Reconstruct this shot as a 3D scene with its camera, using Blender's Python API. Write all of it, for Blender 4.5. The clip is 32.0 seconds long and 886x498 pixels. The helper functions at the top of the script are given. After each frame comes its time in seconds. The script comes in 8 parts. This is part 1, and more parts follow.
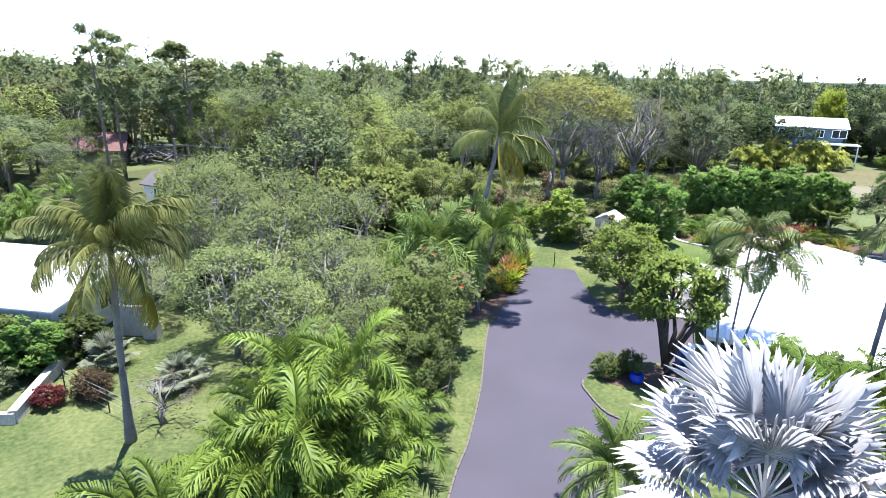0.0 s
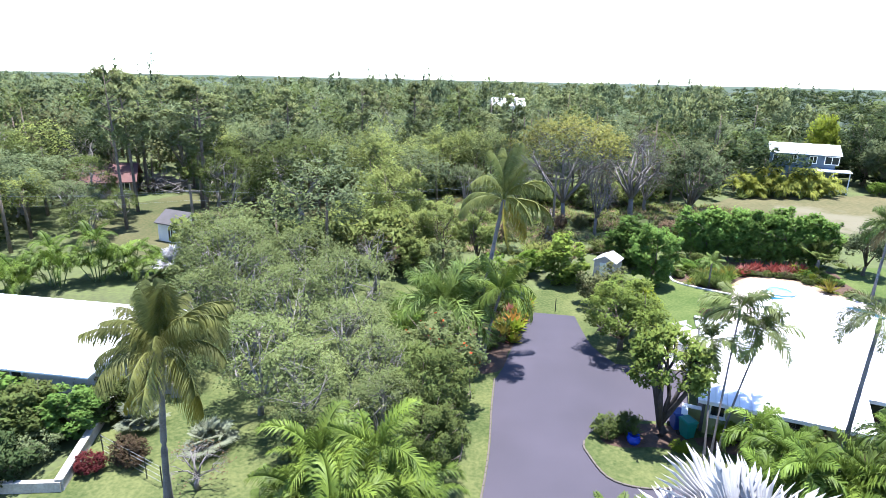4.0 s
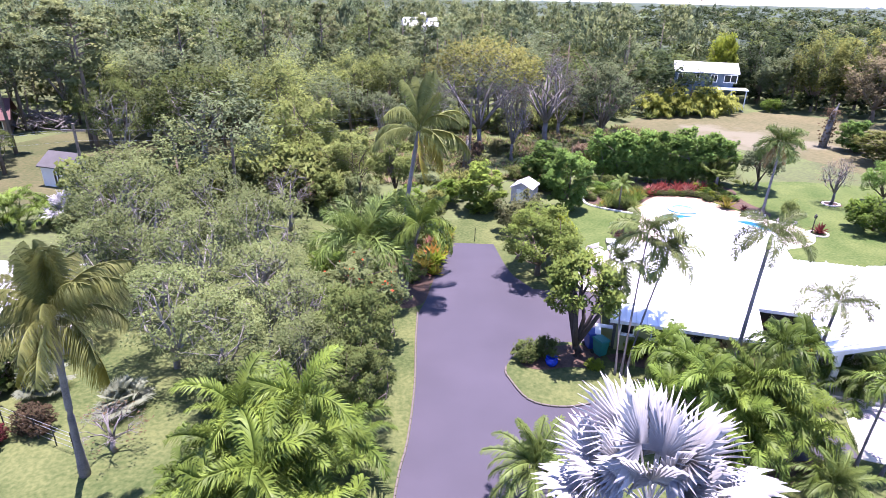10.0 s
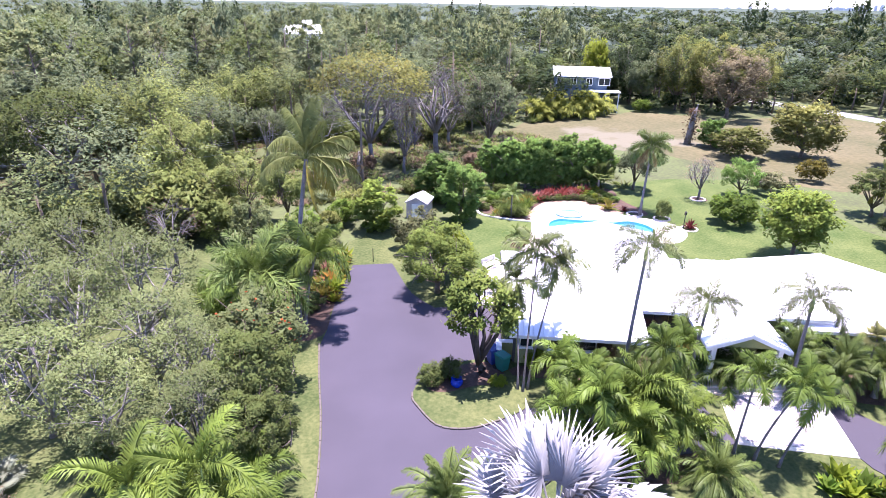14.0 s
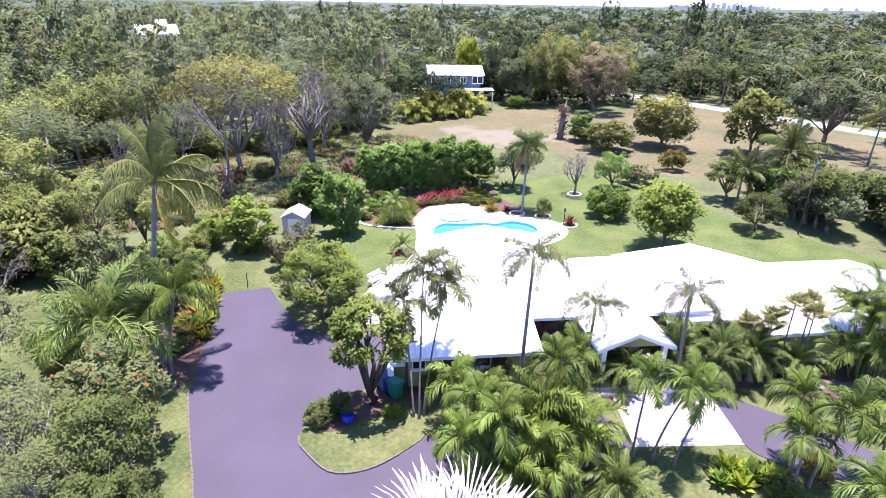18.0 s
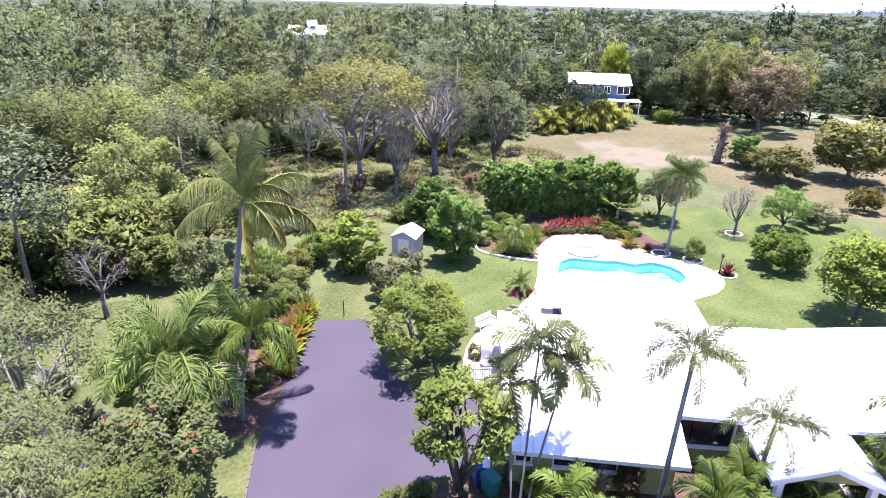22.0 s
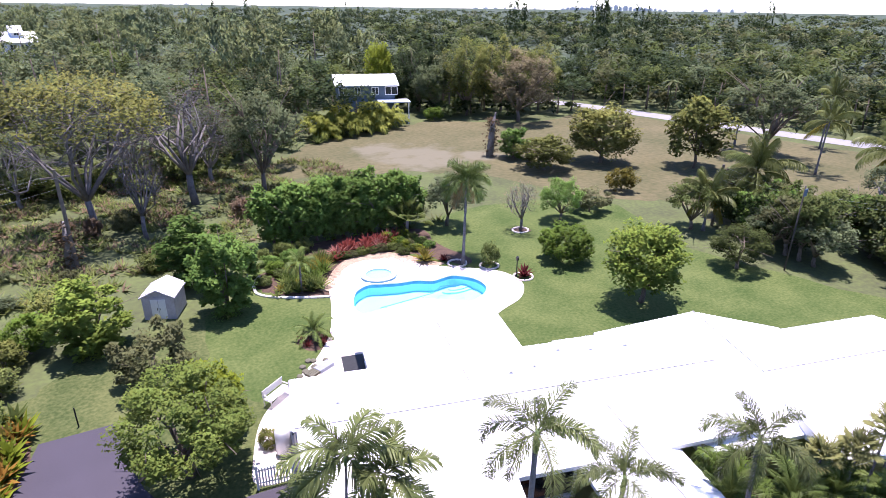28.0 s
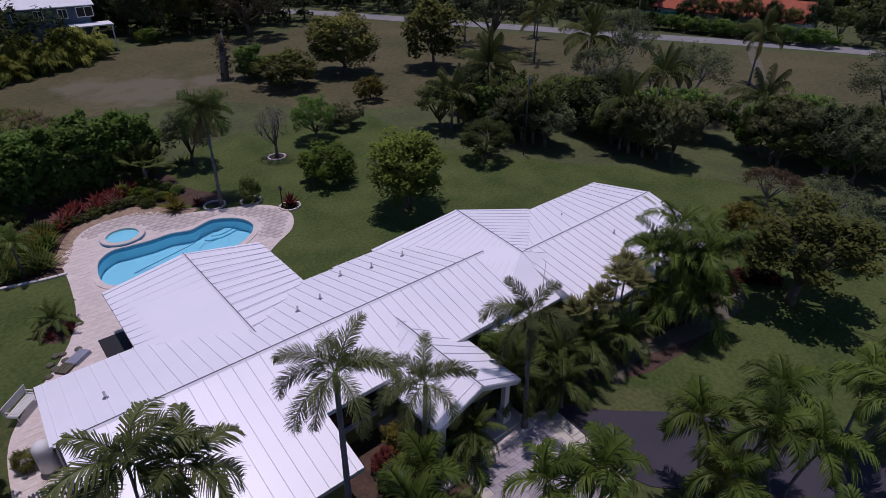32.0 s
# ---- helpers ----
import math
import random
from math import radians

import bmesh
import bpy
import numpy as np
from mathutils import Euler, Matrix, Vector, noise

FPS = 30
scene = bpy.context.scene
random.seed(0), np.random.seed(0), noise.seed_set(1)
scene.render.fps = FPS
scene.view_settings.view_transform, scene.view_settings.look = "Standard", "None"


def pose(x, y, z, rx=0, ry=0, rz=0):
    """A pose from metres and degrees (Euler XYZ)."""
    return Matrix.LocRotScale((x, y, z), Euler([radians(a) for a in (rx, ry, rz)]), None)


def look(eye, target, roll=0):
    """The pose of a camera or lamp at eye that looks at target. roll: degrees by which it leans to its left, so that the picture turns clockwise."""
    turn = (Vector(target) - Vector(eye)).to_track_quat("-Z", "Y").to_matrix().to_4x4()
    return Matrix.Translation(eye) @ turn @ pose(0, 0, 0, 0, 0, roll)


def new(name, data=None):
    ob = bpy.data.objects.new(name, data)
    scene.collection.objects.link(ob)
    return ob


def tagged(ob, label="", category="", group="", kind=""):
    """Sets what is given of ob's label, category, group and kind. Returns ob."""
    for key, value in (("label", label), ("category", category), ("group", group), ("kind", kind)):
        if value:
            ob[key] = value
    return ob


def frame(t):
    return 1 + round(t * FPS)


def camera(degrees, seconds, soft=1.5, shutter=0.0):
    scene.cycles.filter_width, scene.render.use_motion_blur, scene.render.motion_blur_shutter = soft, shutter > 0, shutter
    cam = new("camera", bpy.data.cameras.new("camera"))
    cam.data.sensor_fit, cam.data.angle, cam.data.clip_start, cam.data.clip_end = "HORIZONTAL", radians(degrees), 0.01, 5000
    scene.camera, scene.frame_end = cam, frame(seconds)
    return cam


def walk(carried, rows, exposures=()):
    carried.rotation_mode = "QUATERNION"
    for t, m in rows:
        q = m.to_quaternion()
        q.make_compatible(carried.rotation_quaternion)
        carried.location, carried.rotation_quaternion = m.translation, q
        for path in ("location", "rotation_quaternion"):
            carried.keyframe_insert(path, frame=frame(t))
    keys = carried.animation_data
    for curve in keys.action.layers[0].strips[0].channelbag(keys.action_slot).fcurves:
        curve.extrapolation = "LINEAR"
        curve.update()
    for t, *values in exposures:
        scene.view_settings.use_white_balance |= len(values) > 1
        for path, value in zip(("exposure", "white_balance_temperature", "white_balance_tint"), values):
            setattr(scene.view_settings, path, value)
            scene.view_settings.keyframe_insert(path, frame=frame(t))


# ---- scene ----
cam = camera(74.3, 32.0, soft=0.8)
PATH = [
    (0, (0.166, -1.663, 13.81), (0.003, 0.244, 13.23), 1.3),
    (0.5, (0.034, -1.925, 14.356), (-0.131, -0.015, 13.787), 1.1),
    (1, (-0.113, -2.197, 14.892), (-0.278, -0.285, 14.326), 1.1),
    (1.5, (-0.251, -2.259, 15.565), (-0.416, -0.347, 15.003), 1.1),
    (2, (-0.423, -2.334, 16.053), (-0.586, -0.42, 15.494), 1.1),
    (2.5, (-0.54, -2.473, 16.352), (-0.705, -0.56, 15.792), 1.1),
    (3, (-0.601, -2.639, 16.523), (-0.766, -0.726, 15.962), 1.1),
    (3.5, (-0.528, -2.734, 17.051), (-0.69, -0.822, 16.489), 1.2),
    (5.5, (-0.091, -2.874, 17.947), (-0.232, -0.958, 17.389), 1.1),
    (6, (-0.149, -2.878, 17.941), (-0.24, -0.959, 17.385), 1.1),
    (6.5, (-0.136, -2.814, 17.91), (-0.185, -0.894, 17.353), 1.1),
    (7, (-0.072, -2.674, 17.728), (-0.075, -0.803, 17.024), 1.0),
    (7.5, (-0.012, -2.409, 17.746), (0.018, -0.575, 16.947), 1.1),
    (8, (-0.015, -2.274, 17.75), (0.033, -0.441, 16.952), 1.1),
    (8.5, (-0.06, -2.317, 17.832), (-0.007, -0.484, 17.034), 1.1),
    (9, (-0.141, -2.306, 17.848), (-0.034, -0.474, 17.053), 1.1),
    (9.5, (-0.215, -2.219, 17.838), (-0.1, -0.387, 17.044), 1.2),
    (10, (-0.229, -2.105, 17.837), (-0.115, -0.273, 17.044), 1.2),
    (10.5, (-0.311, -2.078, 17.825), (-0.216, -0.245, 17.033), 1.2),
    (11, (-0.402, -2.127, 17.854), (-0.33, -0.292, 17.061), 1.2),
    (11.5, (-0.474, -2.22, 17.972), (-0.412, -0.384, 17.18), 1.2),
    (12, (-0.466, -2.204, 18.306), (-0.405, -0.368, 17.515), 1.2),
    (12.5, (-0.324, -2.13, 18.751), (-0.261, -0.293, 17.963), 1.2),
    (13, (-0.141, -1.992, 19.02), (-0.056, -0.155, 18.235), 1.1),
    (13.5, (0.064, -1.778, 19.056), (0.369, 0.036, 18.273), 1.1),
    (14, (0.143, -1.565, 19.047), (0.586, 0.222, 18.266), 0.9),
    (14.5, (0.23, -1.515, 19.055), (0.774, 0.244, 18.274), 0.9),
    (15, (0.293, -1.556, 19.052), (0.922, 0.175, 18.272), 0.9),
    (15.5, (0.243, -1.614, 19.015), (0.943, 0.091, 18.238), 0.9),
    (17.5, (0.859, -0.233, 19.24), (1.648, 1.43, 18.458), 1.0),
    (18, (1.268, 0.588, 19.269), (2.065, 2.247, 18.487), 1.0),
    (18.5, (1.677, 1.404, 19.299), (2.471, 3.065, 18.519), 1.0),
    (19, (2.041, 2.228, 19.231), (2.779, 3.915, 18.451), 1.1),
    (19.5, (2.381, 2.993, 19.157), (3.057, 4.707, 18.378), 1.1),
    (20, (2.657, 3.752, 19.119), (3.275, 5.488, 18.341), 1.2),
    (20.5, (2.96, 4.573, 19.068), (3.499, 6.335, 18.289), 1.2),
    (21, (3.256, 5.257, 19.03), (3.727, 7.037, 18.25), 1.2),
    (21.5, (3.573, 5.952, 19.01), (4.001, 7.743, 18.23), 1.3),
    (22, (3.859, 6.678, 19.058), (4.261, 8.475, 18.277), 1.3),
    (22.5, (4.13, 7.412, 19.079), (4.527, 9.21, 18.298), 1.4),
    (23, (4.421, 8.205, 19.102), (4.816, 10.004, 18.322), 1.4),
    (23.5, (4.676, 8.985, 19.138), (5.069, 10.784, 18.358), 1.5),
    (24, (4.952, 9.714, 19.181), (5.338, 11.516, 18.403), 1.5),
    (24.5, (5.106, 10.107, 19.262), (5.485, 11.909, 18.483), 1.5),
    (26.5, (6.034, 11.652, 19.036), (6.583, 13.416, 18.268), 1.0),
    (27, (6.178, 11.728, 19.154), (6.947, 13.407, 18.385), 0.9),
    (27.5, (6.366, 11.884, 19.127), (7.316, 13.467, 18.358), 0.9),
    (28, (6.586, 12.228, 18.921), (7.626, 13.753, 18.152), 0.8),
    (28.5, (6.904, 12.553, 18.716), (7.973, 14.058, 17.947), 0.8),
    (29, (7.256, 12.748, 18.672), (8.35, 14.235, 17.903), 0.7),
    (29.5, (7.443, 12.788, 18.733), (8.647, 14.188, 17.965), 0.6),
    (30, (7.473, 12.68, 18.804), (8.791, 13.975, 18.038), 0.5),
    (30.5, (7.408, 12.54, 18.845), (8.821, 13.73, 18.079), 0.4),
    (31, (7.364, 12.476, 18.917), (8.86, 13.559, 18.15), 0.3),
    (31.5, (7.318, 12.553, 18.871), (8.822, 13.533, 17.989), 0.3),
    (32, (7.409, 12.84, 18.999), (8.883, 13.727, 17.98), 0.4),
]

EXPOSURES = ((0, 2.1, 5950, 13), (6, 2.09, 5850, 16), (8, 2.12, 5980, 35), (15, 2.21, 5920, 38), (20, 2.13, 5980, 37), (23, 2.25, 6030, 36), (26.5, 2.06, 6050, 34), (28, 1.52, 6000, 33), (29, 1.02, 6000, 29), (30, 0.32, 6000, 27), (31, -0.3, 6020, 29), (32, -0.85, 5960, 34))

walk(cam, [(t, look(eye, target, roll)) for t, eye, target, roll in PATH],
     exposures=EXPOSURES)

# ---- world and sun ----
SUN = Vector((0.08, 0.10, 1.0)).normalized()
world = bpy.data.worlds.new("sky")
scene.world = world
world.use_nodes = True
wn = world.node_tree
wn.nodes.clear()
sky = wn.nodes.new("ShaderNodeTexSky")
sky.sky_type = "NISHITA"
sky.sun_disc = False
sky.sun_elevation = math.asin(SUN.z)
sky.sun_rotation = math.atan2(SUN.x, SUN.y)
sky.air_density, sky.dust_density, sky.ozone_density, sky.altitude = 0.7, 0.0, 2.5, 200
bgnode = wn.nodes.new("ShaderNodeBackground")
bgnode.inputs["Strength"].default_value = 0.125
wout = wn.nodes.new("ShaderNodeOutputWorld")
wn.links.new(sky.outputs[0], bgnode.inputs[0])
wn.links.new(bgnode.outputs[0], wout.inputs[0])
sun_data = bpy.data.lights.new("sun", "SUN")
sun_data.energy, sun_data.angle, sun_data.color = 3.95, radians(0.53), (1.0, 0.96, 0.9)
sun_ob = new("sun", sun_data)
sun_ob.matrix_world = look(SUN * 200, (0, 0, 0))


# ---- materials ----
def mat(name, base, dark=None, scale=4.0, rough=0.8, bump=0.0, metal=0.0, spread=0.0, fine=40.0, leaf=0.0, spec=0.3, coat=0.0):
    """Base colour varied at two scales; spread: change from piece to piece; leaf: share of light that passes through."""
    m = bpy.data.materials.new(name)
    m.use_nodes = True
    nt = m.node_tree
    n, l = nt.nodes, nt.links
    b = n["Principled BSDF"]
    b.inputs["Roughness"].default_value = rough
    b.inputs["Metallic"].default_value = metal
    b.inputs["Specular IOR Level"].default_value = spec
    b.inputs["Coat Weight"].default_value = coat
    tc = n.new("ShaderNodeTexCoord")
    big, small = n.new("ShaderNodeTexNoise"), n.new("ShaderNodeTexNoise")
    big.inputs["Scale"].default_value, big.inputs["Detail"].default_value = scale, 4
    small.inputs["Scale"].default_value, small.inputs["Detail"].default_value = fine, 3
    geo = n.new("ShaderNodeNewGeometry")
    src = tc.outputs["Object"] if not leaf else geo.outputs["Position"]
    l.new(src, big.inputs["Vector"])
    l.new(src, small.inputs["Vector"])
    mixn = n.new("ShaderNodeMath")
    mixn.operation = "MULTIPLY_ADD"
    l.new(small.outputs["Fac"], mixn.inputs[0])
    mixn.inputs[1].default_value = 0.5
    half = n.new("ShaderNodeMath")
    half.operation = "MULTIPLY"
    l.new(big.outputs["Fac"], half.inputs[0])
    half.inputs[1].default_value = 0.5
    l.new(half.outputs[0], mixn.inputs[2])
    ramp = n.new("ShaderNodeValToRGB")
    ramp.color_ramp.elements[0].position, ramp.color_ramp.elements[1].position = 0.36, 0.64
    ramp.color_ramp.elements[0].color = (*(dark or [c * 0.7 for c in base]), 1)
    ramp.color_ramp.elements[1].color = (*base, 1)
    l.new(mixn.outputs[0], ramp.inputs[0])
    col = ramp.outputs["Color"]
    if spread:
        hsv = n.new("ShaderNodeHueSaturation")
        oi = n.new("ShaderNodeObjectInfo")
        add = n.new("ShaderNodeMath")
        add.operation = "ADD"
        l.new(geo.outputs["Random Per Island"], add.inputs[0])
        l.new(oi.outputs["Random"], add.inputs[1])
        rng = n.new("ShaderNodeMapRange")
        rng.inputs["From Max"].default_value = 2.0
        rng.inputs["To Min"].default_value, rng.inputs["To Max"].default_value = 1 - spread, 1 + spread
        l.new(add.outputs[0], rng.inputs["Value"])
        tone = rng.outputs[0]
        if leaf:
            wide = n.new("ShaderNodeTexNoise")
            wide.inputs["Scale"].default_value, wide.inputs["Detail"].default_value = 0.11, 2
            l.new(geo.outputs["Position"], wide.inputs["Vector"])
            wr = n.new("ShaderNodeMapRange")
            wr.inputs["From Min"].default_value, wr.inputs["From Max"].default_value = 0.3, 0.7
            wr.inputs["To Min"].default_value, wr.inputs["To Max"].default_value = 0.68, 1.3
            l.new(wide.outputs["Fac"], wr.inputs["Value"])
            both = n.new("ShaderNodeMath")
            both.operation = "MULTIPLY"
            l.new(tone, both.inputs[0])
            l.new(wr.outputs[0], both.inputs[1])
            tone = both.outputs[0]
        l.new(tone, hsv.inputs["Value"])
        hue = n.new("ShaderNodeMapRange")
        hue.inputs["To Min"].default_value, hue.inputs["To Max"].default_value = 0.5 - 0.03 * spread, 0.5 + 0.03 * spread
        l.new(geo.outputs["Random Per Island"], hue.inputs["Value"])
        l.new(hue.outputs[0], hsv.inputs["Hue"])
        l.new(col, hsv.inputs["Color"])
        col = hsv.outputs["Color"]
    l.new(col, b.inputs["Base Color"])
    soft_n = None
    if leaf:
        # leaves of a crown are turned with the crown's own rounding, so that it shades as one body
        at = n.new("ShaderNodeAttribute")
        at.attribute_name = "rounding"
        vt = n.new("ShaderNodeVectorTransform")
        vt.vector_type, vt.convert_from, vt.convert_to = "VECTOR", "OBJECT", "WORLD"
        l.new(at.outputs["Vector"], vt.inputs[0])
        sc_ = n.new("ShaderNodeVectorMath")
        sc_.operation = "SCALE"
        sc_.inputs["Scale"].default_value = 0.5
        l.new(geo.outputs["Normal"], sc_.inputs[0])
        ad = n.new("ShaderNodeVectorMath")
        ad.operation = "ADD"
        l.new(vt.outputs[0], ad.inputs[0])
        l.new(sc_.outputs[0], ad.inputs[1])
        nm = n.new("ShaderNodeVectorMath")
        nm.operation = "NORMALIZE"
        l.new(ad.outputs[0], nm.inputs[0])
        soft_n = nm.outputs[0]
        l.new(soft_n, b.inputs["Normal"])
    if bump:
        bn = n.new("ShaderNodeBump")
        bn.inputs["Strength"].default_value = bump
        bn.inputs["Distance"].default_value = 0.03
        l.new(mixn.outputs[0], bn.inputs["Height"])
        l.new(bn.outputs[0], b.inputs["Normal"])
    if leaf:
        tr = n.new("ShaderNodeBsdfTranslucent")
        l.new(col, tr.inputs["Color"])
        l.new(soft_n, tr.inputs["Normal"])
        mx = n.new("ShaderNodeMixShader")
        mx.inputs[0].default_value = leaf
        l.new(b.outputs[0], mx.inputs[1])
        l.new(tr.outputs[0], mx.inputs[2])
        l.new(mx.outputs[0], n["Material Output"].inputs["Surface"])
    return m


M = {}


def setm(key, base, dark=None, *a, **k):
    if k.get("leaf"):
        base, dark = [[c * w for c, w in zip(x, (0.95, 0.86, 0.80))] for x in (base, dark)]
    M[key] = mat(key, base, dark, *a, **k)


setm("lawn", (0.112, 0.122, 0.046), (0.043, 0.062, 0.020), 0.35, 0.9, 0.8, fine=5.0, spec=0.05)
setm("dry_grass", (0.104, 0.092, 0.047), (0.046, 0.058, 0.023), 0.12, 0.95, 0.6, fine=3.0, spec=0.06)
setm("wild_grass", (0.100, 0.122, 0.045), (0.068, 0.074, 0.038), 0.25, 0.95, 0.6, fine=2.5, spec=0.06)
setm("asphalt", (0.061, 0.053, 0.067), (0.045, 0.040, 0.050), 0.25, 0.85, 0.3, fine=60)
setm("road", (0.27, 0.26, 0.25), (0.20, 0.195, 0.19), 0.3, 0.9, 0.2)
setm("mulch", (0.105, 0.064, 0.042), (0.05, 0.032, 0.024), 2.0, 0.95, 0.8, fine=14)
setm("sand", (0.145, 0.132, 0.098), (0.10, 0.095, 0.06), 0.6, 0.95, 0.4)
setm("edging", (0.13, 0.108, 0.092), (0.09, 0.075, 0.062), 3.0, 0.9, 0.4)
setm("kerb_white", (0.72, 0.69, 0.63), (0.55, 0.5, 0.45), 2.0, 0.8, 0.2)
setm("travertine", (0.68, 0.60, 0.54), (0.56, 0.475, 0.425), 1.2, 0.75, 0.15, fine=7, spread=0.10)
setm("paver", (0.42, 0.38, 0.38), (0.28, 0.25, 0.27), 2.0, 0.85, 0.2, spread=0.22)
setm("paver_edge", (0.60, 0.56, 0.47), (0.48, 0.44, 0.36), 3.0, 0.85, 0.2, spread=0.1)
setm("seam_grey", (0.74, 0.74, 0.77), (0.66, 0.66, 0.69), 2.0, 0.5)
setm("roof_metal", (0.90, 0.88, 0.90), (0.84, 0.83, 0.86), 0.5, 0.38, 0.0, spec=0.5)
setm("ridge_dark", (0.20, 0.19, 0.19), (0.14, 0.13, 0.13), 3.0, 0.7)
setm("roof_far", (0.80, 0.80, 0.80), (0.70, 0.70, 0.70), 0.6, 0.6)
setm("fascia", (0.055, 0.05, 0.05), (0.04, 0.04, 0.04), 3.0, 0.6)
setm("wall_lime", (0.31, 0.32, 0.13), (0.25, 0.26, 0.11), 1.2, 0.85, 0.2)
setm("trim_white", (0.8, 0.8, 0.78), (0.72, 0.72, 0.7), 2.0, 0.6)
setm("wall_white", (0.74, 0.72, 0.68), (0.62, 0.6, 0.56), 1.0, 0.8)
setm("wall_weathered", (0.46, 0.42, 0.37), (0.30, 0.27, 0.24), 1.6, 0.85, 0.3, fine=9)
setm("shed_wall", (0.50, 0.47, 0.50), (0.40, 0.37, 0.40), 1.6, 0.8, 0.2, fine=9)
setm("shed_roof", (0.62, 0.60, 0.62), (0.34, 0.32, 0.33), 2.2, 0.8, 0.2, fine=7)
setm("cover_cloth", (0.30, 0.31, 0.37), (0.20, 0.21, 0.26), 3.0, 0.85, 0.2)
setm("wall_blue", (0.10, 0.14, 0.17), (0.07, 0.10, 0.13), 1.0, 0.8)
# dark grey: a shed roof, and the shade painted onto the house's west wall
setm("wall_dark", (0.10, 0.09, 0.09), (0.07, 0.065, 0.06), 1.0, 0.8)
setm("glass", (0.02, 0.025, 0.03), (0.015, 0.02, 0.025), 1.0, 0.06, spec=0.6)
setm("orange_roof", (0.42, 0.11, 0.05), (0.28, 0.07, 0.035), 1.5, 0.8, 0.3)
setm("wall_tan", (0.30, 0.23, 0.19), (0.22, 0.17, 0.14), 1.0, 0.85)
setm("red_roof", (0.135, 0.066, 0.058), (0.09, 0.045, 0.04), 1.0, 0.85, 0.3)
setm("pool_shell", (0.34, 0.70, 0.80), (0.28, 0.64, 0.76), 1.2, 0.5)
setm("pool_tile", (0.11, 0.33, 0.48), (0.07, 0.24, 0.38), 6.0, 0.3)
setm("metal_dark", (0.03, 0.03, 0.03), None, 4, 0.5)
setm("steel", (0.55, 0.55, 0.55), None, 4, 0.4, metal=0.8)
setm("bark", (0.20, 0.16, 0.12), (0.10, 0.08, 0.06), 3.0, 0.95, 0.9, fine=25)
setm("bark_grey", (0.32, 0.295, 0.27), (0.15, 0.135, 0.12), 3.0, 0.95, 0.8, fine=25)
setm("palm_bark", (0.20, 0.182, 0.175), (0.105, 0.095, 0.092), 2.0, 0.9, 0.7, fine=18)
setm("crownshaft", (0.16, 0.24, 0.08), (0.12, 0.18, 0.06), 2.0, 0.5)
setm("twig_grey", (0.20, 0.182, 0.17), (0.095, 0.085, 0.08), 3.0, 0.95)
setm("bin_blue", (0.02, 0.05, 0.22), (0.015, 0.04, 0.18), 3, 0.5)
setm("bin_green", (0.01, 0.16, 0.13), (0.01, 0.13, 0.10), 3, 0.5)
setm("pot_blue", (0.015, 0.05, 0.45), (0.01, 0.035, 0.3), 3, 0.25)
setm("car_paint", (0.78, 0.78, 0.75), (0.74, 0.74, 0.71), 1, 0.3, coat=0.6)
setm("tyre", (0.02, 0.02, 0.02), None, 5, 0.9)
setm("teal", (0.02, 0.28, 0.26), (0.02, 0.22, 0.2), 1, 0.7)
setm("city", (0.62, 0.60, 0.58), (0.54, 0.53, 0.52), 0.02, 0.9)
# leaves
LEAF = dict(rough=0.6, leaf=0.4, spec=0.06)
FROND_LEAF = dict(rough=0.45, leaf=0.24, spec=0.14)
setm("leaf_mid", (0.135, 0.185, 0.055), (0.085, 0.125, 0.036), 0.5, spread=0.35, fine=3.0, **LEAF)
setm("leaf_dark", (0.060, 0.095, 0.036), (0.036, 0.060, 0.023), 0.5, spread=0.35, fine=3.0, **LEAF)
setm("leaf_grey", (0.180, 0.240, 0.118), (0.112, 0.156, 0.076), 0.4, spread=0.35, fine=3.0, **LEAF)
setm("leaf_gold", (0.230, 0.270, 0.070), (0.135, 0.165, 0.046), 0.6, spread=0.35, fine=3.0, **LEAF)
setm("leaf_tan", (0.270, 0.210, 0.140), (0.170, 0.135, 0.090), 0.6, spread=0.3, fine=3.0, **LEAF)
setm("leaf_oak", (0.190, 0.248, 0.098), (0.112, 0.156, 0.060), 0.5, spread=0.35, fine=3.0, **LEAF)
setm("leaf_bright", (0.150, 0.255, 0.038), (0.085, 0.150, 0.025), 0.5, spread=0.3, fine=3.0, **LEAF)
setm("leaf_silver", (0.270, 0.320, 0.230), (0.180, 0.220, 0.160), 0.5, spread=0.3, fine=3.0, **LEAF)
setm("leaf_citrus", (0.285, 0.405, 0.075), (0.185, 0.285, 0.048), 0.5, spread=0.3, fine=3.0, **LEAF)
setm("leaf_tuft", (0.205, 0.285, 0.062), (0.120, 0.185, 0.040), 0.5, spread=0.3, fine=3.0, **LEAF)
setm("leaf_pale", (0.258, 0.328, 0.100), (0.172, 0.230, 0.068), 0.5, spread=0.35, fine=3.0, **LEAF)
setm("leaf_lime", (0.250, 0.330, 0.030), (0.160, 0.230, 0.025), 0.5, spread=0.3, fine=3.0, **LEAF)
setm("leaf_yellow", (0.28, 0.25, 0.045), (0.14, 0.15, 0.035), 0.7, spread=0.35, fine=3.0, **LEAF)
setm("leaf_olive", (0.168, 0.192, 0.084), (0.10, 0.120, 0.054), 0.5, spread=0.35, fine=3.0, **LEAF)
setm("leaf_brown", (0.17, 0.125, 0.075), (0.09, 0.075, 0.045), 0.5, spread=0.35, fine=3.0, **LEAF)
setm("leaf_pine", (0.158, 0.218, 0.108), (0.102, 0.146, 0.072), 0.3, spread=0.35, fine=3.0, **LEAF)
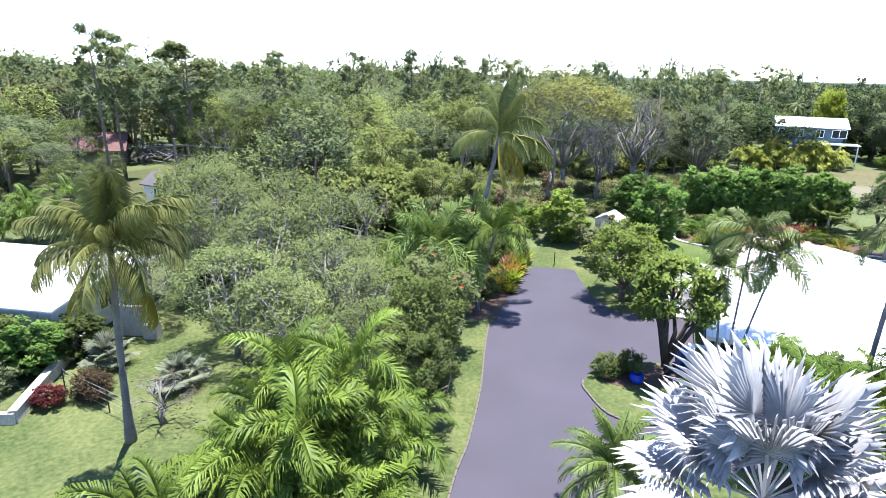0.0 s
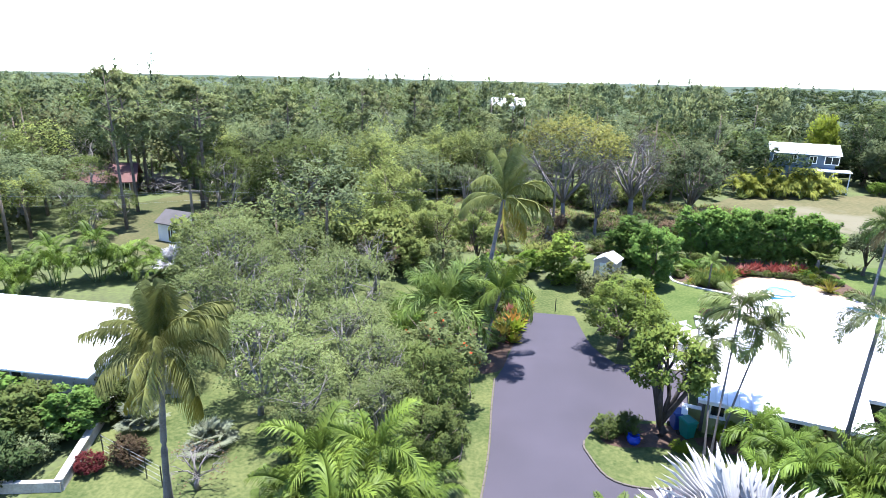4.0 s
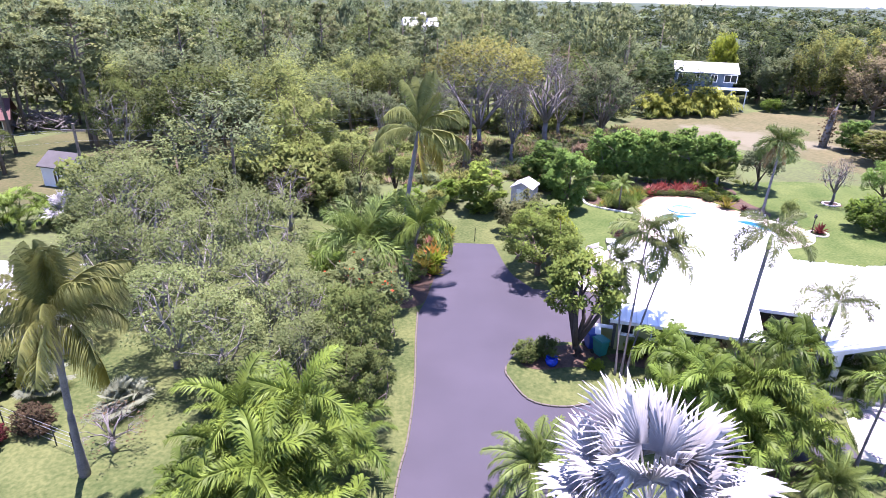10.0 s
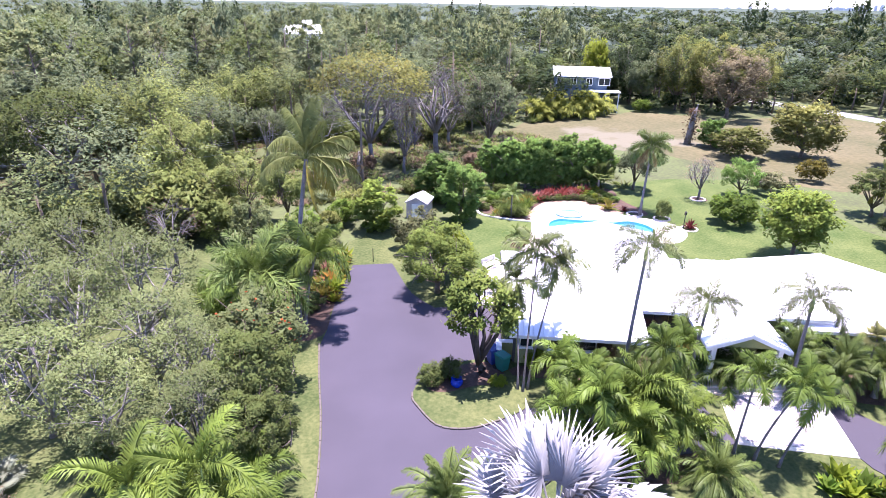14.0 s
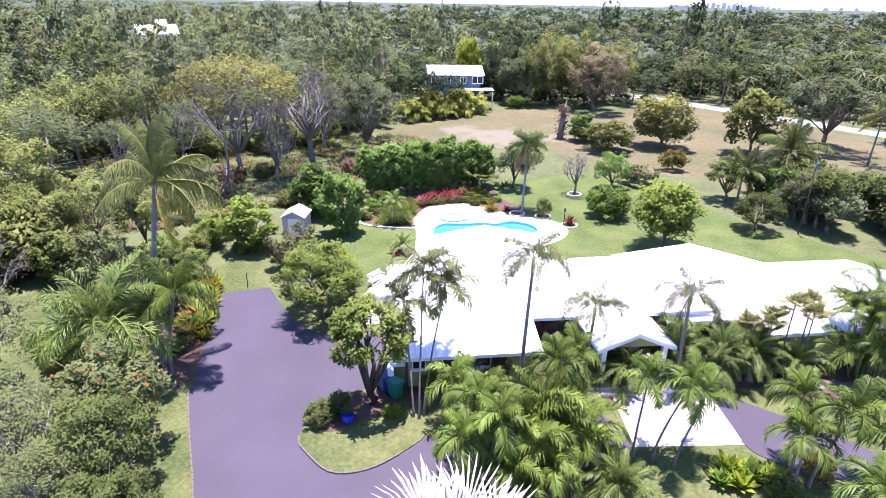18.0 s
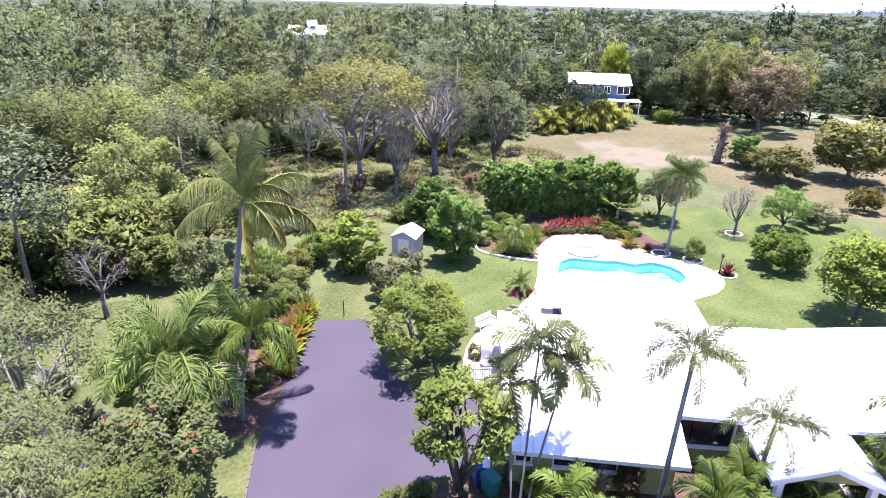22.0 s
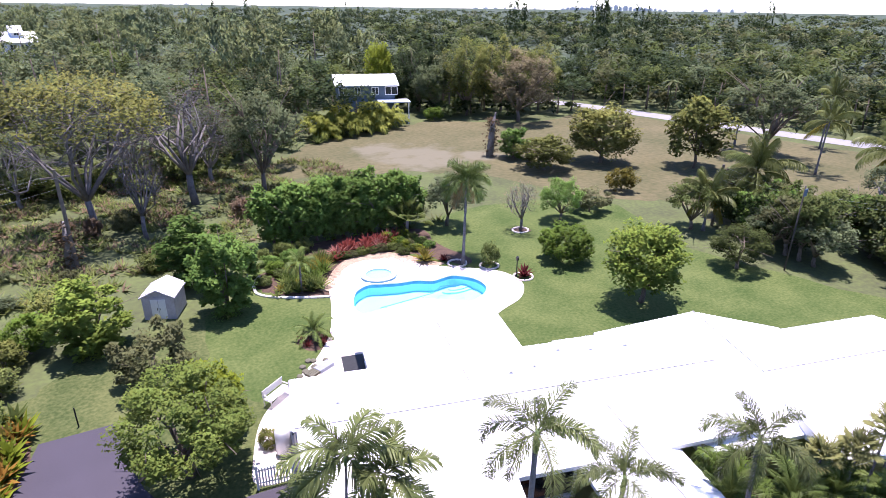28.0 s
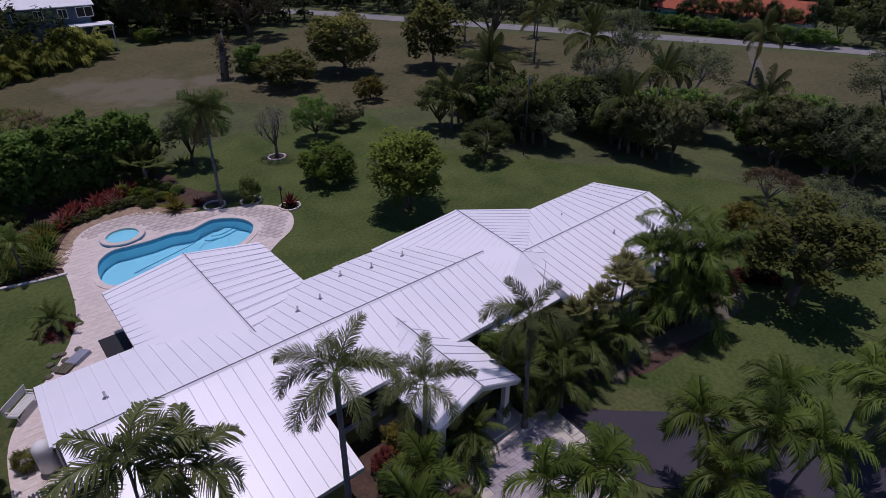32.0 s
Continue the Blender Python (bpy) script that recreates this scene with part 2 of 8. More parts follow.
setm("leaf_slash", (0.230, 0.290, 0.120), (0.150, 0.192, 0.082), 0.4, spread=0.35, fine=3.0, **LEAF)
setm("leaf_bamboo", (0.300, 0.345, 0.068), (0.165, 0.205, 0.045), 0.7, spread=0.35, fine=3.0, **LEAF)
setm("leaf_casuarina", (0.270, 0.252, 0.145), (0.175, 0.165, 0.095), 0.5, spread=0.3, fine=3.0, **LEAF)
setm("leaf_hedge", (0.195, 0.345, 0.075), (0.105, 0.205, 0.045), 0.6, spread=0.3, fine=3.0, **LEAF)
setm("leaf_red", (0.30, 0.075, 0.065), (0.17, 0.05, 0.042), 0.9, spread=0.4, fine=3.0, **LEAF)
setm("leaf_pink", (0.42, 0.20, 0.17), (0.24, 0.10, 0.09), 0.9, spread=0.3, fine=3.0, **LEAF)
setm("leaf_maroon", (0.14, 0.03, 0.035), (0.07, 0.02, 0.02), 0.9, spread=0.3, fine=3.0, **LEAF)
setm("leaf_orange", (0.40, 0.24, 0.05), (0.24, 0.13, 0.03), 0.9, spread=0.3, fine=3.0, **LEAF)
setm("frond_green", (0.145, 0.205, 0.055), (0.085, 0.135, 0.034), 0.6, spread=0.5, fine=3.0, **FROND_LEAF)
setm("frond_fox", (0.200, 0.255, 0.092), (0.105, 0.140, 0.050), 0.6, spread=0.5, fine=3.0, **FROND_LEAF)
setm("leaf_tip", (0.265, 0.285, 0.076), (0.150, 0.180, 0.055), 0.6, spread=0.35, fine=3.0, **LEAF)
setm("leaf_thatch", (0.300, 0.335, 0.130), (0.200, 0.220, 0.085), 0.6, spread=0.35, fine=3.0, **LEAF)
setm("frond_plume", (0.190, 0.285, 0.070), (0.110, 0.175, 0.042), 0.6, spread=0.5, fine=3.0, **FROND_LEAF)
setm("frond_lush", (0.135, 0.215, 0.036), (0.070, 0.118, 0.022), 0.6, spread=0.5, fine=3.0, **FROND_LEAF)
setm("frond_coco", (0.175, 0.205, 0.060), (0.095, 0.125, 0.040), 0.6, spread=0.55, fine=3.0, **FROND_LEAF)
setm("frond_ragged", (0.185, 0.205, 0.062), (0.085, 0.105, 0.036), 0.6, spread=0.5, fine=3.0, **FROND_LEAF)
setm("frond_veitchia", (0.150, 0.190, 0.062), (0.085, 0.118, 0.040), 0.6, spread=0.5, fine=3.0, **FROND_LEAF)
setm("frond_bright", (0.158, 0.232, 0.038), (0.058, 0.098, 0.018), 0.6, spread=0.5, fine=3.0, **FROND_LEAF)
setm("frond_dry", (0.34, 0.26, 0.13), (0.22, 0.17, 0.09), 0.8, spread=0.3, fine=3.0, **LEAF)
setm("frond_silver", (0.41, 0.44, 0.47), (0.29, 0.32, 0.35), 0.6, rough=0.6, spread=0.15, fine=3.0, leaf=0.15, spec=0.3)


# ---- building helpers ----
def mesh_from(name, verts, faces, material, smooth=False, rounding=None):
    me = bpy.data.meshes.new(name)
    verts = np.asarray(verts, dtype=np.float32)
    faces = np.asarray(faces, dtype=np.int32)
    k = faces.shape[1]
    me.vertices.add(len(verts))
    me.vertices.foreach_set("co", verts.ravel())
    me.loops.add(faces.size)
    me.loops.foreach_set("vertex_index", faces.ravel())
    me.polygons.add(len(faces))
    me.polygons.foreach_set("loop_start", np.arange(0, faces.size, k, dtype=np.int32))
    me.polygons.foreach_set("loop_total", np.full(len(faces), k, dtype=np.int32))
    me.update(calc_edges=True)
    me.materials.append(material)
    if rounding is not None:
        me.attributes.new("rounding", "FLOAT_VECTOR", "POINT").data.foreach_set("vector", np.asarray(rounding, dtype=np.float32).ravel())
    if smooth:
        me.polygons.foreach_set("use_smooth", np.ones(len(faces), dtype=bool))
    return me


def bm_mesh(name, bm, material, smooth=False):
    me = bpy.data.meshes.new(name)
    bm.to_mesh(me)
    bm.free()
    me.materials.append(material)
    if smooth:
        for p in me.polygons:
            p.use_smooth = True
    return me


def put(name, me, parent=None, m=None, label=""):
    ob = new(name, me)
    if parent is not None:
        ob.parent = parent
    if m is not None:
        ob.matrix_basis = m
    if label:
        ob["label"] = label
    return ob


def part(name, bm, material, parent=None, label="", smooth=False):
    return put(name, bm_mesh(name, bm, material, smooth), parent, None, label)


def thing(name, m, label, category, group="", kind=""):
    ob = new(name)
    ob.matrix_basis = m
    return tagged(ob, label, category, group, kind)


def box(x0, y0, z0, x1, y1, z1, bm=None, bevel=0.0):
    own = bmesh.new()
    bmesh.ops.create_cube(own, size=1.0)
    for v in own.verts:
        v.co = Vector(((x0 + x1) / 2 + v.co.x * (x1 - x0), (y0 + y1) / 2 + v.co.y * (y1 - y0), (z0 + z1) / 2 + v.co.z * (z1 - z0)))
    if bevel:
        bmesh.ops.bevel(own, geom=own.edges[:], offset=bevel, segments=1, affect="EDGES")
    if bm is None:
        return own
    me = bpy.data.meshes.new("tmp")
    own.to_mesh(me)
    own.free()
    bm.from_mesh(me)
    bpy.data.meshes.remove(me)
    return bm


def prism(points, z0, z1, bm=None):
    """A flat polygon given thickness, from z0 to z1."""
    bm = bm or bmesh.new()
    lo = [bm.verts.new((x, y, z0)) for x, y in points]
    hi = [bm.verts.new((x, y, z1)) for x, y in points]
    n = len(points)
    bm.faces.new(hi)
    bm.faces.new(lo[::-1])
    for i in range(n):
        j = (i + 1) % n
        bm.faces.new((lo[i], lo[j], hi[j], hi[i]))
    bmesh.ops.recalc_face_normals(bm, faces=bm.faces[:])
    return bm


def spline(points, per=6, closed=True):
    """A smooth line through the points (Catmull-Rom)."""
    pts = [Vector((*p, 0)) for p in points]
    n = len(pts)
    out = []
    for i in range(n if closed else n - 1):
        a, b, c, d = (pts[(i + k) % n] if closed else pts[min(max(i + k, 0), n - 1)] for k in (-1, 0, 1, 2))
        for s in range(per):
            t = s / per
            p = 0.5 * ((2 * b) + (c - a) * t + (2 * a - 5 * b + 4 * c - d) * t * t + (3 * b - a - 3 * c + d) * t ** 3)
            out.append((p.x, p.y))
    if not closed:
        out.append((pts[-1].x, pts[-1].y))
    return out


def tube(path, radii, sides=8, bm=None, cap=True):
    """A tapered tube along a path of points."""
    bm = bm or bmesh.new()
    path = [Vector(p) for p in path]
    rings = []
    for i, p in enumerate(path):
        d = (path[min(i + 1, len(path) - 1)] - path[max(i - 1, 0)]).normalized()
        a = d.orthogonal().normalized() if abs(d.z) < 0.95 else Vector((1, 0, 0)).cross(d).normalized()
        b = d.cross(a)
        rings.append([bm.verts.new(p + (a * math.cos(q) + b * math.sin(q)) * radii[i]) for q in (2 * math.pi * k / sides for k in range(sides))])
    for r, s in zip(rings, rings[1:]):
        for k in range(sides):
            bm.faces.new((r[k], r[(k + 1) % sides], s[(k + 1) % sides], s[k]))
    if cap:
        bm.faces.new(rings[0][::-1])
        bm.faces.new(rings[-1])
    return bm


def inside(x, y, poly):
    c = False
    for (x0, y0), (x1, y1) in zip(poly, poly[1:] + poly[:1]):
        if (y0 > y) != (y1 > y) and x < (x1 - x0) * (y - y0) / (y1 - y0) + x0:
            c = not c
    return c

# ---- plants ----
RNG = np.random.default_rng(7)


def leaf_cloud(points, size, up=0.8, long=1.7, rng=RNG, tri=False):
    """Small bent leaves (two triangles each) at the given points, turned at random, more flat than upright by `up`."""
    n = len(points)
    nrm = rng.normal(size=(n, 3))
    nrm[:, 2] = np.abs(nrm[:, 2]) + up
    nrm /= np.linalg.norm(nrm, axis=1)[:, None]
    t = np.cross(nrm, rng.normal(size=(n, 3)))
    t /= np.linalg.norm(t, axis=1)[:, None]
    s = np.cross(nrm, t)
    w = size * rng.uniform(0.6, 1.35, (n, 1))
    tip, side = t * w * long * 0.5, s * w * 0.5
    if tri:
        v = np.stack([points - tip * 0.8 - side, points - tip * 0.8 + side, points + tip], 1).reshape(-1, 3)
        return v, np.arange(3 * n).reshape(-1, 3)
    v = np.stack([points - tip, points + side - nrm * w * 0.12, points + tip, points - side - nrm * w * 0.12], 1).reshape(-1, 3)
    f = np.arange(4 * n).reshape(-1, 4)
    return v, f


def clumpy(n, r, clumps, crad, squash=1.0, low=-0.35, shell=0.55, rng=RNG):
    """Points of a crown about the origin: clumps set in the outer part of an ellipsoid r = (rx, ry, rz)."""
    d = rng.normal(size=(clumps * 3, 3))
    d /= np.linalg.norm(d, axis=1)[:, None]
    d = d[d[:, 2] > low][:clumps]
    c = d * rng.uniform(shell, 1.0, (len(d), 1)) * np.array(r)
    k = rng.integers(0, len(c), n)
    o = rng.normal(size=(n, 3))
    o /= np.linalg.norm(o, axis=1)[:, None]
    o *= rng.uniform(0.45, 1.0, (n, 1)) * (crad * rng.uniform(0.6, 1.3, len(c)))[k][:, None]
    o[:, 2] *= squash
    return c[k] + o, c, rounded(o, 0.65) + rounded((c[k] + o) / np.array(r) ** 2, 0.45) + np.array([0, 0, 0.5])


def rounded(v, weight):
    """The directions of v, times a weight."""
    return v / (np.linalg.norm(v, axis=1)[:, None] + 1e-6) * weight


def branches(bm, base, centers, r0, crown_z, limbs, rng=RNG, sides=6, sub=2):
    """A trunk to crown_z that forks into limbs towards some of the clump centres."""
    base = Vector(base)
    fork = base + Vector((rng.normal() * 0.1, rng.normal() * 0.1, crown_z * rng.uniform(0.28, 0.4)))
    tube([base, base + (fork - base) * 0.5 + Vector((rng.normal() * 0.08, rng.normal() * 0.08, 0)), fork], [r0 * 1.25, r0, r0 * 0.85], sides + 1, bm)
    pick = centers[rng.permutation(len(centers))[:limbs]]
    for c in pick:
        c = Vector(c)
        mid = fork.lerp(c, 0.5) + Vector((rng.normal(), rng.normal(), abs(rng.normal()))) * 0.12 * (c - fork).length
        tube([fork, mid, c], [r0 * 0.6, r0 * 0.35, r0 * 0.1], sides, bm)
        for _ in range(sub):
            q = c + Vector(rng.normal(size=3)) * 0.25 * (c - fork).length
            s = mid.lerp(c, rng.uniform(0.1, 0.6))
            tube([s, s.lerp(q, 0.5) + Vector((0, 0, 0.08)), q], [r0 * 0.25, r0 * 0.16, r0 * 0.05], 4, bm)
    return bm


def spire(bm, centers, r0, top, limbs, rng=RNG):
    """One straight stem with short limbs out to the clumps."""
    sway = rng.normal(size=2) * 0.25
    stem = [Vector((sway[0] * q * q, sway[1] * q * q, top * q - 0.1)) for q in (0, 0.25, 0.5, 0.75, 1.0)]
    tube(stem, [r0 * 1.3, r0, r0 * 0.85, r0 * 0.6, r0 * 0.15], 7, bm)
    for c in centers[rng.permutation(len(centers))[:limbs * 2]]:
        c = Vector(c)
        q = min(0.97, max(0.4, (c.z - 0.5) / top))
        a = Vector((sway[0] * q * q, sway[1] * q * q, top * q))
        tube([a, a.lerp(c, 0.5) + Vector((0, 0, 0.12)), c], [r0 * 0.32, r0 * 0.2, r0 * 0.07], 4, bm)


def ramify(bm, r, cz, limbs, subs, twigs, r0, fork, rng=RNG, low=-0.25):
    """A trunk that forks into limbs, boughs and twigs inside an ellipsoid r about height cz; gives the twigs' ends."""
    r = np.array(r)
    top = Vector((rng.normal() * 0.15, rng.normal() * 0.15, fork))
    tube([Vector((0, 0, -0.1)), Vector((rng.normal() * 0.1, rng.normal() * 0.1, fork * 0.5)), top], [r0 * 1.3, r0, r0 * 0.9], 7, bm)
    tips = []

    def toward(d, spread_):
        q = d + rng.normal(size=3) * spread_
        q /= np.linalg.norm(q)
        q[2] = max(q[2], low)
        return q

    def bend(a, b, amount):
        return a.lerp(b, 0.5) + Vector(rng.normal(size=3)) * amount * (b - a).length

    for i in range(limbs):
        az = i * 2.4 + rng.normal() * 0.3
        up_ = rng.uniform(low + 0.15, 0.95)
        flat = math.sqrt(1 - up_ * up_)
        d = np.array([math.cos(az) * flat, math.sin(az) * flat, up_])
        e = Vector(d * r * rng.uniform(0.5, 0.66) + np.array([0, 0, cz]))
        m = bend(top, e, 0.10)
        tube([top, m, e], [r0 * 0.62, r0 * 0.42, r0 * 0.26], 5, bm)
        for j in range(subs):
            s = m.lerp(e, rng.uniform(0.0, 1.0)) if j else e
            d2 = toward(d, 0.5)
            e2 = Vector(d2 * r * rng.uniform(0.74, 0.9) + np.array([0, 0, cz]))
            m2 = bend(s, e2, 0.12)
            tube([s, m2, e2], [r0 * 0.22, r0 * 0.14, r0 * 0.08], 4, bm)
            for k in range(twigs):
                s3 = m2.lerp(e2, rng.uniform(0.1, 1.0))
                d3 = toward(d2, 0.28)
                e3 = Vector(d3 * r * rng.uniform(0.82, 1.04) + np.array([0, 0, cz]))
                tube([s3, bend(s3, e3, 0.1), e3], [r0 * 0.055, r0 * 0.035, r0 * 0.015], 3, bm)
                tips.append(e3)
    return np.array([t[:] for t in tips])


# limbs, boughs, twigs, trunk radius, fork height, leaf spread
RAMIFIED = {"oak": (7, 4, 4, 0.24, 1.5, 0.30), "orchard": (8, 5, 4, 0.17, 1.2, 0.27), "bare": (9, 7, 8, 0.17, 2.0, 0.32), "twiggy": (9, 7, 7, 0.22, 2.4, 0.3), "leafless": (7, 5, 5, 0.16, 1.6, 0.2), "tufted": (8, 3, 4, 0.36, 0.8, 0.24)}
TREE_KINDS = {
    # leaves, leaf size, crown radius, crown centre height, clumps, clump radius, limbs, leaf material, bark, trunk radius, low, squash
    "mango": (9800, 0.125, (2.6, 2.6, 2.5), 3.1, 120, 0.68, 7, "leaf_bright", "bark", 0.16, -0.85, 0.8),
    "broad": (6000, 0.125, (2.9, 2.9, 2.2), 4.2, 64, 0.72, 9, "leaf_mid", "bark", 0.2, -0.5, 0.8),
    "oak": (7000, 0.095, (3.4, 3.4, 2.6), 4.2, 60, 0.85, 12, "leaf_oak", "bark_grey", 0.22, -0.35, 0.75),
    "orchard": (6400, 0.078, (3.4, 3.4, 2.6), 4.0, 60, 0.85, 12, "leaf_oak", "bark_grey", 0.22, -0.45, 0.75),
    "dark": (5400, 0.14, (2.8, 2.8, 2.6), 4.2, 60, 0.75, 8, "leaf_dark", "bark", 0.2, -0.6, 0.8),
    "bush": (3600, 0.092, (1.5, 1.5, 1.2), 1.15, 46, 0.45, 5, "leaf_mid", "bark", 0.06, -0.8, 0.9),
    "round": (9000, 0.098, (1.7, 1.7, 2.2), 2.2, 110, 0.38, 6, "leaf_hedge", "bark", 0.1, -0.95, 0.9),
    "hedge": (5600, 0.125, (1.75, 1.75, 2.3), 2.3, 110, 0.42, 6, "leaf_hedge", "bark", 0.1, -0.95, 0.9),
    "olive": (3800, 0.13, (2.3, 2.3, 1.9), 2.3, 52, 0.6, 6, "leaf_olive", "bark", 0.1, -0.8, 0.8),
    "bare": (5200, 0.10, (3.9, 3.9, 3.4), 5.6, 70, 0.6, 26, "leaf_yellow", "twig_grey", 0.3, -0.35, 0.7),
    "tufted": (6400, 0.145, (2.4, 2.4, 2.0), 4.4, 60, 0.6, 8, "leaf_lime_soft", "bark_dark", 0.2, -0.3, 0.8),
    "dense": (13000, 0.082, (3.0, 3.0, 2.4), 3.6, 110, 0.62, 9, "leaf_mid", "bark", 0.2, -0.6, 0.8),
    "twiggy": (500, 0.10, (3.2, 3.2, 3.6), 5.6, 70, 0.6, 26, "leaf_brown", "twig_grey", 0.3, -0.35, 0.7),
    "leafless": (160, 0.10, (2.2, 2.2, 2.1), 3.2, 70, 0.6, 26, "leaf_brown", "twig_grey", 0.3, -0.35, 0.7),
    "willow": (9500, 0.10, (3.0, 3.0, 3.2), 4.4, 70, 0.7, 8, "leaf_pale", "bark", 0.16, -0.7, 1.1),
    "feather": (6500, 0.115, (3.4, 3.4, 2.8), 4.6, 70, 0.8, 12, "leaf_pine", "bark", 0.2, -0.55, 0.7),
    "pine": (3000, 0.15, (2.5, 2.5, 3.4), 9.4, 30, 0.72, 12, "leaf_slash", "bark", 0.16, -0.9, 0.55),
}
setm("bark_dark", (0.085, 0.07, 0.06), (0.045, 0.038, 0.034), 3.0, 0.95, 0.9, fine=25)
setm("leaf_lime_soft", (0.190, 0.250, 0.070), (0.115, 0.165, 0.045), 0.5, spread=0.3, fine=3.0, **LEAF)
TREE_ARRAYS = {}


def tree_arrays(kind, variant):
    key = (kind, variant)
    if key not in TREE_ARRAYS:
        n, size, r, cz, clumps, crad, limbs, lm, bk, r0, low, squash = TREE_KINDS[kind]
        rng = np.random.default_rng(100 + variant * 17 + sum(map(ord, kind)))
        r = tuple(a * rng.uniform(0.85, 1.15) for a in r)
        bm = bmesh.new()
        if kind in RAMIFIED:
            li, bo, tw, rt, fork, wide = RAMIFIED[kind]
            tips = ramify(bm, r, cz, li, bo, tw, rt, fork, rng, low)
            if kind == "bare":
                tips = tips[tips[:, 2] > cz + 0.4]
            off = rng.normal(size=(n, 3)) * np.array([wide, wide, wide * 0.7])
            pts = tips[rng.integers(0, len(tips), n)] + off
            out = rounded(off, 0.6) + rounded((pts - np.array([0, 0, cz])) / np.array(r) ** 2, 0.4) + np.array([0, 0, 0.5])
        else:
            pts, cen, out = clumpy(n, r, clumps, crad, squash, low, rng=rng)
            pts[:, 2] += cz
            if kind == "hedge":
                pts[:, :2] *= (0.78 + 0.30 * pts[:, 2:] / pts[:, 2].max())
            if kind == "pine":
                spire(bm, cen + np.array([0, 0, cz]), r0, cz + r[2] * 0.8, limbs, rng)
            else:
                branches(bm, (0, 0, -0.1), cen + np.array([0, 0, cz]), r0, cz, limbs, rng)
        v, f = leaf_cloud(pts[pts[:, 2] > 0.12], size * 1.3, rng=rng, tri=True)
        TREE_ARRAYS[key] = (v, f, bm, np.repeat(out[pts[:, 2] > 0.12], 3, axis=0))
    return TREE_ARRAYS[key]


TREE_MESHES = {}


def tree_meshes(kind, variant, leaf=None):
    key = (kind, variant, leaf)
    if key not in TREE_MESHES:
        v, f, bm, out = tree_arrays(kind, variant)
        crown = mesh_from("crown", v, f, M[leaf or TREE_KINDS[kind][7]], rounding=out)
        if (kind, variant, "trunk") not in TREE_MESHES:
            TREE_MESHES[(kind, variant, "trunk")] = bm_mesh("trunk", bm.copy(), M[TREE_KINDS[kind][8]], True)
        TREE_MESHES[key] = (crown, TREE_MESHES[(kind, variant, "trunk")])
    return TREE_MESHES[key]


def tree(name, x, y, kind, height, width, label, category="tree", leaf=None, variant=0, group="", turn=None, z=0.0):
    """A tree with its trunk and crown, scaled to its height and crown width."""
    v, f, bm, _ = tree_arrays(kind, variant)
    h0 = v[:, 2].max()
    w0 = 0.5 * (np.ptp(v[:, 0]) + np.ptp(v[:, 1]))
    crown, trunk = tree_meshes(kind, variant, leaf)
    a = turn if turn is not None else (x * 37.1 + y * 11.3) % 360
    m = pose(x, y, z, 0, 0, a) @ Matrix.Diagonal((width / w0, width / w0, height / h0, 1))
    t = thing(name, m, label, category, group)
    put("trunk", trunk, t)
    put("crown", crown, t)
    return t


# ---- palms ----


def frond_mesh(name, length, pairs, leaflet, width, arch, droop, vee, material, taper=True, plume=False, seed=0, petiole=0.12):
    """A feather leaf from the origin along +x: a curved midrib with leaflets on both sides.
    arch: degrees above level at its base; droop: degrees it bends down to its tip; vee: how steeply leaflets rise or hang."""
    rng = np.random.default_rng(seed + 5)
    stops = [petiole * i / 3 for i in range(3)] + [petiole + (1 - petiole) * k / pairs for k in range(pairs + 1)]
    ang = radians(arch)
    pts, prev = [], Vector((0, 0, 0))
    for i, q in enumerate(stops):
        if i:
            mid_q = 0.5 * (q + stops[i - 1])
            a = ang - radians(droop) * mid_q ** 1.3
            prev = prev + Vector((math.cos(a), 0, math.sin(a))) * length * (q - stops[i - 1])
        pts.append(prev)
    verts, faces = [], []
    for p, q in zip(pts, stops):
        r = 0.028 * length / 3.0 * (1 - 0.85 * q) + 0.006
        for dy, dz in ((-r, 0), (0, r * 0.8), (r, 0)):
            verts.append((p.x, dy, p.z + dz))
    for i in range(len(pts) - 1):
        a = 3 * i
        faces += [(a, a + 3, a + 4, a + 1), (a + 1, a + 4, a + 5, a + 2)]
    for k in range(pairs):
        s = petiole + (1 - petiole) * (k + 0.5) / pairs
        i = k + 3
        p = pts[i].lerp(pts[i + 1], 0.5)
        aa = ang - radians(droop) * s ** 1.3
        d = Vector((math.cos(aa), 0, math.sin(aa)))
        u = Vector((-d.z, 0, d.x))
        ln = leaflet * (math.sin(math.pi * min(1, 0.18 + 0.82 * s)) ** 0.6 * 0.9 + 0.22) if taper else leaflet
        for side in (-1, 1):
            tilt = radians(vee + (rng.uniform(-85, 85) if plume else rng.normal() * 13))
            fwd = rng.uniform(0.6, 0.9) + 0.35 * s
            out = (Vector((0, side, 0)) * math.cos(tilt) + u * math.sin(tilt) + d * fwd).normalized()
            L = ln * rng.uniform(0.85, 1.12)
            w = d * width * 0.5
            b0 = len(verts)
            mid = p + out * L * 0.55
            tip = p + out * L * 0.93 + Vector((0, 0, -1)) * L * (0.42 if not plume else 0.14)
            for c in (mid + w, mid - w, tip, tip + d * 0.01):
                verts.append(tuple(c))
            e0, e1 = 3 * i + (0 if side < 0 else 2), 3 * (i + 1) + (0 if side < 0 else 2)
            faces += [(e0, e1, b0, b0 + 1), (b0 + 1, b0, b0 + 3, b0 + 2)]
    return mesh_from(name, verts, faces, material)


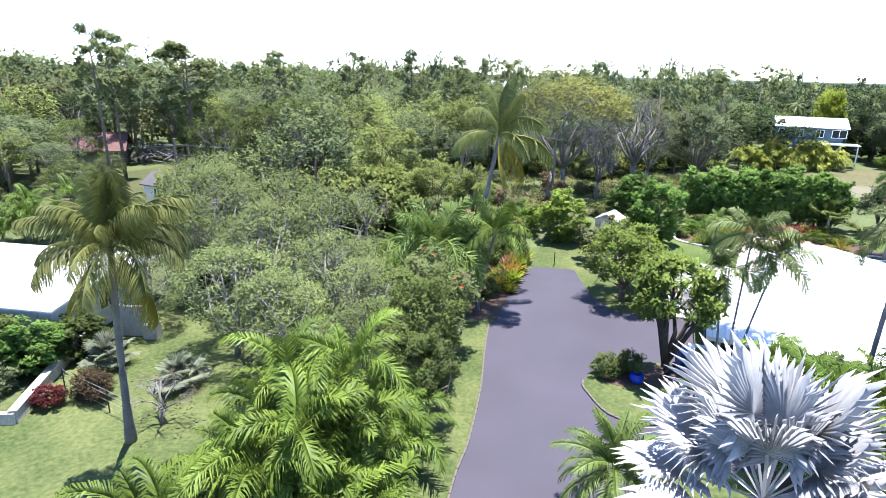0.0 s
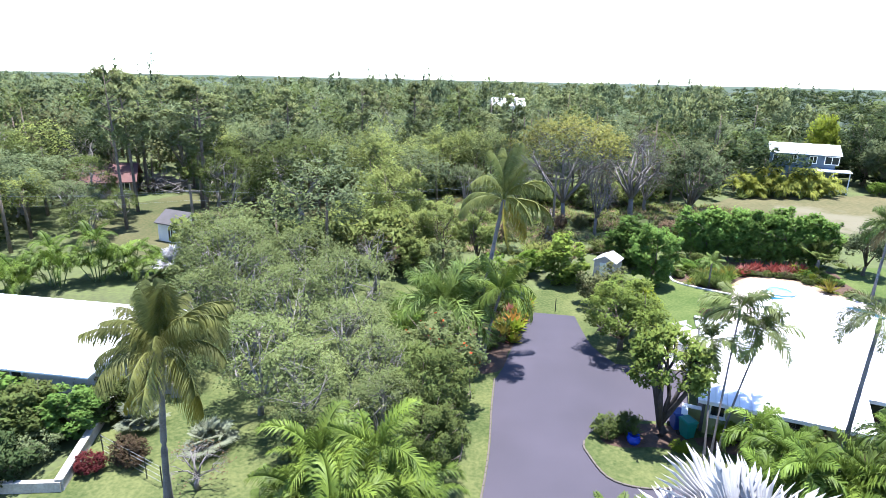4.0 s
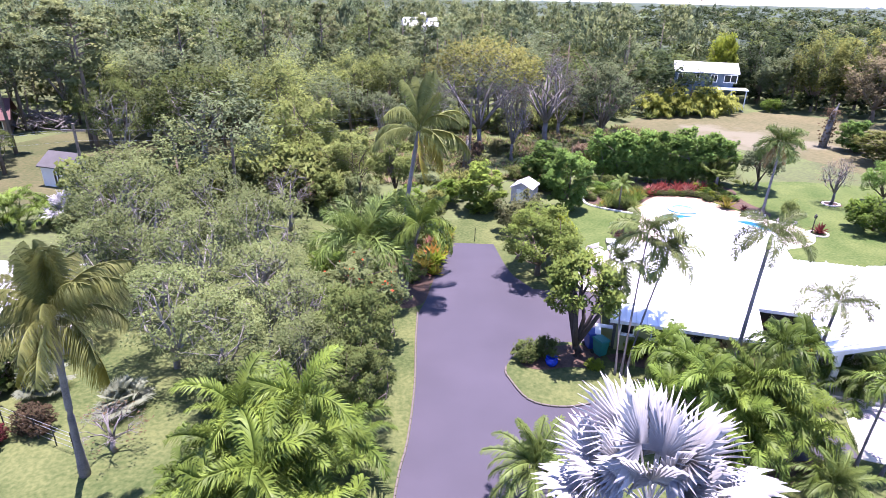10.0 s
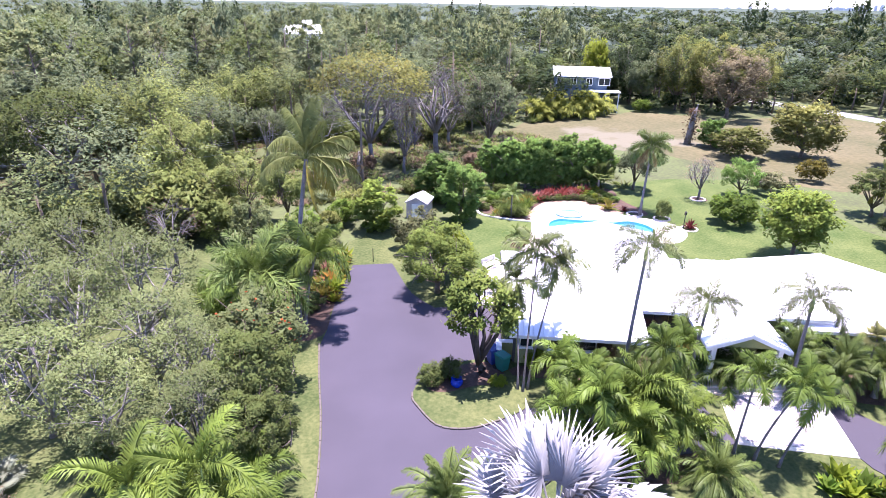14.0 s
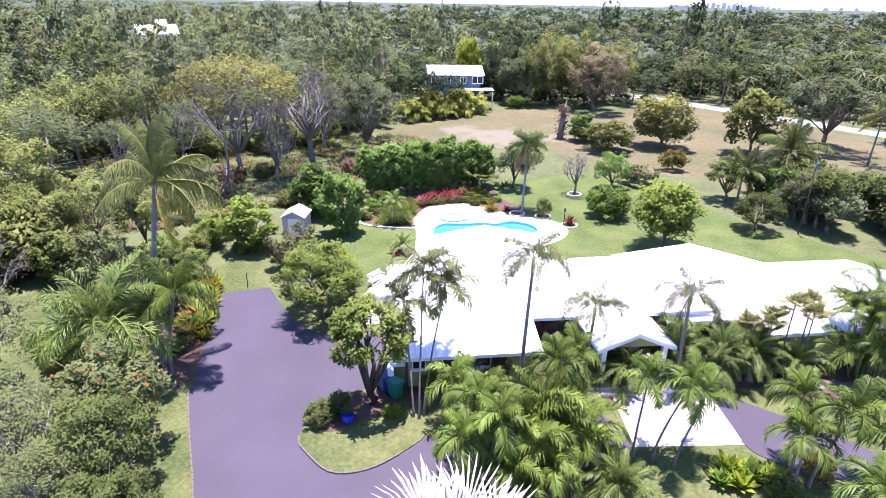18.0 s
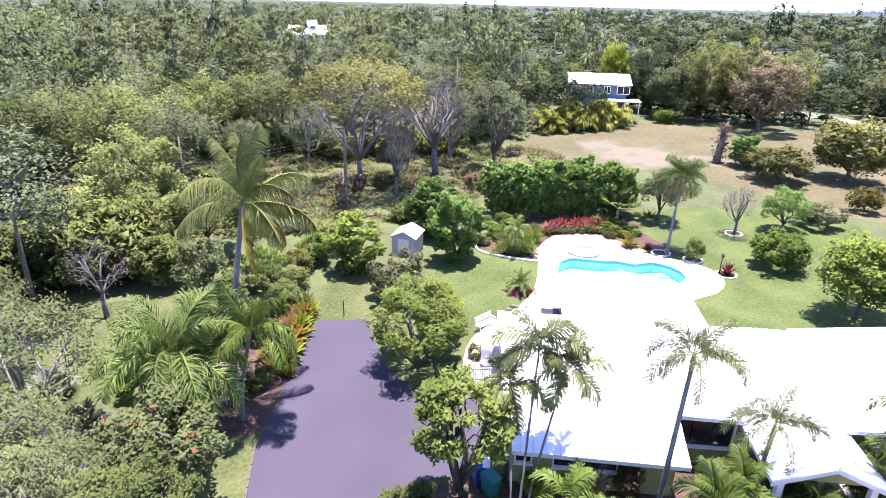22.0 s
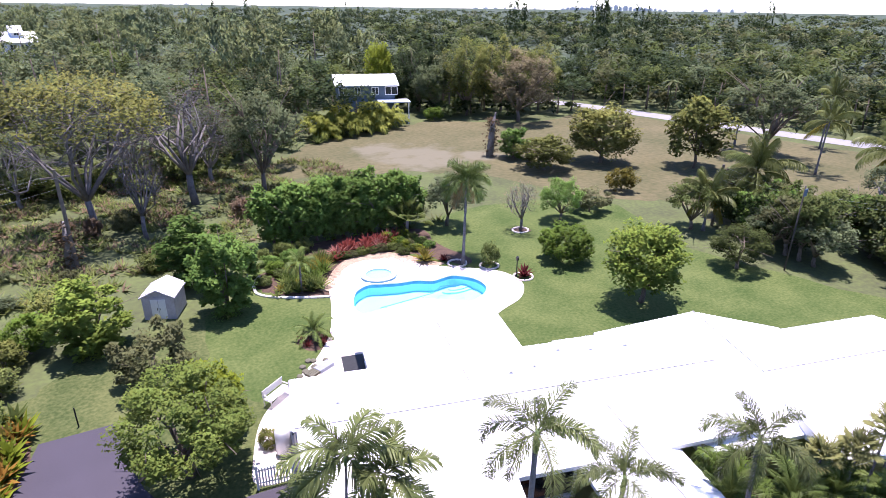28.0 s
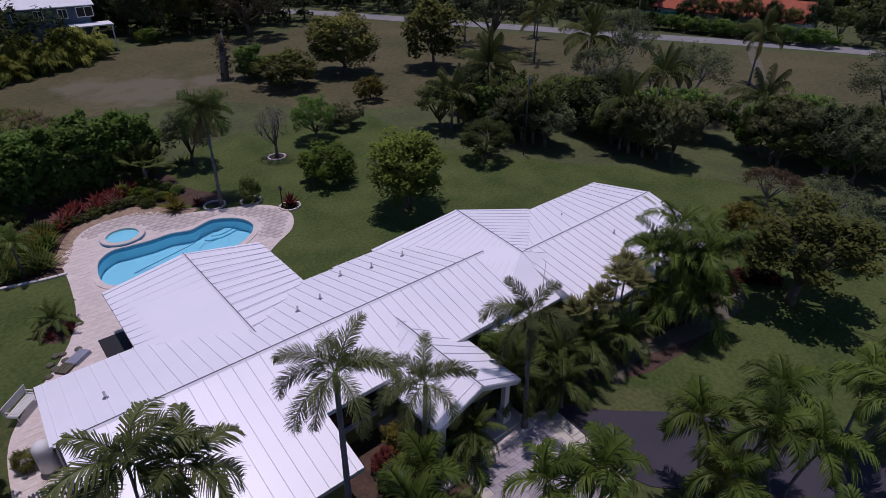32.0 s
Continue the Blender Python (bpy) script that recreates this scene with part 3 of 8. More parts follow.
def fan_mesh(name, radius, segs, material, petiole=1.0, spread=290, cup=0.35, split=0.55, seed=0):
    """A fan leaf: a stalk along +x, then pleated fingers spread round its end."""
    rng = np.random.default_rng(seed + 3)
    verts, faces = [], []
    r = 0.02 + 0.012 * radius
    for x in (0, petiole):
        for dy, dz in ((-r, 0), (0, r), (r, 0)):
            verts.append((x, dy, dz))
    faces += [(0, 3, 4, 1), (1, 4, 5, 2)]
    c = np.array([petiole, 0, 0])
    step = radians(spread) / segs
    for i in range(segs):
        a = (i - (segs - 1) / 2) * step
        L = radius * rng.uniform(0.82, 1.1) * (0.72 + 0.28 * math.cos(a * 0.5))
        bow = rng.normal() * 0.03 * radius

        def at(ang, rad, lift):
            return c + np.array([math.cos(ang) * rad, math.sin(ang) * rad, lift + cup * (rad / radius) * abs(math.sin(ang / 2)) * radius * 0.6])
        b0 = len(verts)
        lo = -0.065 * radius
        m = split * L
        verts += [tuple(at(a - step * 0.46, m, lo)), tuple(at(a, m, 0.03 * radius)), tuple(at(a + step * 0.46, m, lo)),
                  tuple(at(a - step * 0.13, L * 0.8, lo * 1.2)), tuple(at(a + step * 0.13, L * 0.8, lo * 1.2)), tuple(at(a, L, -0.14 * radius + bow)), tuple(at(a, L * 0.8, bow * 0.4))]
        faces += [(4, 4, b0, b0 + 1), (4, 4, b0 + 1, b0 + 2), (b0, b0 + 3, b0 + 6, b0 + 1), (b0 + 1, b0 + 6, b0 + 4, b0 + 2),
                  (b0 + 3, b0 + 3, b0 + 5, b0 + 6), (b0 + 6, b0 + 6, b0 + 5, b0 + 4)]
    tri = [(f[0], f[2], f[3]) if f[0] == f[1] else f for f in faces]
    flat = []
    for f in tri:
        flat += [f] if len(f) == 3 else [(f[0], f[1], f[2]), (f[0], f[2], f[3])]
    return mesh_from(name, verts, flat, material)


FROND = {}


def fronds(key):
    """Three ages of leaf for a kind of palm: young, grown, old."""
    if key in FROND:
        return FROND[key]
    spec = {
        # length, pairs, leaflet length, leaflet width, vee, material, plume, (arch, droop) young/grown/old
        "coconut": (4.2, 62, 0.95, 0.055, -48, "frond_coco", False, ((82, 45), (60, 100), (26, 105))),
        "ragged": (3.6, 80, 0.95, 0.05, -42, "frond_ragged", False, ((86, 35), (68, 80), (38, 105))),
        "foxtail": (2.35, 170, 0.42, 0.026, 0, "frond_fox", True, ((66, 100), (44, 140), (20, 120))),
        "adonidia": (1.8, 32, 0.62, 0.062, 14, "frond_lush", False, ((76, 75), (56, 120), (30, 125))),
        "veitchia": (2.0, 36, 0.62, 0.060, 4, "frond_veitchia", False, ((68, 65), (40, 95), (6, 95))),
        "areca": (2.6, 36, 0.74, 0.056, 26, "frond_bright", False, ((82, 45), (66, 90), (46, 115))),
        "areca_green": (2.3, 34, 0.68, 0.056, 22, "frond_lush", False, ((80, 60), (62, 110), (40, 125))),
        "date": (2.0, 46, 0.36, 0.032, 18, "frond_green", False, ((72, 50), (45, 80), (12, 75))),
        "queen": (2.6, 70, 0.62, 0.045, -14, "frond_green", True, ((68, 80), (40, 120), (8, 115))),
        "dypsis": (3.5, 80, 0.75, 0.045, -20, "frond_plume", True, ((72, 85), (52, 115), (34, 125))),
        "young": (3.0, 44, 0.75, 0.062, -25, "frond_bright", False, ((76, 60), (52, 105), (22, 105))),
        "screen": (3.4, 15, 1.15, 0.22, 10, "leaf_bamboo", False, ((80, 70), (62, 115), (42, 135))),
        "small": (1.3, 24, 0.36, 0.045, 8, "frond_green", False, ((65, 45), (38, 70), (5, 75))),
    }[key]
    L, pairs, ll, lw, vee, m, plume, ages = spec
    FROND[key] = [frond_mesh("frond", L * (1.0 if i else 0.85), pairs, ll, lw, a, d, vee, M[m], plume=plume, seed=i + len(key)) for i, (a, d) in enumerate(ages)]
    if key in ("coconut", "queen", "ragged"):
        FROND[key].append(frond_mesh("frond", L * 0.9, pairs, ll, lw, -25, 55, vee - 25, M["frond_dry" if key == "queen" else "leaf_yellow"], plume=plume, seed=9))
    return FROND[key]


def palm(name, x, y, height, kind, count, label, lean=(0, 0), r0=0.14, scale=1.0, shaft=0.0, turn=0, group="", category="palm tree", old=0.45, bulge=1.0, z=0.0):
    """A palm: ringed trunk that leans or bends, a crownshaft where it has one, and every leaf."""
    rng = np.random.default_rng(int(abs(x * 91 + y * 37 + height * 13)) + 1)
    t = thing(name, pose(x, y, z), label, category, group)
    n = max(5, int(height / 0.45))
    path, rad = [], []
    for i in range(n + 1):
        s = i / n
        path.append((lean[0] * s ** 1.6, lean[1] * s ** 1.6, height * s - 0.05))
        rad.append(r0 * ((1.35 - 0.5 * min(1, s * 5)) if s < 0.2 else (0.85 - 0.25 * s)) * (1.04 if i % 2 else 0.97) * bulge)
    part("trunk", tube(path, rad, 8), M["palm_bark"], t, smooth=True)
    top = Vector(path[-1])
    if shaft:
        part("crownshaft", tube([top, top + Vector((0, 0, shaft * 0.5)), top + Vector((0, 0, shaft))], [r0 * 0.75, r0 * 0.8, r0 * 0.4], 8), M["crownshaft"], t, smooth=True)
        top = top + Vector((0, 0, shaft * 0.85))
    ms = fronds(kind)
    for i in range(count):
        s = (i + 0.5) / count
        a = i * 137.5 + turn + rng.normal() * 8
        if s < 0.3:
            k = 0
        elif s < 1 - old * 0.6 or len(ms) < 4:
            k = 1 if s < 1 - old else 2
        else:
            k = 2 if s < 0.9 else 3
        pitch = rng.normal() * 6 + (0.5 - s) * 22
        put("frond", ms[k], t, Matrix.Translation(top) @ pose(0, 0, 0, rng.normal() * 12, -pitch, a) @ Matrix.Scale(scale * rng.uniform(0.88, 1.1), 4))
    return t


def clump(name, x, y, height, spread, stems, kind, label, per=6, group="", scale=1.0, category="palm clump", turn=0, dry=0):
    """A many-stemmed palm clump: thin canes that lean outwards, each with its leaves."""
    rng = np.random.default_rng(int(abs(x * 53 + y * 71 + stems)) + 2)
    t = thing(name, pose(x, y, 0), label, category, group)
    ms = fronds(kind)
    for j in range(stems):
        a = j * 137.5 + turn
        r = spread * math.sqrt((j + 0.5) / stems)
        b = Vector((math.cos(radians(a)) * r * 0.45, math.sin(radians(a)) * r * 0.45, -0.05))
        h = height * rng.uniform(0.45, 1.0) * (1 - 0.35 * r / max(spread, 0.1))
        e = Vector((math.cos(radians(a)) * r, math.sin(radians(a)) * r, max(0.25, h - 1.5 * scale)))
        part("cane", tube([b, b.lerp(e, 0.5) + Vector((0, 0, 0.1)), e], [0.045, 0.04, 0.03], 5), M["crownshaft"], t, smooth=True)
        for i in range(per):
            s = (i + 0.5) / per
            k = 0 if s < 0.2 else (1 if s < 0.65 else 2)
            put("frond", ms[k], t, Matrix.Translation(e) @ pose(0, 0, 0, rng.normal() * 14, rng.normal() * 7, i * 137.5 + a + rng.normal() * 15) @ Matrix.Scale(scale * rng.uniform(0.75, 1.1), 4))
    return t


def fan_palm(name, x, y, trunk, radius, count, leaf, label, stalk=1.0, r0=0.18, group="", category="fan palm", lean=(0, 0), seed=0, fingers=30):
    """A fan palm: trunk and every fan leaf on its stalk."""
    rng = np.random.default_rng(int(abs(x * 31 + y * 17)) + 4 + seed)
    t = thing(name, pose(x, y, 0), label, category, group)
    path = [(lean[0] * s, lean[1] * s, trunk * s - 0.05) for s in (0, 0.3, 0.6, 1.0)]
    part("trunk", tube(path, [r0 * 1.2, r0, r0 * 0.95, r0 * 0.8], 9), M["palm_bark"], t, smooth=True)
    ms = FROND.setdefault((leaf, radius, stalk), [fan_mesh("leaf", radius, fingers, M[leaf], stalk, 236, 0.42, 0.32, i) for i in range(3)])
    top = Vector(path[-1])
    for i in range(count):
        s = (i + 0.5) / count
        el = 80 - 78 * s + rng.normal() * 6
        put("leaf", ms[i % 3], t, Matrix.Translation(top) @ pose(0, 0, 0, 0, 0, i * 137.5 + rng.normal() * 14) @ pose(0, 0, 0, rng.normal() * 13, -el + rng.normal() * 7, 0) @ Matrix.Scale(rng.uniform(0.8, 1.12), 4))
    return t


def spiky(name, x, y, radius, count, leaf, label, category="agave", group="", z=0.0, lift=35, width=0.09):
    """A rosette of stiff pointed leaves."""
    t = thing(name, pose(x, y, z), label, category, group)
    key = ("blade", leaf, width)
    if key not in FROND:
        vs = [(0, -0.5 * width, 0), (0, 0, -0.03), (0, 0.5 * width, 0), (0.5, -0.6 * width, 0.06), (0.5, 0, 0.02), (0.5, 0.6 * width, 0.06), (1, 0, 0.0)]
        FROND[key] = mesh_from("blade", vs, [(0, 3, 4), (0, 4, 1), (1, 4, 5), (1, 5, 2), (3, 6, 4), (4, 6, 5)], M[leaf])
    rng = np.random.default_rng(int(abs(x * 7 + y * 3)) + 9)
    for i in range(count):
        el = 82 - (82 - lift * 0.3) * (i / count) ** 0.7
        put("blade", FROND[key], t, pose(0, 0, 0.04, 0, 0, i * 137.5) @ pose(0, 0, 0, 0, -el + rng.normal() * 5, 0) @ Matrix.Diagonal((radius, radius, radius, 1)) @ Matrix.Scale(rng.uniform(0.85, 1.1), 4))
    return t


def shrub(name, x, y, height, width, leaf, label, category="shrub", variant=0, group="", kind="bush", z=0.0, turn=None):
    return tree(name, x, y, kind, height, width, label, category, leaf, variant, group, turn, z)

# ---- ground ----
POOL = spline([(21.2, 43.4), (22.1, 46.0), (23.5, 46.9), (24.6, 46.5), (25.8, 46.0), (27.0, 45.7), (28.0, 45.0), (28.9, 45.0), (29.9, 44.9), (30.9, 43.6), (30.8, 42.0), (29.4, 40.9), (26.8, 40.6), (23.4, 41.2)], 5)
DECK = spline([(10.9, 32.3), (11.2, 33.8), (12.3, 36.2), (14.0, 37.9), (16.5, 39.7), (18.6, 42.2), (20.2, 45.6), (21.6, 49.0), (24.0, 50.9), (27.0, 51.0), (28.9, 49.3), (30.0, 46.9), (32.5, 44.7), (33.6, 43.0), (33.4, 41.0), (31.8, 39.4), (29.6, 38.7), (27.4, 37.6), (24.0, 34.0), (18.5, 33.8), (14.2, 33.6), (12.5, 31.9)], 4)


def sheet(name, outline, z, material, holes=(), kind="structure", label="", drop=0.0):
    """A level sheet, with holes, its edge turned down by `drop`."""
    bm = bmesh.new()
    edges = []
    for ring in (outline, *holes):
        vs = [bm.verts.new((x, y, z)) for x, y in ring]
        edges += [bm.edges.new((vs[i], vs[(i + 1) % len(vs)])) for i in range(len(vs))]
    rim = edges[:len(outline)]
    bmesh.ops.triangle_fill(bm, use_beauty=True, edges=edges)
    bmesh.ops.recalc_face_normals(bm, faces=bm.faces[:])
    if bm.faces and sum(f.normal.z for f in bm.faces) < 0:
        bmesh.ops.reverse_faces(bm, faces=bm.faces[:])
    if drop:
        ext = bmesh.ops.extrude_edge_only(bm, edges=rim)
        for v in ext["geom"]:
            if isinstance(v, bmesh.types.BMVert):
                v.co.z -= drop
    ob = part(name, bm, material)
    return tagged(ob, label or f"{name.replace('_', ' ')}", "", "", kind)


def wobble(points, amount, seed, per=4):
    """A hand-drawn looking outline through the points."""
    rng = np.random.default_rng(seed)
    return [(x + rng.normal() * amount, y + rng.normal() * amount) for x, y in spline(points, per)]


def worn_field():
    """Dry grass worn down to pale sand in ragged patches."""
    m = mat("worn_field", (0.128, 0.110, 0.058), (0.072, 0.074, 0.034), 0.10, 0.95, 0.6, fine=1.6, spec=0.06)
    nt = m.node_tree
    base = nt.nodes["Principled BSDF"].inputs["Base Color"]
    grass = base.links[0].from_socket
    tc = nt.nodes.new("ShaderNodeTexCoord")
    total = None
    for x, y, r in ((47.5, 78.0, 11.0), (55.0, 75.0, 5.0), (44.5, 85.0, 6.0), (74.0, 44.0, 7.0)):
        d = nt.nodes.new("ShaderNodeVectorMath")
        d.operation = "DISTANCE"
        nt.links.new(tc.outputs["Object"], d.inputs[0])
        d.inputs[1].default_value = (x, y, 0.012)
        mr = nt.nodes.new("ShaderNodeMapRange")
        mr.inputs["From Min"].default_value, mr.inputs["From Max"].default_value = r * 0.3, r
        mr.inputs["To Min"].default_value, mr.inputs["To Max"].default_value = 0.55, 0.0
        nt.links.new(d.outputs["Value"], mr.inputs["Value"])
        if total is None:
            total = mr.outputs[0]
        else:
            mx = nt.nodes.new("ShaderNodeMath")
            mx.operation = "MAXIMUM"
            nt.links.new(total, mx.inputs[0])
            nt.links.new(mr.outputs[0], mx.inputs[1])
            total = mx.outputs[0]
    nz = nt.nodes.new("ShaderNodeTexNoise")
    nz.inputs["Scale"].default_value, nz.inputs["Detail"].default_value = 0.35, 6
    nt.links.new(tc.outputs["Object"], nz.inputs["Vector"])
    add = nt.nodes.new("ShaderNodeMath")
    nt.links.new(total, add.inputs[0])
    nt.links.new(nz.outputs["Fac"], add.inputs[1])
    edge_ = nt.nodes.new("ShaderNodeMapRange")
    edge_.inputs["From Min"].default_value, edge_.inputs["From Max"].default_value = 0.72, 1.0
    edge_.inputs["To Max"].default_value = 0.85
    nt.links.new(add.outputs[0], edge_.inputs["Value"])
    mix = nt.nodes.new("ShaderNodeMix")
    mix.data_type = "RGBA"
    nt.links.new(edge_.outputs[0], mix.inputs["Factor"])
    nt.links.new(grass, mix.inputs["A"])
    mix.inputs["B"].default_value = (0.150, 0.136, 0.092, 1)
    nt.links.new(mix.outputs["Result"], base)
    return m


disc = [(4600 * math.cos(2 * math.pi * i / 72), 4600 * math.sin(2 * math.pi * i / 72)) for i in range(72)]
sheet("ground", disc, 0.0, M["wild_grass"], [POOL], label="flat ground of wild grass and leaf litter under the woods")
sheet("lawn", wobble([(-18.5, 8), (-19.5, 24), (-19, 40), (-15, 45), (-10, 45.3), (-6.5, 46.8), (-2, 45), (3, 44.5), (6, 47.5), (12, 49), (20, 53), (30, 55), (42, 57), (54, 52), (50, 40), (52, 30), (55, 21), (55, 10), (50, -8), (-10, -10)], 0.25, 1, 5), 0.02, M["lawn"], [POOL], label="mown green lawn with pale dry patches round the house")
setm("lawn_lush", (0.102, 0.124, 0.040), (0.044, 0.072, 0.019), 0.3, 0.9, 0.8, fine=5.0, spec=0.05)
sheet("back_lawn", wobble([(11.5, 41), (13, 48), (20, 53), (30, 55), (42, 57), (54, 52), (50.4, 40), (52.2, 30), (55, 21), (55, 8), (50, -6), (31, -6), (31, 8), (29.6, 13), (27, 19), (20, 30), (14, 36)], 0.2, 9, 5), 0.026, M["lawn_lush"], [POOL], label="watered deep green lawn behind the house")
sheet("field", wobble([(26, 80), (33, 88), (40, 95), (54, 97), (64, 99), (76, 90), (95, 92), (100, 80), (102, 60), (108, 30), (112, 12), (112, -10), (78, -10), (72, 12), (62, 30), (58, 40), (60, 47), (53.6, 54), (49.5, 66), (44, 71), (36, 75)], 0.4, 2, 6), 0.012, worn_field(), label="dry mown field with bare sandy patches")
sheet("clearing", wobble([(-46, 56), (-36, 50), (-27, 53), (-16, 63), (-15, 76), (-30, 86), (-43, 83), (-50, 70)], 0.5, 3, 6), 0.012, M["dry_grass"], label="sunny grass clearing between the trees")
sheet("road", spline([(92, 112), (98, 97), (103, 70), (107, 50), (111, 31), (115, 12), (118, -12), (123, -12), (120, 12), (116, 31), (112, 50), (108, 71), (103, 98), (97, 113)], 5), 0.03, M["road"], label="pale grey asphalt road beyond the field")
sheet("track", spline([(78, 16), (86, 15.6), (94, 16.6), (112, 20), (112, 21.2), (94, 18), (86, 17), (78, 17.4)], 4), 0.024, M["sand"], label="thin sandy track across the dry field")

DRIVE = spline([(-1.4, 8), (-0.75, 15.3), (-0.3, 18), (0.05, 22), (0.15, 26), (0.3, 29.2)], 4, False) + \
    spline([(0.8, 30.8), (1.8, 35.4), (3.3, 40.2)], 4, False) + [(6.35, 39.9)] + \
    spline([(6.5, 38), (6.9, 34.6), (8.0, 32.2)], 3, False) + [(12.3, 31.6), (10.6, 25.5), (10.4, 24.6)] + \
    spline([(10.3, 20.9), (14, 20.3), (19.2, 19.6)], 3, False) + [(19.0, 16.3)] + spline([(15.5, 16.2), (11, 17.4), (7, 17.0), (5.0, 14.5), (4.6, 8)], 4, False)
sheet("driveway", DRIVE, 0.05, M["asphalt"], label="fresh dark purple-grey asphalt driveway", drop=0.05)
sheet("driveway", [(-1.4, 8), (4.6, 8), (4.8, -9), (-2.6, -9)], 0.05, M["asphalt"], label="fresh dark purple-grey asphalt driveway", drop=0.05)
sheet("driveway", spline([(25.6, 18.3), (27.0, 15.8), (28.4, 13.2), (29.4, 9.5), (29.6, 2), (25.4, 2), (25.4, 8.5), (24.6, 12), (23.9, 14.2)], 4), 0.05, M["asphalt"], label="dark asphalt drive curving away from the paved court", drop=0.05)
ISLAND = spline([(4.75, 23.2), (4.85, 22.2), (5.5, 20.6), (6.8, 20.05), (8.4, 20.25), (10.4, 21.1), (10.5, 23.0), (10.2, 25.0), (9.0, 25.6), (7.4, 25.4), (5.6, 24.5)], 4)
sheet("lawn_island", ISLAND, 0.10, M["lawn"], label="rounded grass island in the drive with a mulched bed", drop=0.10)
sheet("mulch_bed", spline([(5.6, 23.6), (6.5, 23.0), (8.3, 23.2), (9.6, 23.0), (10.1, 24.0), (9.9, 25.0), (8.4, 25.3), (6.4, 24.6)], 4), 0.115, M["mulch"], label="dark mulch bed under the trees")
for nm, pts in (("bed", [(-1.5, 30), (0.4, 30.2), (1.2, 33), (2.6, 38), (2.9, 40.6), (0.2, 41.5), (-3, 37), (-3.6, 32)]),
                ("bed", [(19.8, 47.3), (20.9, 47.2), (21.8, 49.6), (24, 51.6), (27.5, 51.8), (29.7, 49.9), (30.8, 47.6), (32, 46), (33, 47.4), (32.4, 51), (32.8, 55), (27, 56.4), (21, 56.2), (18, 54), (16.8, 51.4), (17.0, 49.8), (18, 48.6)]),
                ("bed", [(16.4, 41.4), (17.3, 40.7), (18.4, 41.3), (18.5, 42.4), (17.6, 43.0), (16.6, 42.5)]),
                ("bed", [(20.0, 19.6), (24.5, 19.0), (27.6, 17.6), (30.5, 15), (35, 13.4), (40, 12.6), (40.5, 14.5), (34, 19), (27, 22.5), (21, 24.6), (18.5, 24.8), (11.0, 24.6), (11.2, 23.4), (18, 21.4)]),
                ("bed", [(10.8, 18.6), (14.5, 18.4), (17.2, 17.2), (17.0, 15.6), (14, 14.8), (11, 16.0)])):
    sheet("mulch_bed", wobble(pts, 0.08, int(pts[0][0] * 10) + 50, 4), 0.03, M["mulch"], label="brown mulch planting bed")
sheet("court_path", spline([(28.6, 16.2), (31, 15.8), (34.4, 13.6), (38, 12.2), (40.6, 12.4), (40.8, 13.6), (37, 13.7), (33.4, 15.4), (30, 17.2)], 4), 0.04, M["sand"], label="pale gravel path along the planting bed")


def edging(name, line, w, h, z, material, label, closed=False, step=0.45):
    """A kerb of short stones laid end to end along a line."""
    t = thing(name, pose(0, 0, 0), label, "edging", "", "structure")
    me = bm_mesh("stone", box(-step * 0.48, -w / 2, 0, step * 0.48, w / 2, h, None, min(w, h) * 0.15), M[material])
    pts = [Vector((*p, 0)) for p in line] + ([Vector((*line[0], 0))] if closed else [])
    rest = 0.0
    for a, b in zip(pts, pts[1:]):
        d = b - a
        s = rest
        while s < d.length:
            p = a + d * (s / d.length)
            put("stone", me, t, pose(p.x, p.y, z, 0, 0, math.degrees(math.atan2(d.y, d.x))))
            s += step
        rest = s - d.length
    return t


edging("drive_edging", [(x - 0.06, y) for x, y in DRIVE[:21]], 0.09, 0.09, 0.0, "edging", "narrow brown brick edging along the asphalt drive")
edging("island_edging", ISLAND[:18], 0.10, 0.13, 0.0, "edging", "brown stone edging round the grass island", step=0.4)
edging("bed_edging", spline([(17.4, 52.4), (16.7, 51.3), (16.5, 49.7), (17.5, 48.5), (19.7, 47.1), (20.9, 46.6)], 4, False), 0.22, 0.14, 0.0, "kerb_white", "white stone border round the palm bed", step=0.5)
GRAVEL = spline([(20.9, 47.6), (22.4, 49.0), (23.1, 50.1), (24.3, 50.9), (25.8, 51.0), (27.2, 50.2), (28.3, 48.6), (29.6, 47.2), (30.6, 47.2), (29.7, 48.4), (28.9, 50.2), (27.7, 51.6), (26.1, 52.3), (24.2, 51.9), (22.6, 50.6), (21.6, 49.4), (20.3, 48.5)], 4)
setm("gravel", (0.46, 0.34, 0.23), (0.24, 0.165, 0.11), 3.0, 0.9, 0.5, fine=16, spread=0.3)
sheet("gravel_strip", GRAVEL, 0.058, M["gravel"], label="tan gravel strip between the deck and the planting bed", drop=0.05)
rng = np.random.default_rng(15)
pv, pf = [], []
while len(pv) < 1100 * 5:
    x, y = rng.uniform(20.2, 30.8), rng.uniform(46.8, 52.4)
    if inside(x, y, GRAVEL):
        r, h, a, b = rng.uniform(0.03, 0.07), rng.uniform(0.02, 0.05), rng.uniform(0, 6.28), len(pv)
        pv += [(x + r * math.cos(a + k * math.pi / 2), y + r * math.sin(a + k * math.pi / 2), 0.056) for k in range(4)] + [(x, y, 0.06 + h)]
        pf += [(b + k, b + (k + 1) % 4, b + 4) for k in range(4)]
tagged(put("pebbles", mesh_from("pebbles", pv, pf, M["gravel"])), "loose tan pebbles behind the spa", "pebbles", "", "stuff")

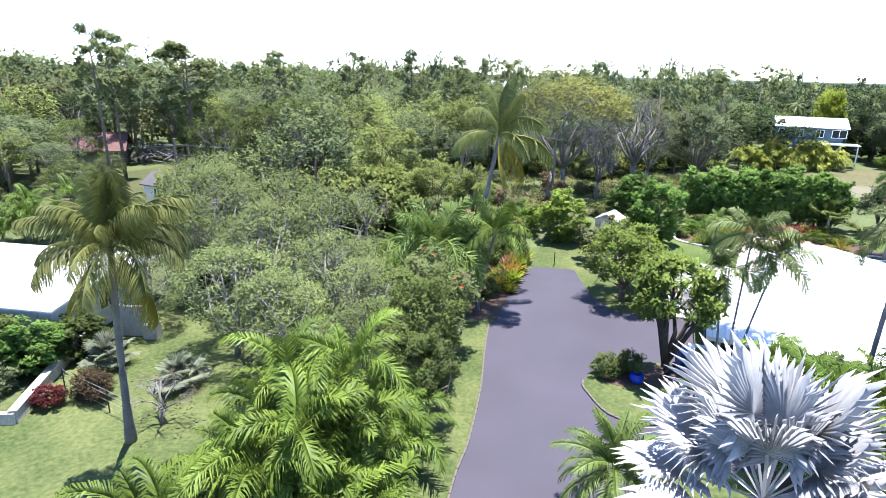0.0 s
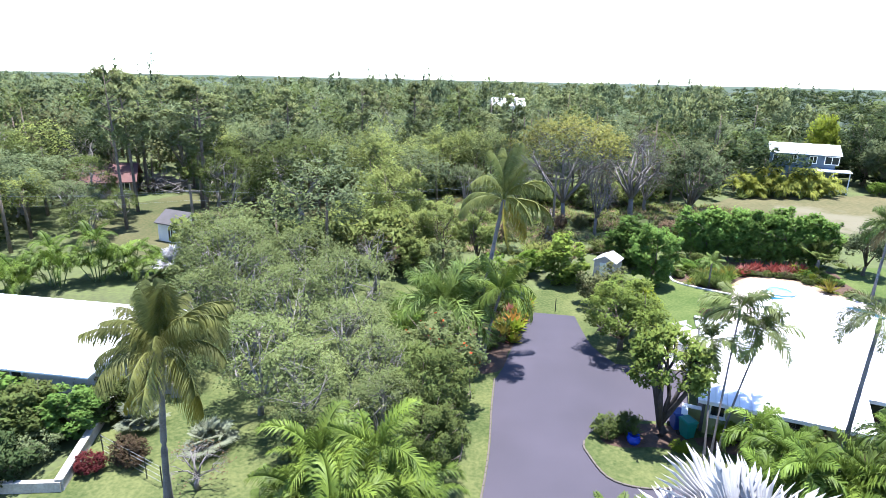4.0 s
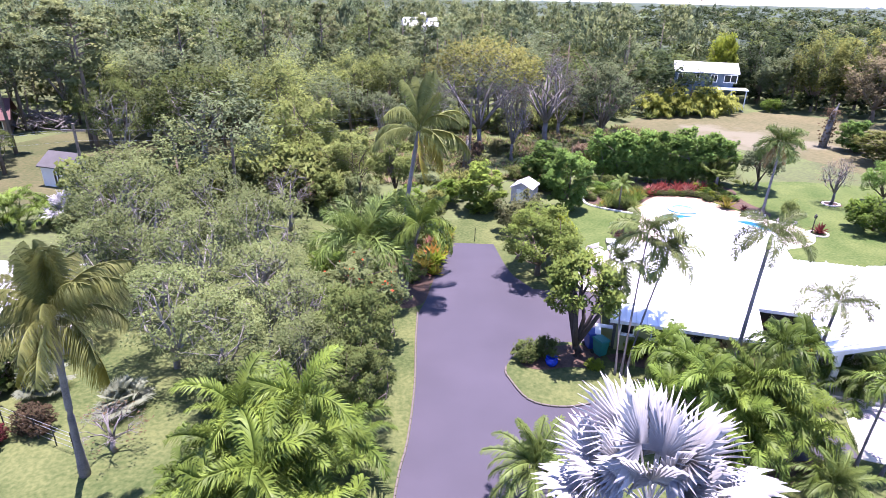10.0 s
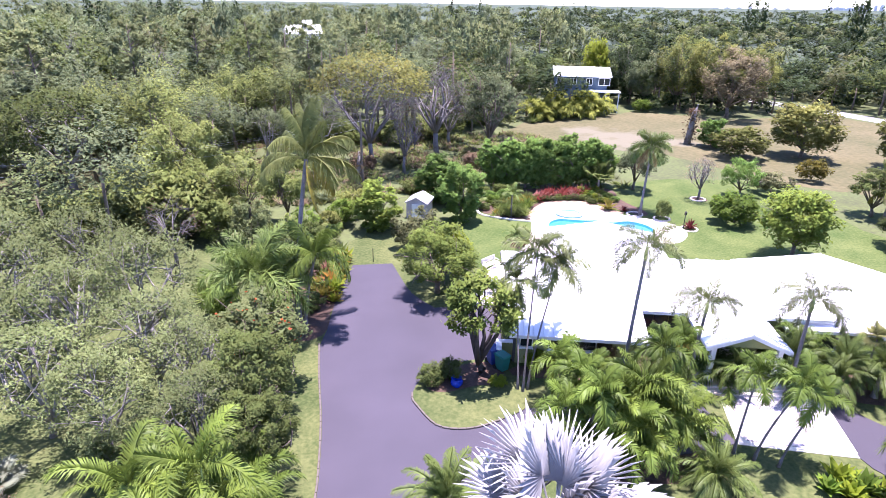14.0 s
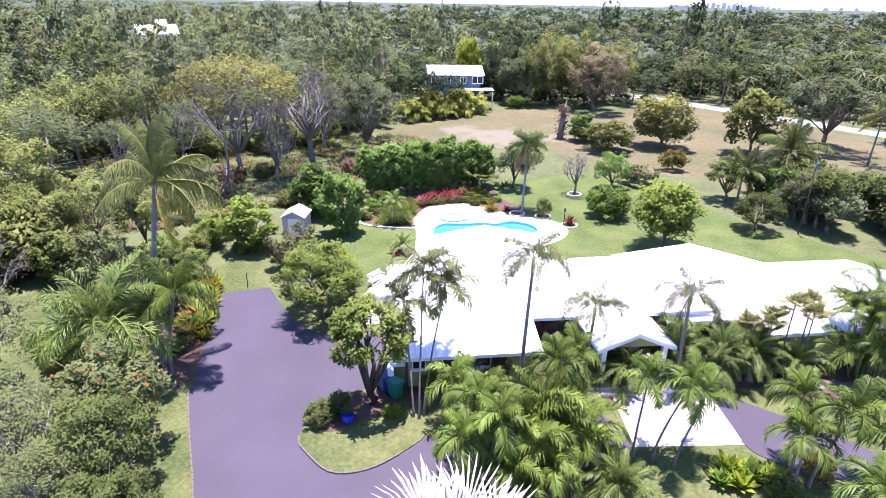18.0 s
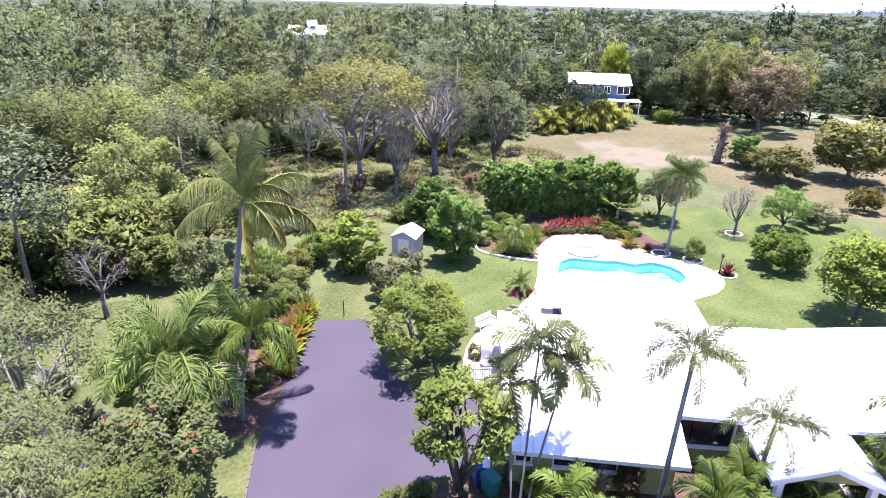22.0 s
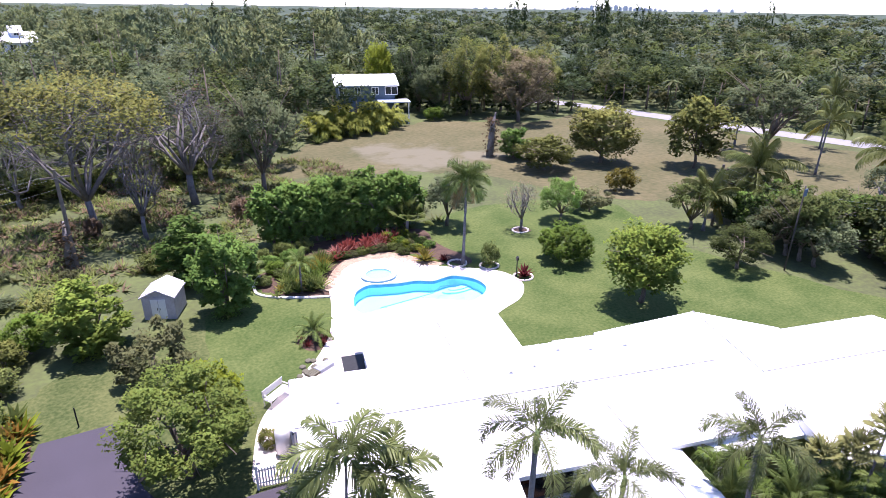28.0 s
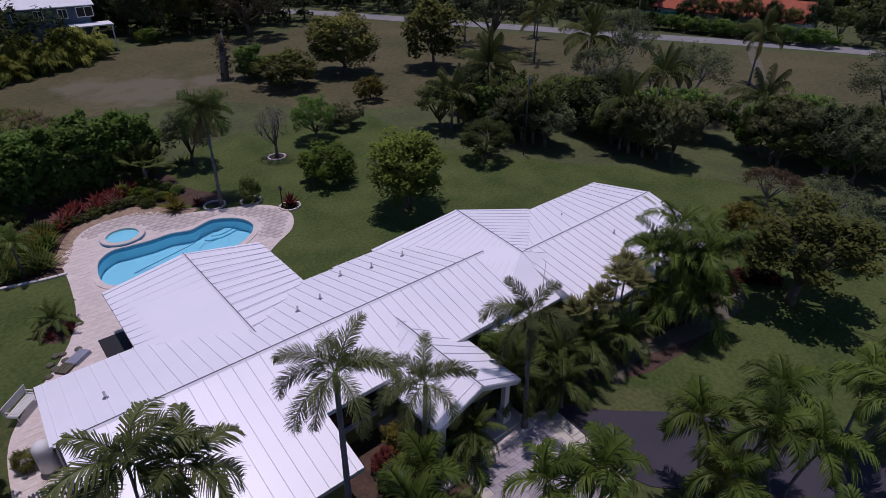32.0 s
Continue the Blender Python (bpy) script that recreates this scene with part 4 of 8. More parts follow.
# ---- pool ----
sheet("pool_deck", DECK, 0.05, M["travertine"], [POOL], label="pale pink travertine pool deck and side path", drop=0.05)
bm = bmesh.new()
n = len(POOL)
rings = [[bm.verts.new((x, y, z)) for x, y in POOL] for z in (0.04, -0.86)]
for i in range(n):
    j = (i + 1) % n
    bm.faces.new((rings[0][i], rings[0][j], rings[1][j], rings[1][i]))
pool = thing("swimming_pool", pose(0, 0, 0), "free-form blue swimming pool full of clear water", "pool", "", "structure")
part("basin", bm, M["pool_shell"], pool)


def level(points, z):
    """A flat face-up sheet over an outline."""
    bm = bmesh.new()
    vs = [bm.verts.new((x, y, z)) for x, y in points]
    bmesh.ops.triangle_fill(bm, use_beauty=True, edges=[bm.edges.new((vs[i], vs[(i + 1) % len(vs)])) for i in range(len(vs))])
    for f in bm.faces:
        f.normal_update()
        if f.normal.z < 0:
            f.normal_flip()
    return bm


part("basin_floor", level(POOL, -0.85), M["pool_shell"], pool, "pale blue plaster floor")
bm = bmesh.new()
cx, cy = sum(p[0] for p in POOL) / n, sum(p[1] for p in POOL) / n
rr = [[bm.verts.new((cx + (x - cx) * s, cy + (y - cy) * s, z)) for x, y in POOL] for s, z in ((0.996, 0.045), (0.994, -0.22))]
for i in range(n):
    j = (i + 1) % n
    bm.faces.new((rr[0][i], rr[0][j], rr[1][j], rr[1][i]))
part("tile_band", bm, M["pool_tile"], pool, "dark blue waterline tiles")


def ring(points, inner, outer, z0, z1):
    bm = bmesh.new()
    cx, cy = sum(p[0] for p in points) / len(points), sum(p[1] for p in points) / len(points)
    loops = []
    for off, z in ((inner, z0), (inner, z1), (outer, z1), (outer, z0)):
        vs = []
        for i, (x, y) in enumerate(points):
            (xa, ya), (xb, yb) = points[i - 1], points[(i + 1) % len(points)]
            nx, ny = yb - ya, xa - xb
            ln = math.hypot(nx, ny) or 1
            s = 1 if (x - cx) * nx + (y - cy) * ny > 0 else -1
            vs.append(bm.verts.new((x + nx / ln * off * s, y + ny / ln * off * s, z)))
        loops.append(vs)
    for a in range(4):
        A, B = loops[a], loops[(a + 1) % 4]
        for i in range(len(points)):
            j = (i + 1) % len(points)
            bm.faces.new((A[i], A[j], B[j], B[i]))
    bmesh.ops.recalc_face_normals(bm, faces=bm.faces[:])
    return bm


part("coping", ring(POOL, -0.06, 0.32, 0.03, 0.10), M["travertine"], pool, "tan stone coping")
water_m = bpy.data.materials.new("water")
water_m.use_nodes = True
wt = water_m.node_tree
wt.nodes.clear()
w_out, w_mix, w_clear, w_gloss, w_fres = (wt.nodes.new(k) for k in ("ShaderNodeOutputMaterial", "ShaderNodeMixShader", "ShaderNodeBsdfTransparent", "ShaderNodeBsdfGlossy", "ShaderNodeFresnel"))
w_clear.inputs["Color"].default_value = (0.72, 0.93, 0.98, 1)
w_gloss.inputs["Roughness"].default_value = 0.03
w_fres.inputs["IOR"].default_value = 1.33
wnz, wbp = wt.nodes.new("ShaderNodeTexNoise"), wt.nodes.new("ShaderNodeBump")
wnz.inputs["Scale"].default_value = 1.6
wbp.inputs["Strength"].default_value = 0.15
for a_, b_ in ((wnz.outputs["Fac"], wbp.inputs["Height"]), (wbp.outputs[0], w_gloss.inputs["Normal"]), (wbp.outputs[0], w_fres.inputs["Normal"]), (w_fres.outputs[0], w_mix.inputs[0]), (w_clear.outputs[0], w_mix.inputs[1]), (w_gloss.outputs[0], w_mix.inputs[2]), (w_mix.outputs[0], w_out.inputs[0])):
    wt.links.new(a_, b_)
M["water"] = water_m
w = part("water", level(POOL, -0.10), M["water"], pool, "clear still blue water")
w.visible_shadow = False
# steps at the far end of the pool
for k, (r, z) in enumerate(((1.25, -0.74), (0.8, -0.66))):
    pts = [(30.0 + r * math.cos(q) * 1.2, 44.4 + r * math.sin(q) * 0.6) for q in (math.pi * i / 8 + math.pi for i in range(9))]
    part("step", prism(pts, -1.3, z), M["pool_shell"], pool, "pale underwater step")
bm = tube([(23.5, 44.8, -0.84), (25.2, 44.2, -0.5), (27.2, 43.6, -0.14), (28.2, 44.2, -0.13), (29.2, 43.9, -0.15)], [0.03] * 5, 5)
hose = put("pool_hose", bm_mesh("pool_hose", bm, M["pool_tile"]))
tagged(hose, "dark floating hose of a pool cleaner in the water", "hose")
SPA = [(25.05 + 1.05 * math.cos(2 * math.pi * i / 28), 47.85 + 1.0 * math.sin(2 * math.pi * i / 28)) for i in range(28)]
spa = thing("spa", pose(0, 0, 0), "round raised hot tub with tiled rim beside the pool", "hot tub", "", "structure")
part("rim", ring(SPA, -0.05, 0.30, 0.04, 0.24), M["travertine"], spa, "tan stone rim")
part("tile_wall", ring(SPA, 0.30, 0.33, 0.0, 0.19), M["pool_tile"], spa, "blue mosaic side")
part("seat", prism([(25.05 + (x - 25.05) * 0.98, 47.85 + (y - 47.85) * 0.98) for x, y in SPA], 0.06, 0.10), M["pool_shell"], spa)
sw = part("water", level([(25.05 + (x - 25.05) * 0.97, 47.85 + (y - 47.85) * 0.97) for x, y in SPA], 0.17), M["water"], spa, "clear pale water")
sw.visible_shadow = False

# ---- the house ----
HM = pose(10.62, 25.1, 0, 0, 0, -18.5)
house = thing("house", HM, "long one-storey house with a white metal roof and lime-yellow walls", "house")
# seams are greyer than the roof: their weak shading is put into the colour
SEAM = bm_mesh("seam", box(0, -0.013, 0, 1, 0.013, 0.036), M["seam_grey"])


def slope(p0, p1, q1, q0, pitch=0.58, label="white standing-seam metal roof slope"):
    """One roof slope: eave from p0 to p1, upper edge from q0 to q1 (local x, y, z); seams run up from the eave."""
    p0, p1, q1, q0 = (Vector(p) for p in (p0, p1, q1, q0))
    nrm = (p1 - p0).cross(q0 - p0).normalized()
    if nrm.z < 0:
        nrm = -nrm
    bm = bmesh.new()
    top = [bm.verts.new(p) for p in (p0, p1, q1, q0)]
    low = [bm.verts.new(p - nrm * 0.05) for p in (p0, p1, q1, q0)]
    bm.faces.new(top)
    bm.faces.new(low[::-1])
    for i in range(4):
        j = (i + 1) % 4
        bm.faces.new((low[i], low[j], top[j], top[i]))
    bmesh.ops.recalc_face_normals(bm, faces=bm.faces[:])
    rf = part("roof", bm, M["roof_metal"], house, label)
    L = (p1 - p0).length
    count = int(L / pitch)
    for i in range(count + 1):
        s = (i + 0.5) / (count + 1)
        a, b = p0.lerp(p1, s), q0.lerp(q1, s)
        x = (b - a)
        y = nrm.cross(x).normalized()
        m = Matrix((x.normalized(), y, nrm)).transposed().to_4x4()
        m.translation = a
        put("seam", SEAM, rf, m @ Matrix.Diagonal((x.length, 1, 1, 1)))
    # eave fascia
    d = (p1 - p0).normalized()
    bm = bmesh.new()
    e = [p0 - nrm * 0.05, p1 - nrm * 0.05]
    inward = (q0 - p0).normalized() * 0.05
    vs = [bm.verts.new(v) for v in (e[0], e[1], e[1] + inward, e[0] + inward)] + [bm.verts.new(v - Vector((0, 0, 0.16))) for v in (e[0], e[1], e[1] + inward, e[0] + inward)]
    for f in ((0, 1, 5, 4), (1, 2, 6, 5), (2, 3, 7, 6), (3, 0, 4, 7), (4, 5, 6, 7), (0, 3, 2, 1)):
        bm.faces.new([vs[k] for k in f])
    bmesh.ops.recalc_face_normals(bm, faces=bm.faces[:])
    part("fascia", bm, M["trim_white"], rf, "white painted eave board")
    return rf


def cap(a, b):
    """A ridge cap along the line from a to b."""
    a, b = Vector(a), Vector(b)
    d = (b - a).normalized()
    s = d.cross(Vector((0, 0, 1)))
    bm = bmesh.new()
    r = [[bm.verts.new(p + s * x + Vector((0, 0, z))) for x, z in ((-0.10, -0.02), (0, 0.055), (0.10, -0.02), (0.09, -0.04), (0, 0.035), (-0.09, -0.04))] for p in (a, b)]
    for k in range(6):
        bm.faces.new((r[0][k], r[0][(k + 1) % 6], r[1][(k + 1) % 6], r[1][k]))
    bmesh.ops.recalc_face_normals(bm, faces=bm.faces[:])
    rc = part("ridge_cap", bm, M["roof_metal"], house, "folded white metal ridge cap")
    # dark tube along the ridge stands in for the shadow line beside the cap
    part("ridge_seam", tube([a + Vector((0, 0, 0.05)), b + Vector((0, 0, 0.05))], [0.022, 0.022], 5), M["ridge_dark"], rc, "dark line drawn in for the ridge cap's shadow")


def rake(a, b):
    """A dark gable board under the sloping roof edge from a to b."""
    a, b = Vector(a), Vector(b)
    d = (b - a).normalized()
    s = Vector((0, 0, 1)).cross(d).normalized() * 0.03
    bm = bmesh.new()
    vs = [bm.verts.new(v) for p in (a, b) for v in (p - s - Vector((0, 0, 0.05)), p + s - Vector((0, 0, 0.05)), p + s - Vector((0, 0, 0.24)), p - s - Vector((0, 0, 0.24)))]
    for f in ((0, 1, 5, 4), (1, 2, 6, 5), (2, 3, 7, 6), (3, 0, 4, 7), (0, 3, 2, 1), (4, 5, 6, 7)):
        bm.faces.new([vs[k] for k in f])
    bmesh.ops.recalc_face_normals(bm, faces=bm.faces[:])
    part("rake_board", bm, M["fascia"], house, "dark gable board")


E0, R0 = 2.31, 3.80
k1 = (R0 - E0) / 5.5
# main range
slope((0.02, -0.62, E0 - 0.11), (7.6, -0.62, E0 - 0.11), (7.6, 5.38, R0), (-0.15, 5.38, R0))
slope((7.6, 1.8, E0 + 1.95 * k1), (18.5, 1.8, E0 + 1.95 * k1), (18.5, 5.38, R0), (7.6, 5.38, R0))
slope((13.4, 10.95, E0), (-0.4, 10.95, E0), (-0.4, 5.38, R0), (13.4, 5.38, R0))
slope((18.0, 11.15, E0 - 0.05), (13.4, 11.15, E0 - 0.05), (13.4, 5.38, R0), (18.0, 5.38, R0))
cap((-0.3, 5.38, R0), (18.9, 5.38, R0))
rake((0.0, -0.62, E0 - 0.11), (-0.25, 5.38, R0))
rake((-0.42, 10.95, E0), (-0.3, 5.38, R0))
# pool wing
WR = 3.05
slope((3.4, 16.3, E0), (3.4, 7.0, E0), (7.5, 4.6, WR + 0.2), (7.5, 16.2, WR))
slope((11.6, 7.0, E0), (11.6, 16.1, E0), (7.5, 16.2, WR), (7.5, 4.6, WR + 0.2))
cap((7.5, 16.2, WR), (7.5, 5.9, WR + 0.19))
rake((3.4, 16.3, E0), (7.5, 16.2, WR))
rake((11.6, 16.1, E0), (7.5, 16.2, WR))
# cross gable
RX = 3.52
slope((16.0, 11.3, E0), (15.6, 1.5, E0), (20.7, 4.3, RX), (21.3, 10.2, RX))
slope((26.0, 1.5, E0), (26.5, 9.2, E0), (21.3, 10.2, RX), (20.7, 4.3, RX))
slope((15.6, 1.5, E0), (26.0, 1.5, E0), (20.9, 4.3, RX), (20.5, 4.3, RX), 50, "short white metal hip slope")
cap((20.7, 4.3, RX), (21.3, 10.2, RX))
rake((16.0, 11.3, E0), (21.3, 10.2, RX))
rake((26.5, 9.2, E0), (21.3, 10.2, RX))
# east range
ER = 3.40
slope((20.8, -0.35, E0), (32.2, -0.35, E0), (32.5, 4.5, ER), (20.5, 4.5, ER))
slope((33.1, 9.05, E0), (24.4, 9.05, E0), (20.6, 4.5, ER), (32.5, 4.5, ER))
cap((20.6, 4.5, ER), (32.5, 4.5, ER))
rake((32.2, -0.35, E0), (32.5, 4.5, ER))
rake((33.1, 9.05, E0), (32.5, 4.5, ER))
# cheek between the cross gable and the lower east range
bm = bmesh.new()
ring = [[bm.verts.new((x, y, z)) for y, z in ((-0.3, 2.12), (4.2, 2.12), (4.2, ER - 0.07), (-0.3, E0 - 0.04))] for x in (20.58, 20.64)]
bm.faces.new(ring[0])
bm.faces.new(ring[1][::-1])
for i in range(4):
    bm.faces.new((ring[0][i], ring[0][(i + 1) % 4], ring[1][(i + 1) % 4], ring[1][i]))
bmesh.ops.recalc_face_normals(bm, faces=bm.faces[:])
part("cheek", bm, M["trim_white"], house, "white cheek wall between two roof levels")
# porch
PR = 3.45
slope((10.3, 3.2, 2.55), (10.3, -1.3, 2.55), (12.5, -1.3, PR), (12.5, 4.2, PR))
slope((14.7, -1.3, 2.5), (14.7, 3.2, 2.5), (12.5, 4.2, PR), (12.5, -1.3, PR))
cap((12.5, -1.3, PR), (12.5, 4.1, PR))
for sx, ez in ((10.3, 2.55), (14.7, 2.5)):
    a, b = Vector((sx, -1.3, ez)), Vector((12.5, -1.3, PR))
    bm = bmesh.new()
    vs = [bm.verts.new(v) for p in (a, b) for v in (p + Vector((0, -0.02, -0.05)), p + Vector((0, 0.05, -0.05)), p + Vector((0, 0.05, -0.26)), p + Vector((0, -0.02, -0.26)))]
    for f in ((0, 1, 5, 4), (1, 2, 6, 5), (2, 3, 7, 6), (3, 0, 4, 7), (0, 3, 2, 1), (4, 5, 6, 7)):
        bm.faces.new([vs[k] for k in f])
    bmesh.ops.recalc_face_normals(bm, faces=bm.faces[:])
    part("barge_board", bm, M["trim_white"], house, "white painted porch gable board")
for cx in (10.8, 14.2):
    col = part("porch_column", box(cx - 0.13, -1.1, 0.3, cx + 0.13, -0.84, 2.5, None, 0.02), M["trim_white"], house, "square white porch column")
    part("plinth", box(cx - 0.22, -1.19, 0.3, cx + 0.22, -0.75, 0.75, None, 0.02), M["trim_white"], col)
part("porch_floor", box(10.0, -1.5, 0.0, 15.0, 2.4, 0.30), M["travertine"], house, "tan stone porch floor")
part("porch_step", box(9.9, -1.95, 0.0, 15.1, -1.5, 0.16), M["travertine"], house, "tan stone step")


def wall(points, z1, material, label, z0=0.0):
    part("wall", prism(points, z0, z1), material, house, label)


def pierced(length, height, thick, openings):
    """A solid wall along x with openings (from, to, sill, head) cut through it, as one closed mesh."""
    xs = sorted({0.0, length, *(v for o in openings for v in o[:2])})
    zs = sorted({0.0, height, *(v for o in openings for v in o[2:4])})
    bm = bmesh.new()
    vs = {(i, j, k): bm.verts.new((x, (k - 0.5) * thick, z)) for i, x in enumerate(xs) for j, z in enumerate(zs) for k in (0, 1)}

    def solid(i, j):
        if not (0 <= i < len(xs) - 1 and 0 <= j < len(zs) - 1):
            return False
        x, z = (xs[i] + xs[i + 1]) / 2, (zs[j] + zs[j + 1]) / 2
        return not any(s < x < e and lo < z < hi for s, e, lo, hi in openings)
    for i in range(len(xs) - 1):
        for j in range(len(zs) - 1):
            if not solid(i, j):
                continue
            for k in (0, 1):
                bm.faces.new([vs[p] for p in ((i, j, k), (i + 1, j, k), (i + 1, j + 1, k), (i, j + 1, k))])
            for (di, dj), (p, q) in {(-1, 0): ((i, j), (i, j + 1)), (1, 0): ((i + 1, j), (i + 1, j + 1)), (0, -1): ((i, j), (i + 1, j)), (0, 1): ((i, j + 1), (i + 1, j + 1))}.items():
                if not solid(i + di, j + dj):
                    bm.faces.new([vs[v] for v in ((*p, 0), (*q, 0), (*q, 1), (*p, 1))])
    bmesh.ops.delete(bm, geom=[v for v in bm.verts if not v.link_faces], context="VERTS")
    bmesh.ops.recalc_face_normals(bm, faces=bm.faces[:])
    return bm


def wall_run(x0, y0, x1, y1, h, openings=(), material="wall_lime", thick=0.2, label="lime-yellow rendered wall"):
    """A straight wall with openings (from, to, sill, head) along it; windows are framed and glazed."""
    L = math.hypot(x1 - x0, y1 - y0)
    t = part("wall", bmesh.new(), M[material], house, label)
    t.matrix_basis = pose(x0, y0, 0, 0, 0, math.degrees(math.atan2(y1 - y0, x1 - x0)))
    bm = pierced(L, h, thick, openings)
    for s, e, lo, hi in openings:
        fr = bmesh.new()
        for x0_, z0_, x1_, z1_ in ((s, lo, s + 0.06, hi), (e - 0.06, lo, e, hi), (s, lo, e, lo + 0.06), (s, hi - 0.06, e, hi)):
            box(x0_, -thick / 2 - 0.03, z0_, x1_, thick / 2 - 0.02, z1_, fr)
        wdw = part("window", fr, M["trim_white"], t, "white framed window")
        panes = max(1, round((e - s) / 0.9))
        for k in range(panes):
            a = s + 0.06 + (e - s - 0.12) * k / panes
            b = s + 0.06 + (e - s - 0.12) * (k + 1) / panes - (0.04 if k < panes - 1 else 0)
            part("pane", box(a, -0.01, lo + 0.06, b, 0.01, hi - 0.06), M["glass"], wdw)
        sl = box(s - 0.05, -thick / 2 - 0.08, lo - 0.05, e + 0.05, -thick / 2 - 0.002, lo)
        part("sill", sl, M["trim_white"], wdw)
    me = t.data
    bm.to_mesh(me)
    bm.free()
    return t


wall_run(0.45, 0.1, 7.2, 0.1, 2.24, [(0.2, 0.95, 1.05, 2.0), (1.8, 4.5, 1.0, 1.98)])
wall_run(7.2, 0.1, 7.2, 2.3, 2.24)
wall_run(7.2, 2.3, 15.9, 2.5, 2.80, [(0.35, 3.1, 0.9, 2.72), (4.6, 5.7, 0.3, 2.4), (6.6, 7.9, 0.9, 2.2)])
wall_run(15.9, 2.5, 15.9, 1.9, 2.4)
wall_run(15.9, 1.9, 21.0, 1.9, 2.30, [(1.2, 2.8, 0.9, 2.1)])
wall_run(21.0, 1.9, 21.0, 0.2, 2.3)
wall_run(21.0, 0.2, 31.6, 0.2, 2.30, [(4.5, 5.9, 0.9, 2.1), (7.5, 8.9, 0.9, 2.1)])
slope((20.55, 1.9, E0 + 0.62), (20.55, -0.35, E0 + 0.03), (20.75, -0.35, E0 + 0.03), (20.75, 1.9, E0 + 0.62), 50, "white metal edge flashing")
wall_run(31.6, 0.2, 32.3, 8.5, 2.30)
wall_run(32.3, 8.5, 25.9, 8.5, 2.30)
wall_run(25.9, 8.5, 25.9, 9.0, 2.3)
wall_run(25.9, 9.0, 16.4, 10.5, 2.3)
wall_run(16.4, 10.5, 11.1, 10.4, 2.25)
wall_run(11.1, 10.4, 11.1, 15.5, 2.3, [(1.0, 4.0, 0.1, 2.1)])
wall_run(11.1, 15.5, 3.9, 15.6, 2.3, [(0.8, 3.0, 0.1, 2.1), (4.0, 6.2, 0.1, 2.1)])
wall_run(3.9, 15.6, 3.9, 10.4, 2.3, [(0.6, 3.0, 0.1, 2.1)])
wall_run(3.9, 10.4, 0.05, 10.4, 2.3)
# west wall: dark grey instead of lime paints in the shade under the gable
wall_run(0.05, 10.4, 0.4, 0.1, 2.24, [(1.2, 2.4, 0.9, 2.0)], "wall_dark", label="side wall coloured dark grey to stand for its shade")
# gable fills
for pts in ([(0.28, 0.45, 2.28), (0.0, 10.35, 2.28), (0.1, 5.38, 3.6)], [(3.95, 15.55, 2.28), (11.05, 15.45, 2.28), (7.5, 15.5, 2.92)], [(16.4, 10.5, 2.28), (25.9, 9.0, 2.28), (21.2, 9.7, 3.3)],
            [(31.65, 0.25, 2.28), (31.9, 8.45, 2.28), (31.75, 4.3, 3.4)], [(10.7, -0.95, 2.5), (14.3, -0.95, 2.45), (12.5, -0.95, 3.25)]):
    a, b, c = (Vector(p) for p in pts)
    nrm = (b - a).cross(c - a).normalized() * 0.06
    bm = bmesh.new()
    f = [bm.verts.new(p + nrm) for p in (a, b, c)]
    g = [bm.verts.new(p - nrm) for p in (a, b, c)]
    bm.faces.new(f)
    bm.faces.new(g[::-1])
    for i in range(3):
        bm.faces.new((f[i], f[(i + 1) % 3], g[(i + 1) % 3], g[i]))
    bmesh.ops.recalc_face_normals(bm, faces=bm.faces[:])
    part("gable_wall", bm, M["wall_lime"], house)
for x0, y0, x1, y1 in ((0.2, 0.2, 7.1, 8.3), (7.2, 2.62, 15.8, 8.3), (16.0, 2.0, 20.9, 8.3), (21.1, 0.3, 31.4, 8.3)):
    part("soffit", box(x0, y0, 2.20, x1, y1, 2.24), M["trim_white"], house)
# roof vents
def roof_z(b):
    return E0 + (b + 0.15) * k1 if b < 5.4 else E0 + (10.95 - b) * k1
for a, b, h in ((1.6, 7.2, 0.3), (9.6, 7.6, 0.28), (10.9, 7.9, 0.28), (13.0, 9.6, 0.3), (14.5, 9.0, 0.32), (16.4, 8.9, 0.3)):
    v = part("roof_vent", tube([(a, b, roof_z(b) - 0.05), (a, b, roof_z(b) + h)], [0.045, 0.045], 8), M["steel"], house, "grey metal vent pipe")
    part("flashing", tube([(a, b, roof_z(b) - 0.02), (a, b, roof_z(b) + 0.06)], [0.13, 0.07], 8), M["steel"], v)
for a, b in ((26.5, 6.5), (26.8, 3.0), (30.2, 2.0)):
    z = ER - abs(b - 4.3) * 0.28
    v = part("roof_vent", tube([(a, b, z - 0.05), (a, b, z + 0.28)], [0.045, 0.045], 8), M["steel"], house, "grey metal vent pipe")
    part("flashing", tube([(a, b, z - 0.02), (a, b, z + 0.06)], [0.13, 0.07], 8), M["steel"], v)
part("antenna", tube([(18.2, 0.9, 2.2), (18.3, 0.9, 5.6)], [0.025, 0.012], 5), M["steel"], house, "thin pale antenna pole")

# ---- woods ----
def template(n, size, r, cz, clumps, crad, seed, squash=0.8, low=-0.5, tri=False, long=1.9, up=0.6):
    rng = np.random.default_rng(seed)
    pts, cen, out = clumpy(n, r, clumps, crad, squash, low, rng=rng)
    pts[:, 2] += cz
    v, f = leaf_cloud(pts[pts[:, 2] > 0.1], size, up, long, rng=rng, tri=tri)
    return v, f, np.repeat(out[pts[:, 2] > 0.1], len(v) // len(f), axis=0)


